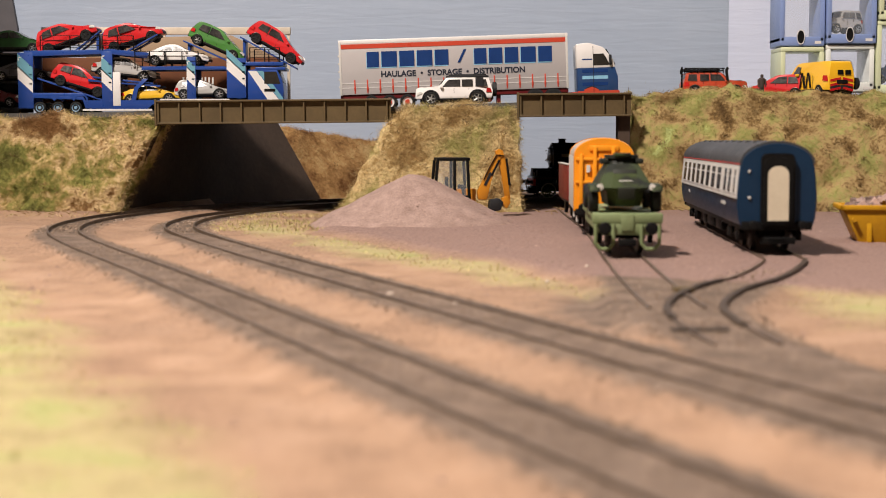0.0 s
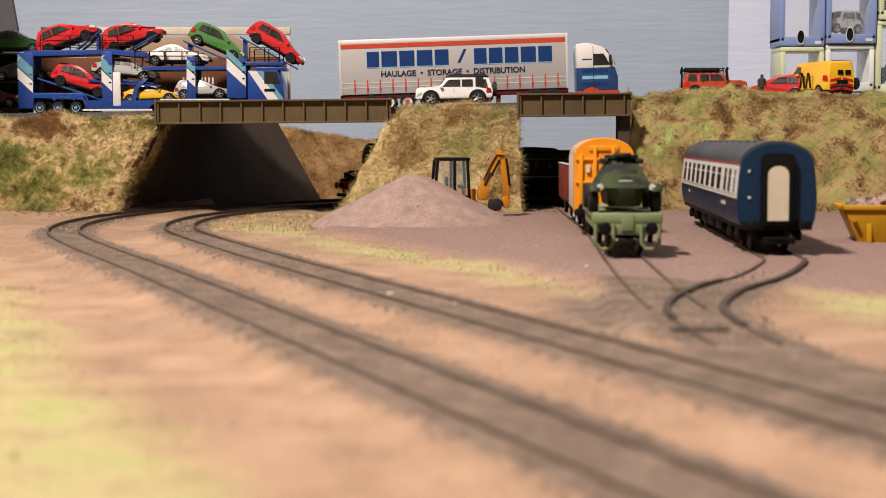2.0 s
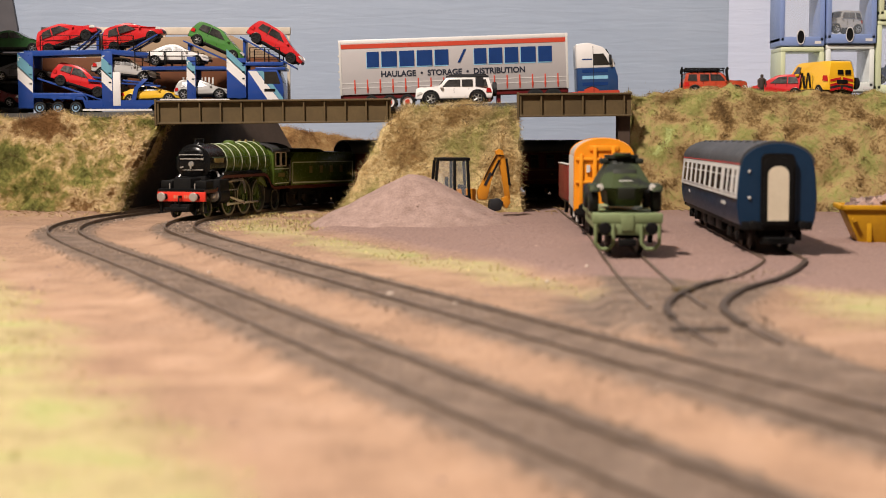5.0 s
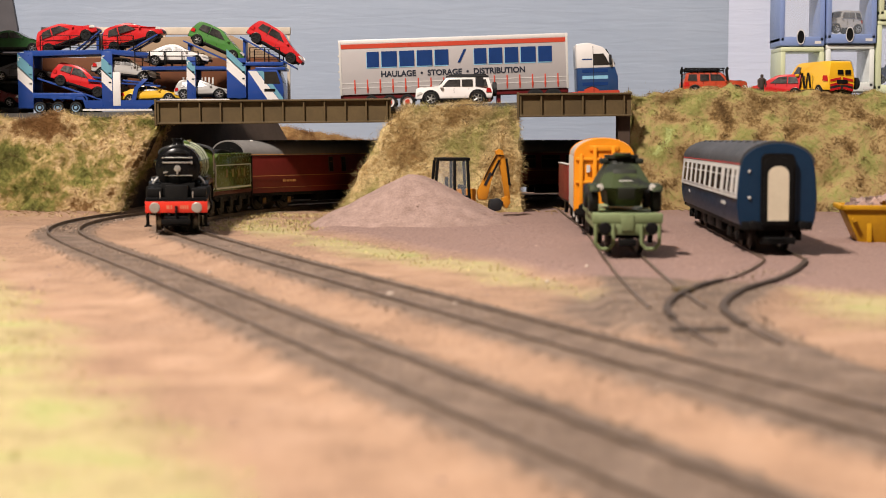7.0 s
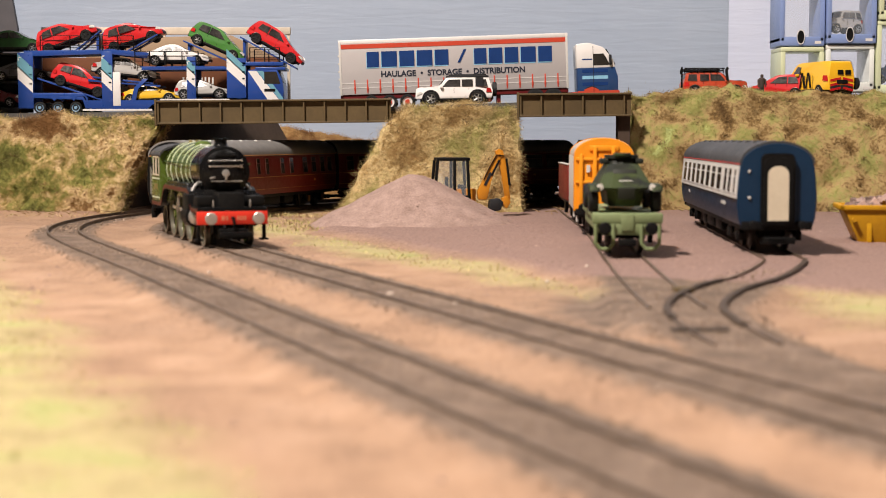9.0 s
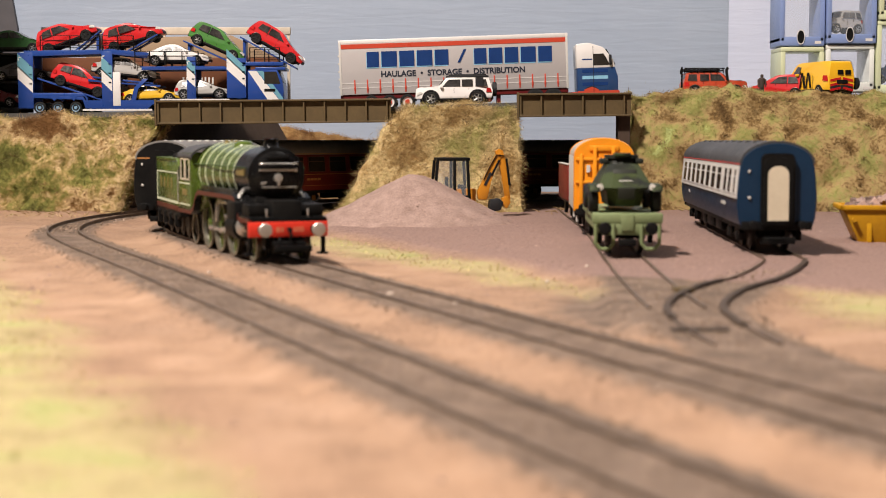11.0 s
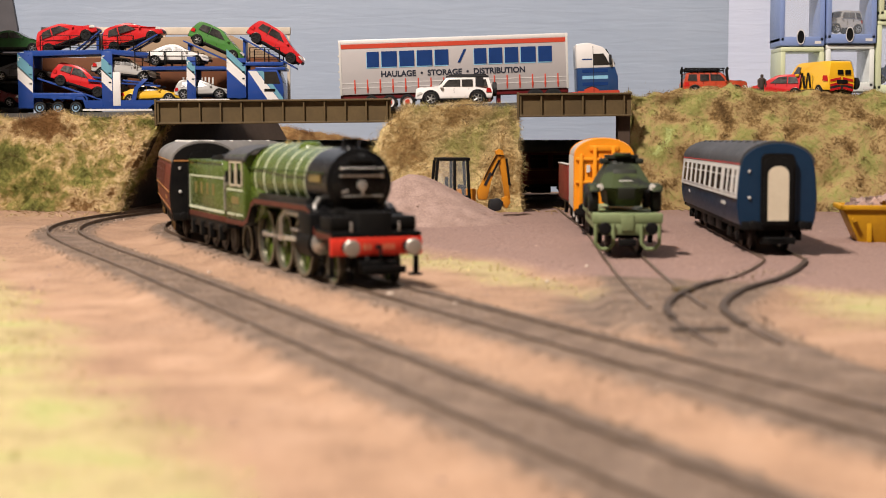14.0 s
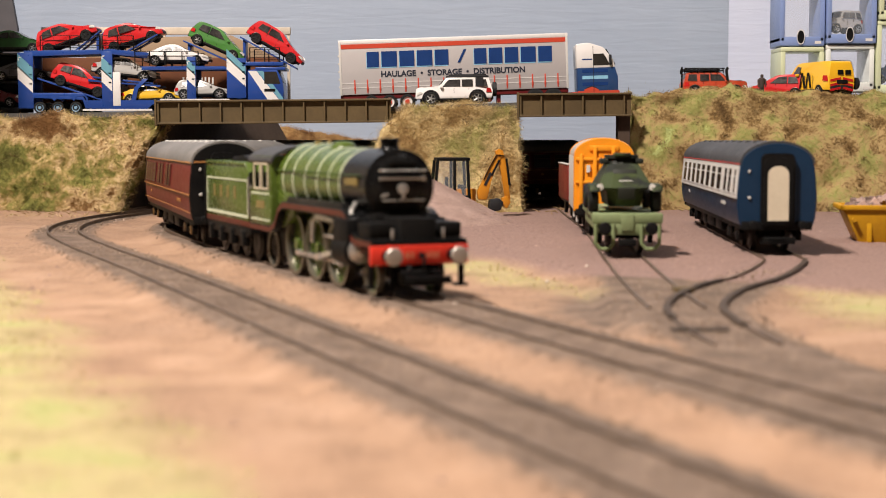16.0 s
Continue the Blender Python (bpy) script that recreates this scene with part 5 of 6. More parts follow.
def cream_lorry(m):
    ob = thing("flatbed_lorry", m, "cream and brown model lorry trailer behind the transporter", "lorry")
    brown = M("brown_tilt", (0.16, 0.055, 0.02), (0.10, 0.035, 0.015), 0.6, size=20)
    tan = M("tan_tilt", (0.34, 0.24, 0.15), (0.28, 0.19, 0.12), 0.6, size=20)
    cream = M("cream_frame", (0.60, 0.52, 0.42), None, 0.5)
    part("load", B().box(-52, 178, -12, 12, 8, 46, 1.0), brown, ob)
    part("tilt", B().slab([(20, 45.5), (45, 62), (140, 64), (178, 45.5)], 11, 0.6), tan, ob)
    part("top_rail", B().box(-20, 186, 8, 12, 66, 72, 0.6).box(-20, 186, 9, 11, 58, 60, 0.4), cream, ob)
    for x in (-18, 40, 80, 120, 160, 183):
        part("stake", B().box(x, x + 2.4, 9, 11.4, 8, 66, 0.3), cream, ob)
    ribs = B()
    for x in range(100, 125, 3):
        ribs.box(x, x + 1.4, -13.2, -12, 14, 30, 0.2)
    part("grille", ribs, PALEGREY, ob)
    part("chassis", B().box(-18, 196, -9, 9, 5, 12, 0.5), DARKTRIM, ob)
    tyre, rim = car_wheel(5.2)
    for x in (10, 24, 150, 184):
        for s in (-1, 1):
            w = part("wheel", tyre, None, ob, m=P(x, s * 11, 5.2, 0 if s < 0 else 180))
            part("rim", rim, None, w)
    return ob


cream_lorry(P(-312, 1214, 76))


# ---- curtain-sided lorry ----
def words(text, size, material, parent, m, name="lettering"):
    cu = bpy.data.curves.new(name, "FONT")
    cu.body, cu.size, cu.extrude, cu.offset = text, size * U, 0.00012, 0.00018
    cu.align_x = "LEFT"
    tmp = bpy.data.objects.new(name, cu)
    me = bpy.data.meshes.new_from_object(tmp)
    bpy.data.objects.remove(tmp)
    bpy.data.curves.remove(cu)
    me.materials.append(material)
    ob = new(name, me)
    ob.parent = parent
    ob.matrix_basis = m
    return ob


def curtain_lorry(m):
    ob = thing("curtain_lorry", m, "grey curtain-sided articulated lorry with blue and white cab", "lorry")
    curtain = M("grey_curtain", (0.42, 0.39, 0.385), (0.385, 0.355, 0.35), 0.5, size=25, bump=0.1)
    red = paint("lorry_red", (0.52, 0.06, 0.03))
    dkred = paint("chassis_red", (0.13, 0.01, 0.012))
    navy = M("navy_letters", (0.01, 0.04, 0.16), None, 0.4)
    sky = M("sky_letters", (0.25, 0.5, 0.68), None, 0.4)
    body = part("trailer_body", B().box(0, 178, -14, 14, 12.5, 52.5, 0.5), curtain, ob)
    part("roof_trim", B().box(-0.4, 178.4, -14.2, 14.2, 52, 55, 0.5), P_WHITE, ob)
    part("red_band", B().box(0.4, 177.6, -14.25, 14.25, 48.2, 51.6), red, body)
    for z in (17.5, 21.0):
        part("strap_line", B().box(0.4, 177.6, -14.2, 14.2, z, z + 0.6), M_STRAP, body)
    for k in range(17):
        part("strap", B().box(11 + k * 9.9, 12 + k * 9.9, -14.4, 14.4, 13.5, 24, 0.1).box(10.8 + k * 9.9, 12.2 + k * 9.9, -14.6, 14.6, 15.6, 18.4, 0.2), red, body)
    for x in (0.3, 177):
        part("corner_post", B().box(x - 0.5, x + 1.2, -14.4, 14.4, 12, 53, 0.2), PALEGREY, body)
    for z in (18, 24, 30, 36, 42):
        part("hinge", B().box(-1.2, 0, -13, -11, z, z + 1.6, 0.2), PALEGREY, body)
    # the haulier's name as plain blocks, then the trade line
    x = 21.5
    for w, gap in ((9.4, 2), (12.0, 2), (11.6, 2), (12.0, 2), (10.6, 5)):
        part("name_block", B().box(x - 0.5, x + w - 0.5, -14.25, -13.9, 32.6, 44.6, 0.0), sky, body)
        part("name_block", B().box(x, x + w, -14.4, -13.9, 33.4, 45.4, 0.0), navy, body)
        x += w + gap
    part("name_block", B().loft([[(x + 2, y, 35), (x + 4, y, 35), (x + 9, y, 45), (x + 7, y, 45)] for y in (-14.4, -13.9)]), navy, body)
    x += 15
    for w, gap in ((9.6, 2), (10.4, 2), (10.4, 2), (11.6, 2), (10.6, 2)):
        part("name_block", B().box(x - 0.5, x + w - 0.5, -14.25, -13.9, 32.6, 44.6, 0.0), sky, body)
        part("name_block", B().box(x, x + w, -14.4, -13.9, 33.4, 45.4, 0.0), navy, body)
        x += w + gap
    words("HAULAGE  •  STORAGE  •  DISTRIBUTION", 6.1, DARKLET, body, P(32, -14.25, 25.8, 0, 90))
    part("chassis", B().box(0, 178, -12.6, 12.6, 9, 12.6, 0.4), dkred, ob)
    part("side_guard", B().box(62, 118, -13, -12, 4, 9, 0.3).box(62, 118, 12, 13, 4, 9, 0.3), dkred, ob)
    part("landing_leg", B().box(122, 125, -10, -7, 0, 10, 0.3).box(122, 125, 7, 10, 0, 10, 0.3), dkred, ob)
    tyre = B().lathe((0, 0, 0), (0, -1, 0), [(-2.2, 3.6), (-2.2, 5.4), (-1.7, 5.9), (1.7, 5.9), (2.2, 5.4), (2.2, 3.8), (1.2, 3.6)], 28).mesh("tyre", RUBBER, 40)
    rim = B().lathe((0, 0, 0), (0, -1, 0), [(0.4, 3.8), (2.0, 3.8), (1.3, 3.0), (1.2, 1.6), (2.2, 1.4), (2.2, 0.1)], 20)
    rimw, rimr = rim.mesh("rim", P_WHITE, 40), B().lathe((0, 0, 0), (0, -1, 0), [(1.3, 2.0), (2.3, 1.9), (2.4, 0.1)], 16).mesh("hub", red, 40)
    for x in (24, 38, 52, 152, 166, 196):
        for s in (-1, 1):
            w = part("wheel", tyre, None, ob, m=P(x, s * 11.4, 5.9, 0 if s < 0 else 180))
            part("rim", rimw, None, w)
            part("hub", rimr, None, w)
        part("mudguard", B().lathe((x, -13.5, 5.9), (0, 1, 0), [(0, 6.4), (0, 7.1), (27, 7.1), (27, 6.4)], 24), DARKTRIM, ob) if x > 140 else None
    # cab
    part("tractor_chassis", B().box(140, 217, -9, 9, 4, 9, 0.5), red, ob)
    navycab = paint("lorry_navy", (0.02, 0.06, 0.17))
    cab = part("tractor_cab", B().slab([(185, 7), (185, 44), (196, 45), (208, 40), (214, 30), (217, 20), (217, 7)], 13.4, 1.0), navycab, ob)
    part("cab_top", B().slab([(184.6, 27), (184.6, 46), (194, 47), (206, 43), (213.5, 33), (215, 27)], 13.7, 1.0), P_WHITE, cab)
    part("windscreen", B().slab([(207.6, 41), (214.6, 29), (215.4, 29.6), (208.6, 41.6)], 11.4, 0.1), WINDOW, cab)
    part("bumper", B().box(213, 218, -13, 13, 3.5, 9, 0.5), red, cab)
    for s in (-1, 1):
        part("cab_window", B().panel([(198, 29), (198, 38), (206, 38), (211, 29)], s, 13.7, 0.15), WINDOW, cab)
        part("mirror", B().box(210, 212, min(s * 13.6, s * 16), max(s * 13.6, s * 16), 29, 37, 0.4), DARKTRIM, cab)
        part("wheel_arch", B().panel([(189.5, 7), (190.6, 10.6), (196, 12.6), (201.4, 10.6), (202.5, 7)], s, 13.4, 0.3), red, cab)
        part("sill", B().panel([(185, 7), (217, 7), (217, 9.4), (185, 9.4)], s, 13.4, 0.2), red, cab)
        for z in (23.5, 18.5, 13.4):
            part("lettering_bar", B().panel([(189, z), (209, z), (209, z + 2.6), (189, z + 2.6)], s, 13.4, 0.15), navy if z != 18.5 else sky, cab)
        part("lettering_bar", B().panel([(189, 33.4), (197, 33.4), (197, 34.4), (189, 34.4)], s, 13.7, 0.15), navy, cab)
        part("door_line", B().panel([(197.6, 8), (198, 8), (198, 44), (197.6, 44)], s, 13.7, 0.08), DARKTRIM, cab)
    return ob


M_STRAP = M("strap_white", (0.62, 0.6, 0.58), None, 0.5)
DARKLET = M("dark_letters", (0.02, 0.025, 0.04), None, 0.5)
curtain_lorry(P(-79.5, 1165, 77.4, 0, 0, -1.95))

# ---- cars on the road ----
d110 = car("suv", P_WHITE, P(8.5, 1112, 80.9, 180, 0, 0) @ pose(0, 0, 0, 0, 1.0, 0), "white off-road estate car with black roof on the embankment", L=58, H=21.2, W=26, r=5.3, axles=(0.2, 0.80), category="off-roader")
part("roof_panel", B().box(-26, 6, -9.6, 9.6, 20.6, 22.2, 0.6), DARKTRIM, d110, "black roof")
part("roof_rail", B().tube([(-24, -8.6, 22.8), (4, -8.6, 22.8)], 0.5).tube([(-24, 8.6, 22.8), (4, 8.6, 22.8)], 0.5), DARKTRIM, d110)
part("spare_wheel", B().lathe((-29, 0, 12), (-1, 0, 0), [(0, 4), (0.2, 5.4), (2.8, 5.4), (3.2, 4.4), (3.0, 0.1)], 24), DARKTRIM, d110, "black spare wheel cover")
for s in (-1, 1):
    for ax in (-17.4, 17.4):
        part("wheel_arch_trim", B().tube([(ax + 6.1 * math.cos(k * math.pi / 10), s * 12.7, 5.3 + 6.1 * math.sin(k * math.pi / 10)) for k in range(11)], 0.6, 6), DARKTRIM, d110)
    part("pillar_panel", B().panel([(-22, 14), (-22, 20.4), (-16, 20.4), (-16, 14)], s, 12.2, 0.1), DARKTRIM, d110)

d90 = car("suv", P_ORANGE, P(210.5, 1150, 87.6), "burnt orange off-roader with black roof rack", L=50, H=20, W=24, r=5.0, category="off-roader")
rack = B().box(-24, 6, -10, 10, 20.8, 21.4, 0.2)
for x in range(-24, 8, 5):
    rack.box(x - 0.4, x + 0.4, -10.4, 10.4, 21.4, 22.0, 0.1).box(x - 0.4, x + 0.4, -10.2, -9.6, 19.0, 22.6, 0.1).box(x - 0.4, x + 0.4, 9.6, 10.2, 19.0, 22.6, 0.1)
rack.tube([(-24, -10.2, 22.8), (7, -10.2, 22.8)], 0.5).tube([(-24, 10.2, 22.8), (7, 10.2, 22.8)], 0.5)
part("roof_rack", rack, BLACK, d90, "black roof rack")
part("snorkel", B().tube([(9, -12.4, 13), (8, -11.4, 22), (9.5, -11.4, 23)], 1.1, 8), BLACK, d90)
part("ladder", B().tube([(-25.4, -8, 8), (-25.4, -8, 24)], 0.4).tube([(-25.4, -4, 8), (-25.4, -4, 24)], 0.4).tube([(-25.4, -8, 13), (-25.4, -4, 13)], 0.3).tube([(-25.4, -8, 18), (-25.4, -4, 18)], 0.3), BLACK, d90)
part("bonnet_panel", B().box(7.5, 21, -9, 9, 12.3, 13.6, 0.5), BLACK, d90, "black bonnet")

car("hatch", P_RED, P(267.5, 1172, 87.6, 150), "small red hatchback on the embankment road", L=48, H=19, r=4.2)

van = car("van", P_AMBER, P(293.5, 1150, 87.6, 106), "amber breakdown van with red chevrons on its doors", L=64, H=27.5, W=27, r=4.8, category="van", name="model_van")
for s in (-1, 1):
    for x in (-6, 3.2):
        part("roundel_bar", B().panel([(x - 4.6, 7.5), (x - 2.6, 7.5), (x + 1.0, 19.5), (x - 0.6, 19.5)], s, lambda x, z: 13.6 - 0.09 * max(z - 15, 0), 0.15), BLACK, van)
        part("roundel_bar", B().panel([(x + 2.6, 7.5), (x + 4.2, 7.5), (x + 2.0, 19.5), (x + 0.6, 19.5)], s, lambda x, z: 13.6 - 0.09 * max(z - 15, 0), 0.15), BLACK, van)
for y in (-5, 1.4):
    part("door_mark", B().box(-32.6, -31.9, y - 2.4, y + 2.0, 17.0, 20.6), BLACK, van)
chev = B()
for k in range(3):
    for s in (-1, 1):
        chev.loft([[(x, s * 1.0, 13.4 - 3.6 * k), (x, s * 9.6, 10.0 - 3.6 * k + 1.6), (x, s * 9.6, 11.8 - 3.6 * k + 1.6), (x, s * 1.0, 15.2 - 3.6 * k)] for x in (-32.5, -31.8)])
part("chevron", chev, TAIL, van, "red chevrons")
part("plate_bar", B().box(-32.7, -31.9, -5, 4, 10, 13.2, 0.2), BLACK, van)
part("spare_wheel", B().lathe((-29, -12.8, 10.5), (0, -1, 0), [(0, 3), (0.2, 4.6), (2, 4.6), (2.4, 3.4), (2.4, 0.1)], 20), RUBBER, van)


def figurine(m, coat):
    """A painted figure as one plain shape."""
    b = B().cyl((-1.1, 0, 0), (-0.9, 0, 10.5), 1.0, 1.4, 8).cyl((1.1, 0, 0), (0.9, 0, 10.5), 1.0, 1.4, 8).lathe((0, 0, 10), (0, 0, 1), [(0, 2.2), (3, 2.4), (8, 3.2), (9.4, 2.4), (10, 1.0)], 12)
    b.cyl((-3.2, 0, 18), (-3.4, -0.8, 10.5), 1.0, 0.8, 8).cyl((3.2, 0, 18), (3.4, -0.8, 10.5), 1.0, 0.8, 8).lathe((0, 0, 19.8), (0, 0, 1), [(0, 0.8), (0.6, 1.5), (1.8, 1.7), (2.8, 1.2), (3.2, 0.1)], 10)
    ob = new("figurine", b.mesh("figurine", coat))
    ob.matrix_basis = m @ Matrix.Scale(0.82, 4)
    return tagged(ob, "small painted figurine in dark clothes on the embankment", "figurine")


figurine(P(248.5, 1150, 87.5), M("figure_paint", (0.025, 0.022, 0.024), (0.10, 0.07, 0.06), 0.7, size=10))
figurine(P(272.5, 1195, 87.5), M("figure_paint_dark", (0.04, 0.04, 0.045), None, 0.7))


# ---- display boxes with cars ----
def display_box(m, w, h, d, frame_m, label, contents):
    ob = thing("display_box", m, label, "box", "boxed model cars")
    t = 4.0
    part("base", B().box(0, w, 0, d, 0, t * 2.0, 1.2), frame_m, ob)
    part("top", B().box(0, w, 0, d, h - t, h, 1.2), frame_m, ob)
    part("side", B().box(0, t, 0, d, t, h - t, 0.6), frame_m, ob)
    part("side", B().box(w - t, w, 0, d, t, h - t, 0.6), frame_m, ob)
    pane = part("pane", B().box(t - 0.5, w - t + 0.5, 1.4, 1.9, t * 2.0, h - t), GLASS, ob, smooth=0)
    pane.visible_shadow = False
    disc = part("badge", B().loft([[(w * 0.46 + 3.0 * math.cos(i * math.tau / 28), y, t * 1.9 + 5.6 * math.sin(i * math.tau / 28)) for i in range(28)] for y in (0.2, -0.4)]), BLACK, ob)
    part("badge_ring", B().loft([[(w * 0.46 + r_ * 0.7 * math.cos(i * math.tau / 28), -0.2, t * 1.9 + r_ * 1.3 * math.sin(i * math.tau / 28)) for r_ in (4.3, 4.9)] + [(w * 0.46 + r_ * 0.7 * math.cos(i * math.tau / 28), -0.9, t * 1.9 + r_ * 1.3 * math.sin(i * math.tau / 28)) for r_ in (4.9, 4.3)] for i in range(29)], caps=False), P_WHITE, disc)
    part("label_bar", B().box(w * 0.78, w * 0.92, -0.15, 0.2, t * 0.5, t * 1.1), P_WHITE, ob)
    return ob


B_BLUE, B_GREEN, B_WHITE = paint("box_blue", (0.22, 0.30, 0.55)), paint("box_green", (0.66, 0.70, 0.46)), paint("box_white", (0.80, 0.82, 0.78))
BY = 1255.0
display_box(P(287, BY, 98), 37, 36, 40, B_GREEN, "green and white display box with clear window", None)
display_box(P(325.5, BY, 96), 41, 40, 40, B_WHITE, "white display box with clear window", None)
display_box(P(368, BY - 2, 94), 44, 62, 40, B_GREEN, "green display box with clear window", None)
display_box(P(286, BY, 134.6), 38, 52, 40, B_BLUE, "blue display box with clear window", None)
display_box(P(325, BY - 3, 136.6), 42, 52, 40, B_BLUE, "blue display box holding a silver model car", None)
display_box(P(369, BY - 4, 156.6), 46, 52, 40, B_GREEN, "pale green display box with clear window", None)
car("suv", P_SILVER, P(342, BY + 18, 145.6, 200), "silver model car inside a display box", L=34, H=20, W=20)
car("suv", P_GREY, P(338, BY + 18, 105.4, 160), "grey model car inside a display box", L=30, H=18, W=20)
car("suv", P_GREY, P(390, BY + 18, 166, 160), "dark model car inside a display box", L=34, H=20, W=20)
car("suv", P_BLUE, P(388, BY + 18, 103.4, 160), "blue model car inside a display box", L=34, H=20, W=20)


# ---- yard ----
def sand_pile():
    b = B()
    n, rings = 56, []
    for k in range(15):
        q = k / 14
        ring = []
        for i in range(n):
            a = i * math.tau / n
            rr = 68 * q * (1 + 0.05 * noise.noise(Vector((math.cos(a) * 1.5, math.sin(a) * 1.5, q))))
            z = 35.5 * (1 - q) ** 1.06 - 3.0 * math.exp(-q * 9) + noise.noise(Vector((rr * math.cos(a) * 0.08, rr * math.sin(a) * 0.08, 2))) * 1.2
            ring.append((rr * math.cos(a) * 1.0 + 0.01 * k, rr * math.sin(a), z if q < 1 else -1))
        rings.append(ring)
    b.loft(rings[1:])
    grit = M("pink_grit", (0.22, 0.148, 0.122), (0.39, 0.275, 0.236), 0.95, size=2.6, bump=1.8, fine=0.6)
    ob = new("gravel_heap", b.mesh("gravel_heap", grit, 70))
    ob.matrix_basis = P(-18, 944, 1.5)
    return tagged(ob, "conical heap of pinkish grey gravel in the yard", "gravel heap", kind="stuff")


sand_pile()


def stones():
    """Grit on the heap and the yard."""
    rnd = random.Random(5)
    V, F = [], []
    for k in range(9000):
        if k < 3600:
            a, q = rnd.uniform(0, math.tau), math.sqrt(rnd.random())
            x, y = -18 + 67 * q * math.cos(a), 944 + 67 * q * math.sin(a)
            z = 1.4 + 35.5 * (1 - q) ** 1.06 - 3.0 * math.exp(-q * 9)
        else:
            x, y = rnd.uniform(-330, 250), rnd.uniform(230, 1080)
            z = 0.2 + 2.8 * inside(x, y)[1]
        r = rnd.uniform(0.25, 0.7) if rnd.random() < 0.97 else rnd.uniform(0.8, 1.4)
        n = len(V)
        V += [(x + r, y, z), (x - r * 0.5, y + r * 0.8, z), (x - r * 0.6, y - r * 0.8, z), (x, y, z + r * rnd.uniform(0.3, 0.7))]
        F += [(n, n + 1, n + 3), (n + 1, n + 2, n + 3), (n + 2, n, n + 3)]
    me = bpy.data.meshes.new("loose_grit")
    me.from_pydata([(x * U, y * U, z * U) for x, y, z in V], [], F)
    me.materials.append(M("grit", (0.34, 0.235, 0.195), (0.27, 0.18, 0.145), 0.95, size=20, island=0.3))
    tagged(new("loose_grit", me), "loose grit and chippings on heap and yard", "gravel", kind="stuff")


stones()


def ballast_chips():
    """Uneven ballast along both running lines and the junction."""
    rnd = random.Random(21)
    sets = ([], []), ([], []), ([], [])
    lines = [[p for p in INNER if p.y < 1150 and p.x < 300], [p for p in OUTER if p.y < 1150 and p.x < 300], [p for p in SIDING if p.y < 560], [p for p in COACHLINE if p.y < 600]]
    for k in range(22000):
        line = lines[0 if k % 9 < 3 else 1 if k % 9 < 7 else 2 if k % 9 < 8 else 3]
        i = rnd.randrange(len(line) - 1)
        a, b = line[i], line[i + 1]
        t = (b - a).normalized()
        off = rnd.gauss(0, 9.5)
        if 7.2 < abs(off) < 10.4 or abs(off) > 20:
            continue
        q = a.lerp(b, rnd.random()) + Vector((-t.y, t.x)) * off
        z = (2.7 if q.y < 740 else 1.7) - max(abs(off) - 17, 0) * 0.14
        r = rnd.uniform(0.35, 0.95)
        V, F = sets[rnd.choice((0, 1, 1, 1, 2, 2) if abs(off) < 14 else (1, 1, 2))]
        n = len(V)
        w = rnd.uniform(0, math.tau)
        V += [((q.x + r * math.cos(w + c)) * U, (q.y + r * math.sin(w + c)) * U, max(z, 0.1) * U) for c in (0, 2.1, 4.2)] + [(q.x * U, q.y * U, (max(z, 0.1) + r * rnd.uniform(0.5, 1.1)) * U)]
        F += [(n, n + 1, n + 3), (n + 1, n + 2, n + 3), (n + 2, n, n + 3)]
    ob = tagged(new("ballast_chips"), "brown and grey ballast chips along the tracks", "ballast", kind="stuff")
    for (V, F), c, title in zip(sets, ((0.10, 0.066, 0.046), (0.20, 0.14, 0.098), (0.34, 0.255, 0.195)), ("dark_chips", "brown_chips", "pale_chips")):
        me = bpy.data.meshes.new(title)
        me.from_pydata(V, [], F)
        me.materials.append(M(title, c, None, 0.95, size=15, island=0.45, spec=0.1))
        f = new(title, me)
        f.parent = ob
        tagged(f, kind="stuff")


ballast_chips()


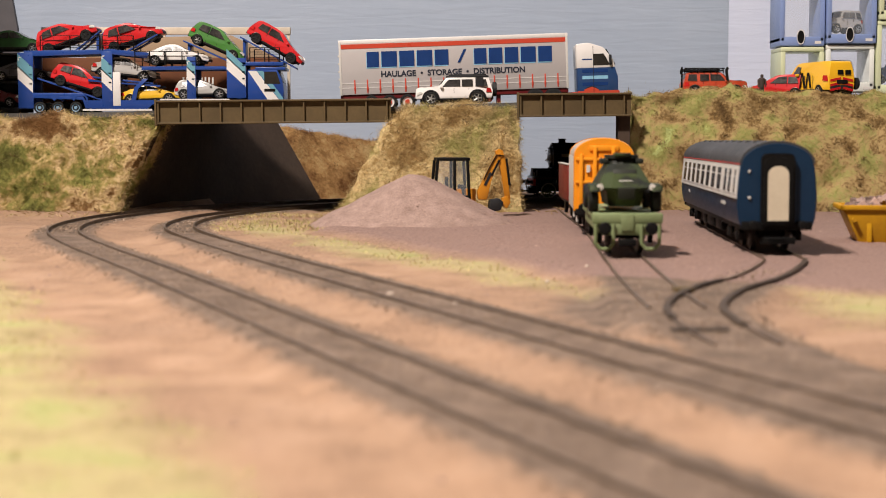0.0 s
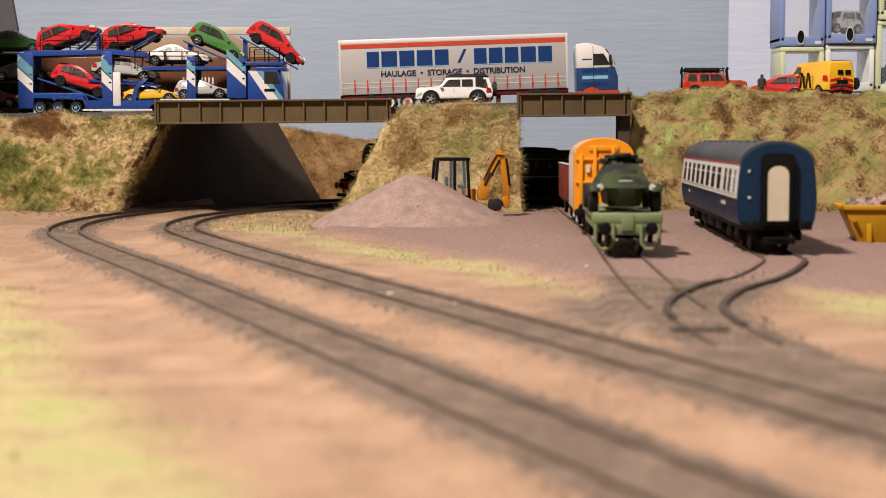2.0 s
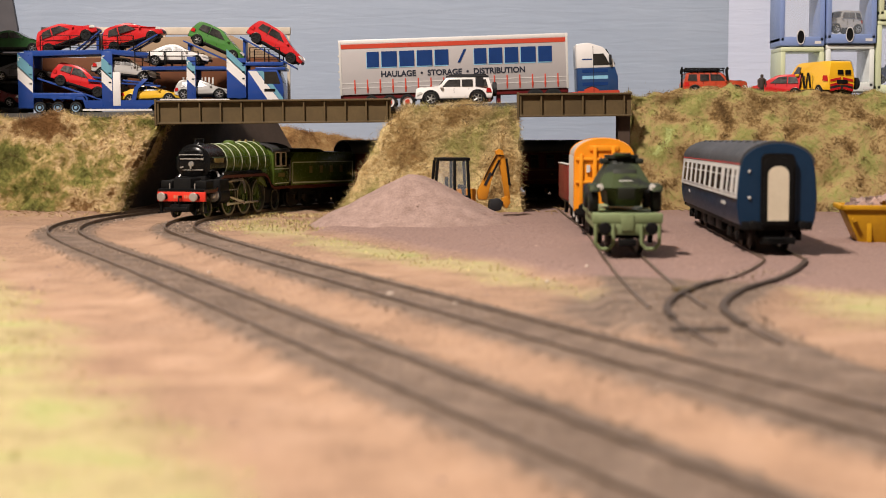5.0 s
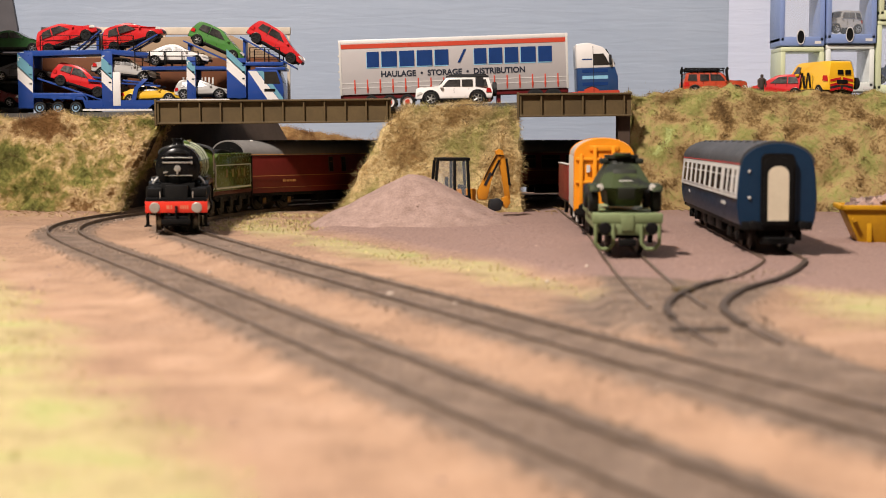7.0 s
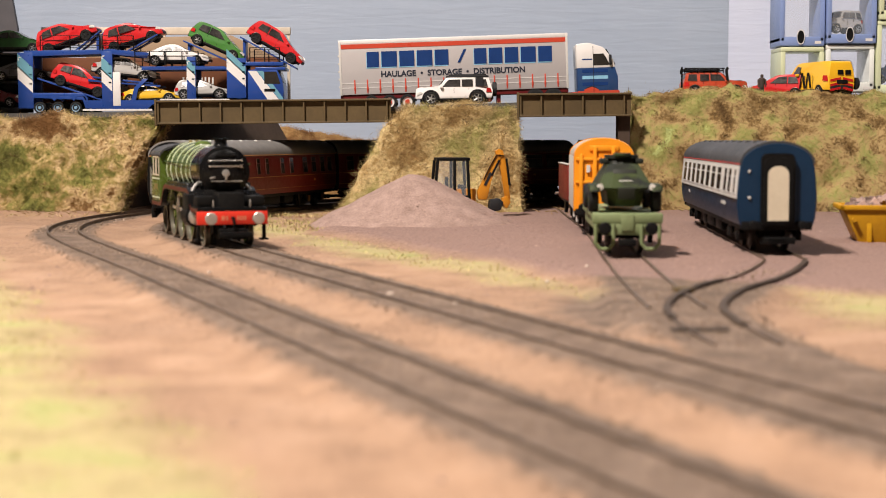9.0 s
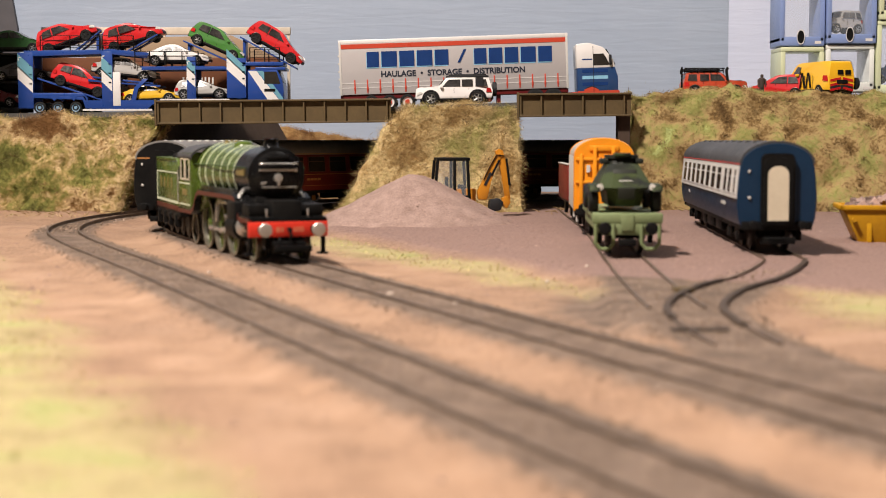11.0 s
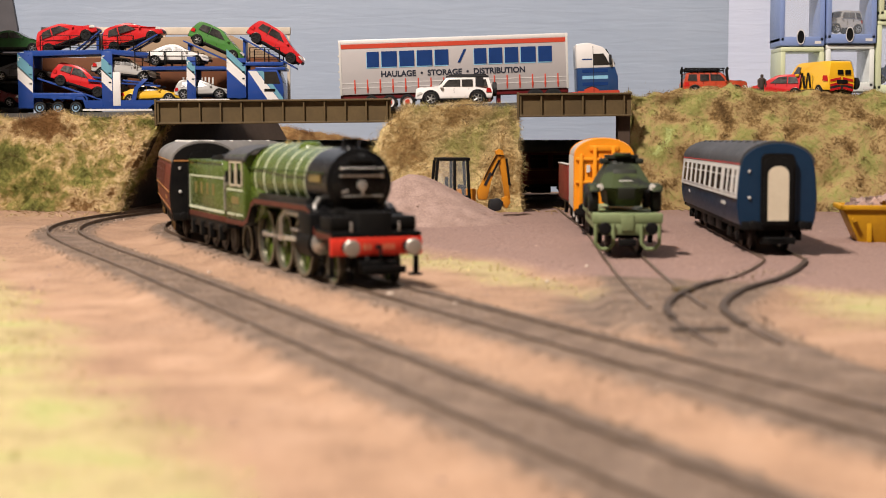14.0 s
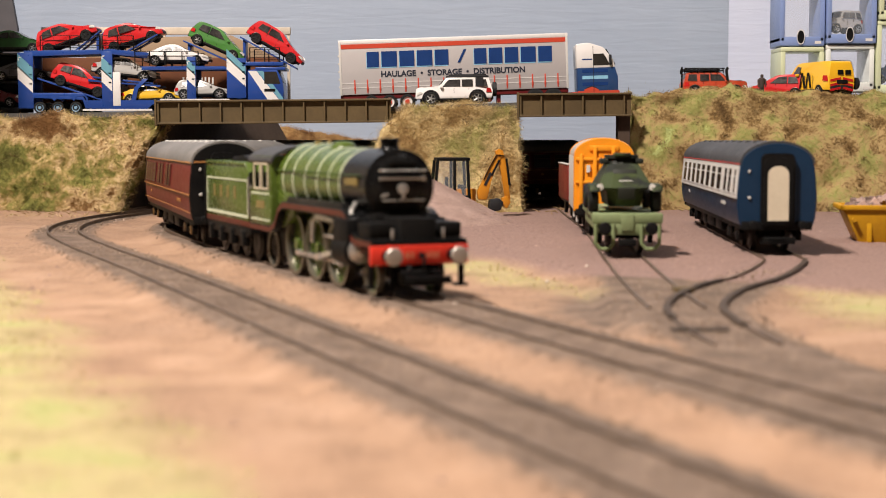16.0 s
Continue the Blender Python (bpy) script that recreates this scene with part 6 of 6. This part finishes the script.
def backhoe(m):
    ob = thing("backhoe_loader", m, "yellow-orange backhoe loader with black cab behind the heap", "digger")
    yel = paint("digger_orange", (0.52, 0.20, 0.012))
    part("body", B().slab([(-30, 9), (-30, 18), (-12, 20), (-10, 22), (6, 22), (8, 8)], 9, 0.6), yel, ob)
    cab = part("cab_frame", B().box(-12.5, 12.5, -10, 10, 43, 45.5, 0.7), BLACK, ob)
    for x, t in ((-12, -2.5), (0.8, 0), (10.5, 1.5)):
        for s in (-1, 1):
            part("pillar", B().tube([(x + t, s * 9.6, 14), (x, s * 9.4, 43.5)], 1.2, 8), BLACK, cab)
    part("cab_base", B().box(-12, 11, -9.8, 9.8, 12, 17, 0.6), BLACK, cab)
    for s in (-1, 1):
        g = part("window", B().box(-12, 10, min(s * 9.3, s * 9.6), max(s * 9.3, s * 9.6), 17, 43), GLASS, cab, smooth=0)
        g.visible_shadow = False
    part("seat", B().box(-4, 3, -4, 4, 14, 22, 1.0).box(-5, -3, -4, 4, 20, 31, 1.0), BLACK, cab)
    part("console", B().box(5, 9, -5, 5, 14, 25, 1.0), DARKTRIM, cab)
    # loader in front, boom behind
    part("loader_arm", B().slab([(-38, 14), (-36, 20), (-12, 24), (-12, 20), (-32, 14)], 1.2, 0.2), yel, ob, m=P(0, -9, 0))
    part("loader_arm", B().slab([(-38, 14), (-36, 20), (-12, 24), (-12, 20), (-32, 14)], 1.2, 0.2), yel, ob, m=P(0, 9, 0))
    part("shovel", B().slab([(-48, 8), (-40, 20), (-38, 20), (-38, 6)], 13, 0.5), yel, ob)
    part("boom", B().slab([(20, 9), (19, 15), (27, 30), (33, 42), (37, 45), (38, 41), (34, 34), (29, 22), (27, 9)], 2.4, 0.5), yel, ob, m=P(0, 0, 4.5))
    arm = part("dipper", B().slab([(33, 46), (36, 47.5), (39, 46), (42, 36), (43, 22), (45, 9), (41, 7), (39, 20), (37, 34), (34, 40)], 1.9, 0.4), yel, ob, m=P(0, 0, 4.5))
    part("ram", B().tube([(41.5, -2.4, 40), (44, -2.4, 20)], 0.9, 8).tube([(30, -2.6, 27), (36, -2.6, 39)], 0.8, 8), BLACK, arm)
    part("hose", B().tube([(24, -2.8, 24), (28, -3.2, 33), (34, -3.0, 43), (40, -2.6, 42)], 0.45, 6), BLACK, arm)
    part("bucket", B().slab([(28, 1), (29, 9), (36, 10), (39, 7), (37, 1), (32, 0)], 4.2, 0.6), DARKTRIM, arm)
    part("bucket_link", B().slab([(38, 10), (42, 12), (45, 7), (42, 2), (39, 4)], 2.4, 0.3), yel, arm)
    part("kingpost", B().box(10, 18, -3.4, 3.4, 10, 22, 0.8).box(12, 18, -9, 9, 6, 12, 0.6), yel, ob)
    part("marking_bar", B().loft([[(24, y, 20), (26, y, 19.4), (30.5, y, 29), (28.6, y, 30)] for y in (-2.75, -2.3)]), DARKTRIM, ob, m=P(0, 0, 4.5))
    for x, r in ((-26, 6.5), (2, 9)):
        for s in (-1, 1):
            w = part("wheel", B().lathe((x, s * 9, r), (0, s, 0), [(0, r * 0.5), (0, r * 0.9), (0.8, r), (4.4, r), (5.2, r * 0.9), (5.0, r * 0.5), (4.2, 0.1)], 24), RUBBER, ob)
    return ob


backhoe(P(6, 1000, 2.5, 8) @ Matrix.Scale(0.9, 4))


def army_wagon(m):
    ob = thing("flat_wagon", m, "light green flat wagon on the siding", "railway wagon")
    lg = M("wagon_green", (0.215, 0.265, 0.135), (0.15, 0.19, 0.085), 0.55, size=8)
    part("deck", B().box(-110, 0, -15.5, 15.5, 17, 20, 0.5), lg, ob)
    part("solebar", B().box(-110, 0, -14, -12, 11, 17, 0.3).box(-110, 0, 12, 14, 11, 17, 0.3), lg, ob)
    hs = part("headstock", B().box(-1, 1.6, -16.8, 16.8, 15.2, 20.4, 1.0).box(-1, 1.2, -12, 12, 10, 16, 0.6), lg, ob)
    part("centre_plate", B().box(1.4, 2.2, -3, 3, 12, 20, 0.3), lg, hs)
    buffers(ob, 0.8, 1, 13.4, 10.8, BLACK)
    for s in (-1, 1):
        part("step_loop", B().tube([(2, s * 10.8 - 4.2, 15), (2, s * 10.8 - 4.2, 6), (2, s * 10.8 - 2, 3.4), (2, s * 10.8 + 2, 3.4), (2, s * 10.8 + 4.2, 6), (2, s * 10.8 + 4.2, 15)], 0.9, 8), lg, ob)
        for x in (-18, -88):
            part("axle_guard", B().slab([(x - 7, 16), (x - 3, 5), (x + 3, 5), (x + 7, 16)], 1.0, 0.3), BLACK, ob, m=P(0, s * 12.5, 0))
            part("wheel", WHEEL7, None, ob, m=P(x, s * 8.6, 6.9, 0 if s < 0 else 180))
    part("underframe", B().box(-106, -3, -9, 9, 8, 14, 0.5).box(-3, 5, -4, 4, 5, 8, 0.4), BLACK, ob)
    return ob


army_wagon(P(82, 652, RAIL, -92.5) @ Matrix.Scale(0.94, 4))


def scout_car(m):
    ob = thing("armoured_car", m, "camouflaged green armoured car on the flat wagon", "armoured car")
    camo = M("camouflage", (0.036, 0.050, 0.016), (0.014, 0.016, 0.011), 0.6, size=5.5, fine=0.05)
    camo.node_tree.nodes["Color Ramp"].color_ramp.elements[0].position = 0.47
    camo.node_tree.nodes["Color Ramp"].color_ramp.elements[1].position = 0.53
    dark = M("army_black", (0.018, 0.020, 0.014), None, 0.6)
    hull = B()
    rings = []
    for z, xf, xr, w in ((3, -4, -66, 8), (11.5, 2, -68, 9.4), (13, 2.8, -68, 13.6), (15.2, -1, -66, 12.6), (24, -13, -58, 8.4), (25, -15, -56, 7.4)):
        c = w * 0.55
        rings.append([(xf, -c, z), (xf, c, z), (xf - 5, w, z), (xr + 5, w, z), (xr, c, z), (xr, -c, z), (xr + 5, -w, z), (xf - 5, -w, z)])
    part("hull", hull.loft(rings), camo, ob, smooth=20)
    part("turret", B().lathe((-32, 0, 24), (0, 0, 1), [(0, 9), (1, 9), (5, 7), (6, 6.2), (6.1, 0.1)], 10), dark, ob, smooth=20)
    part("turret_ring", B().lathe((-32, 0, 28), (0, 0, 1), [(0, 9.2), (1.8, 9.0), (1.9, 6)], 10).box(-40, -24, -11, -7, 25, 28, 0.8).box(-40, -24, 7, 11, 25, 28, 0.8), dark, ob, smooth=20)
    part("hatch", B().box(-30, -22, -4.4, 4.4, 29, 31, 0.6), camo, ob)
    part("glacis_plate", B().slab([(3.4, 7), (3.9, 13), (2.6, 13.4), (2.2, 7)], 4.2, 0.3), dark, ob)
    part("plate_bar", B().box(-3.4, -2.6, -3.6, 3.6, 15.2, 16.8, 0.2), PALEGREY, ob, "white plate")
    part("vision_hatch", B().slab([(-6.5, 17.5), (-9, 22.6), (-10, 22.6), (-7.5, 17.5)], 6.0, 0.3), dark, ob)
    for s in (-1, 1):
        part("headlamp", B().lathe((1.0, s * 13, 13.4), (1, 0, -0.1), [(-3, 1.0), (-1, 1.6), (0.6, 1.7), (0.8, 0.1)], 16), LAMP, ob)
        part("wing", B().slab([(3, 11), (1, 14.5), (-20, 15), (-22, 12)], 2.6, 0.4), camo, ob, m=P(0, s * 15.5, 0))
        for x in (-10, -54):
            w = part("wheel", B().lathe((x, s * 13.2, 6.6), (0, s, 0), [(0, 3), (0, 6), (0.8, 6.8), (4.2, 6.8), (5, 6), (4.8, 3.4), (4.0, 3), (4.0, 0.1)], 24), RUBBER, ob)
            part("hub", B().lathe((x, s * 17.2, 6.6), (0, s, 0), [(0, 3.2), (0.6, 2.6), (1.2, 1.0), (1.3, 0.1)], 14), camo, w)
    return ob


scout_car(P(82.3, 660, RAIL + 18.9, -92.5) @ Matrix.Diagonal((0.92, 0.9, 0.86, 1)))


def box_van(m):
    ob = thing("box_van", m, "grey sliding-door railway van with orange ends", "railway wagon")
    grey = M("van_grey", (0.42, 0.39, 0.36), (0.37, 0.34, 0.31), 0.5, size=12)
    L, W = 84.0, 16.2
    arc = [(W * math.cos(a), 42 + 9.5 * math.sin(a)) for a in [k * math.pi / 18 for k in range(19)]]
    sect = [(-W, 12), (W, 12)] + arc
    part("body", B().loft([[(x, y, z) for y, z in sect] for x in (-0.6, -L + 0.6)]), grey, ob)
    for x, way in ((0, 1), (-L, -1)):
        end = part("end", B().loft([[(x, y, z) for y, z in sect], [(x - way * 4, y * 1.015, 12 + (z - 12) * 1.012) for y, z in sect]]), ORANGE, ob, "orange van end")
        for y in (-12.5, -5, 5, 12.5):
            part("end_post", B().box(min(x, x + way * 1.6), max(x, x + way * 1.6), y - 1.0, y + 1.0, 13, 43 + (4 if abs(y) < 9 else 0), 0.3), ORANGE, end)
        part("end_rail", B().box(min(x, x + way * 1.2), max(x, x + way * 1.2), -15.4, 15.4, 39.4, 41, 0.3).box(min(x, x + way * 1.2), max(x, x + way * 1.2), -15.4, 15.4, 27, 28.4, 0.3).box(min(x, x + way * 1.0), max(x, x + way * 1.0), -8, 8, 44.6, 47.6, 0.4), ORANGE, end)
        part("headstock", B().box(min(x, x + way), max(x, x + way), -15.5, 15.5, 9.5, 13, 0.3), BLACK, ob)
        part("label_bar", B().box(min(x, x + way * 1.5), max(x, x + way * 1.5), -9.6, -7.6, 33, 37), PALEGREY, end)
        buffers(ob, x, way, 13.4, 11.2, BLACK)
    for s in (-1, 1):
        for x in (-12, -32, -52, -72):
            part("side_rib", B().box(x - 0.7, x + 0.7, min(s * W, s * (W + 0.7)), max(s * W, s * (W + 0.7)), 13, 42, 0.2), grey, ob)
        part("solebar", B().box(-L, 0, min(s * 11, s * 14), max(s * 11, s * 14), 8.5, 12.5, 0.3), BLACK, ob)
        for x in (-16, -68):
            part("axle_guard", B().slab([(x - 7, 12), (x - 3, 4), (x + 3, 4), (x + 7, 12)], 1.0, 0.3), BLACK, ob, m=P(0, s * 12.5, 0))
            part("axle_box", B().box(x - 2, x + 2, s * 13.6 - 1, s * 13.6 + 1, 5, 9, 0.4), PALEGREY, ob)
            part("wheel", WHEEL7, None, ob, m=P(x, s * 8.6, 6.9, 0 if s < 0 else 180))
    return ob


box_van(P(88, 803, RAIL + 0.8, -93.2))


def red_wagon(m):
    ob = thing("open_wagon", m, "dark red open wagon behind the van", "railway wagon")
    red = M("wagon_red", (0.17, 0.022, 0.016), None, 0.5, size=10)
    part("side", B().box(-72, 0, -16.5, -15, 14, 36, 0.2), red, ob)
    part("side", B().box(-72, 0, 15, 16.5, 14, 36, 0.2), red, ob)
    part("end", B().box(-1.5, 0, -15, 15, 14, 36, 0.2), red, ob)
    part("end", B().box(-72, -70.5, -15, 15, 14, 36, 0.2), red, ob)
    part("capping", B().box(-72.4, 0.4, -17, -14.6, 36, 36.8, 0.2).box(-72.4, 0.4, 14.6, 17, 36, 36.8, 0.2), PALEGREY, ob)
    part("deck", B().box(-72, 0, -15, 15, 12, 14.5, 0.3), BLACK, ob)
    part("underframe", B().box(-70, -2, -12, 12, 8, 12, 0.4), BLACK, ob)
    for s in (-1, 1):
        for x in (-14, -58):
            part("axle_guard", B().slab([(x - 6, 12), (x - 3, 4), (x + 3, 4), (x + 6, 12)], 1.0, 0.3), BLACK, ob, m=P(0, s * 12.5, 0))
            part("wheel", WHEEL7, None, ob, m=P(x, s * 8.6, 6.9, 0 if s < 0 else 180))
    return ob


red_wagon(P(93.5, 905, RAIL, -90))


def skip(m):
    ob = thing("rubble_skip", m, "yellow steel skip heaped with grey rubble", "skip")
    yel = M("skip_yellow", (0.56, 0.29, 0.008), (0.40, 0.20, 0.01), 0.5, size=9)
    part("body", B().slab([(1, 18), (9, 0), (43, 0), (51, 18)], lambda x, z: 13 + z * 0.12, 0.4), yel, ob)
    part("rim", B().box(-1, 53, -16.4, -14.4, 17, 19.6, 0.5).box(-1, 53, 14.4, 16.4, 17, 19.6, 0.5).box(-1, 1.5, -16.4, 16.4, 17, 19.6, 0.5).box(50.5, 53, -16.4, 16.4, 17, 19.6, 0.5), yel, ob)
    for s in (-1, 1):
        for x in (14, 26, 38):
            part("rib", B().slab([(x - 1.2, 0.4), (x - 1.2, 18), (x + 1.2, 18), (x + 1.2, 0.4)], lambda xx, z: 1.2, 0.2), yel, ob, m=P(0, s * 14.2, 0, 0, -s * -6.5))
        part("lug", B().cyl((6, s * 15, 12), (6, s * 18, 12), 1.2, n=10), yel, ob)
    heap = B()
    rnd = random.Random(3)
    for k in range(70):
        x, y = rnd.uniform(5, 47), rnd.uniform(-12, 12)
        z = 18 + 5.5 * (1 - abs(x - 28) / 26) * (1 - abs(y) / 18)
        r = rnd.uniform(1.4, 3.4)
        heap.box(-r, r, -r * 0.7, r * 0.7, -r * 0.5, r * 0.5, 0.3, Matrix.Translation((x, y, z)) @ Euler((rnd.random() * 3, rnd.random() * 3, rnd.random() * 3)).to_matrix().to_4x4())
    part("rubble", heap, M("rubble", (0.36, 0.24, 0.20), (0.14, 0.11, 0.10), 0.9, size=6, bump=0.3, island=0.5), ob, "grey and pink rubble", smooth=0)
    return ob


skip(P(207.6, 770, 2.5, -8))


def stone(m, r, c, label):
    b = B().lathe((0, 0, 0), (0, 0, 1), [(-0.3 * r, 0.7 * r), (0.1 * r, r), (0.6 * r, 0.8 * r), (0.9 * r, 0.3 * r), (0.95 * r, 0.05)], 9)
    ob = new("stone", b.mesh("stone", M("stone_" + label.split()[0], c, None, 0.9, size=2, bump=0.2), 20))
    ob.matrix_basis = m
    tagged(ob, label, "stone")


stone(P(-70, 436, 0.6), 1.3, (0.75, 0.68, 0.6), "white chip of stone beside the track")
stone(P(-82, 464, 0.6), 1.5, (0.10, 0.06, 0.04), "brown chip of stone beside the track")
stone(P(97, 442, 0.8), 1.8, (0.12, 0.08, 0.06), "dark chip of stone beside the siding")
stone(P(-24, 507, 0.8), 1.2, (0.6, 0.52, 0.45), "pale chip of stone between the tracks")


for x, y, r in ((-31, 520, 1.0), (-18, 498, 1.3), (4, 470, 0.9), (-96, 600, 0.9), (-55, 415, 0.9), (40, 560, 1.0), (60, 610, 0.9)):
    stone(P(x, y, 1.2 if near_track(x, y) > 24 else 2.8), r, (0.52, 0.43, 0.36), "pale chip of stone between the tracks")


def twigs():
    rnd = random.Random(12)
    b = B()
    for _ in range(70):
        x = rnd.choice((rnd.uniform(-330, -215), rnd.uniform(60, 130), rnd.uniform(170, 300)))
        y = rnd.uniform(1000, 1060) if x < 0 else rnd.uniform(1010, 1085)
        a, l = rnd.uniform(0, math.tau), rnd.uniform(3, 10)
        b.cyl((x, y, 4), (x + l * math.cos(a), y + l * 0.5 * math.sin(a), 4.5 + rnd.uniform(0, 2)), 0.35, 0.2, 5)
    ob = new("dry_twigs", b.mesh("dry_twigs", M("twig", (0.16, 0.10, 0.05), (0.3, 0.2, 0.1), 0.9, size=8)))
    tagged(ob, "small dry twigs lying at the foot of the banks", "twigs", kind="stuff")


twigs()


# ---- movement ----
RUN = [(0, 1635.5), (1, 1727.5), (2.0, 1819.0), (2.5, 1862.5), (3, 1905.5), (3.5, 1949.5), (4.2, 2011.0), (6.3, 2176.0), (6.6, 2197.0), (7, 2223.5), (7.5, 2255.0), (8, 2286.0), (8.5, 2316.0), (9, 2344.0), (11.5, 2463.0), (12, 2482.5), (12.5, 2500.0), (13, 2517.0), (13.5, 2533.0), (14, 2547.0), (14.5, 2560.0), (15, 2571.5), (15.5, 2581.5), (16, 2588.0)]


def run(t):
    """Distance in mm of the engine's front along the line."""
    i = max(k for k in range(len(RUN) - 1) if RUN[k][0] <= t + 1e-9)
    slope = lambda a, b: (RUN[b][1] - RUN[a][1]) / (RUN[b][0] - RUN[a][0])
    n = len(RUN) - 1
    m0 = slope(max(i - 1, 0), min(i + 1, n))
    m1 = slope(i, min(i + 2, n))
    h = RUN[i + 1][0] - RUN[i][0]
    u = (t - RUN[i][0]) / h
    return (2 * u ** 3 - 3 * u * u + 1) * RUN[i][1] + (u ** 3 - 2 * u * u + u) * h * m0 + (-2 * u ** 3 + 3 * u * u) * RUN[i + 1][1] + (u ** 3 - u * u) * h * m1


def vehicle_pose(front, a, b):
    """A vehicle whose front is at that distance, carried on pivots a and b mm behind it."""
    p, q = curve_at(front - a, R1)[0], curve_at(front - b, R1)[0]
    w = (p - q).normalized()
    o = p + w * a
    return P(o.x, o.y, RAIL, math.degrees(math.atan2(w.y, w.x)))


def motions():
    times = [k * 0.2 for k in range(81)]
    fine = [k / 15 for k in range(241)]
    stock = [(ENGINE, 0, 50, 139), (TENDER, 160, 16, 76)] + [(c, 256 + i * 252, 36, 204) for i, c in enumerate(TRAIN)]
    for ob, back, a, b in stock:
        walk(ob, [(t, vehicle_pose(run(t) - back, a, b)) for t in times])
    for ob, kind, q in MOVERS:
        rows = []
        for t in fine:
            d = run(t)
            if kind == "wheel":
                x, side, r, half = q
                a = math.degrees(d / r)
                rows.append((t, P(x, side * half, r, 0, 0, a) if side < 0 else P(x, side * half, r) @ pose(0, 0, 0, 0, 0, 180) @ pose(0, 0, 0, 0, -a, 0)))
            else:
                s, r, crank, y = q
                a = d / r + (0 if s < 0 else math.pi / 2)
                cx, cz = crank * math.cos(a), -crank * math.sin(a)
                if kind == "rod":
                    rows.append((t, P(cx, y, r + cz)))
                else:
                    end = -80 + cx + math.sqrt(36 ** 2 - (r + cz - 14) ** 2)
                    if kind == "con":
                        rows.append((t, P(end, y, 14, 0, 0, math.degrees(math.asin((r + cz - 14) / 36)))))
                    else:
                        rows.append((t, P(end, y, 14)))
        walk(ob, rows)


motions()
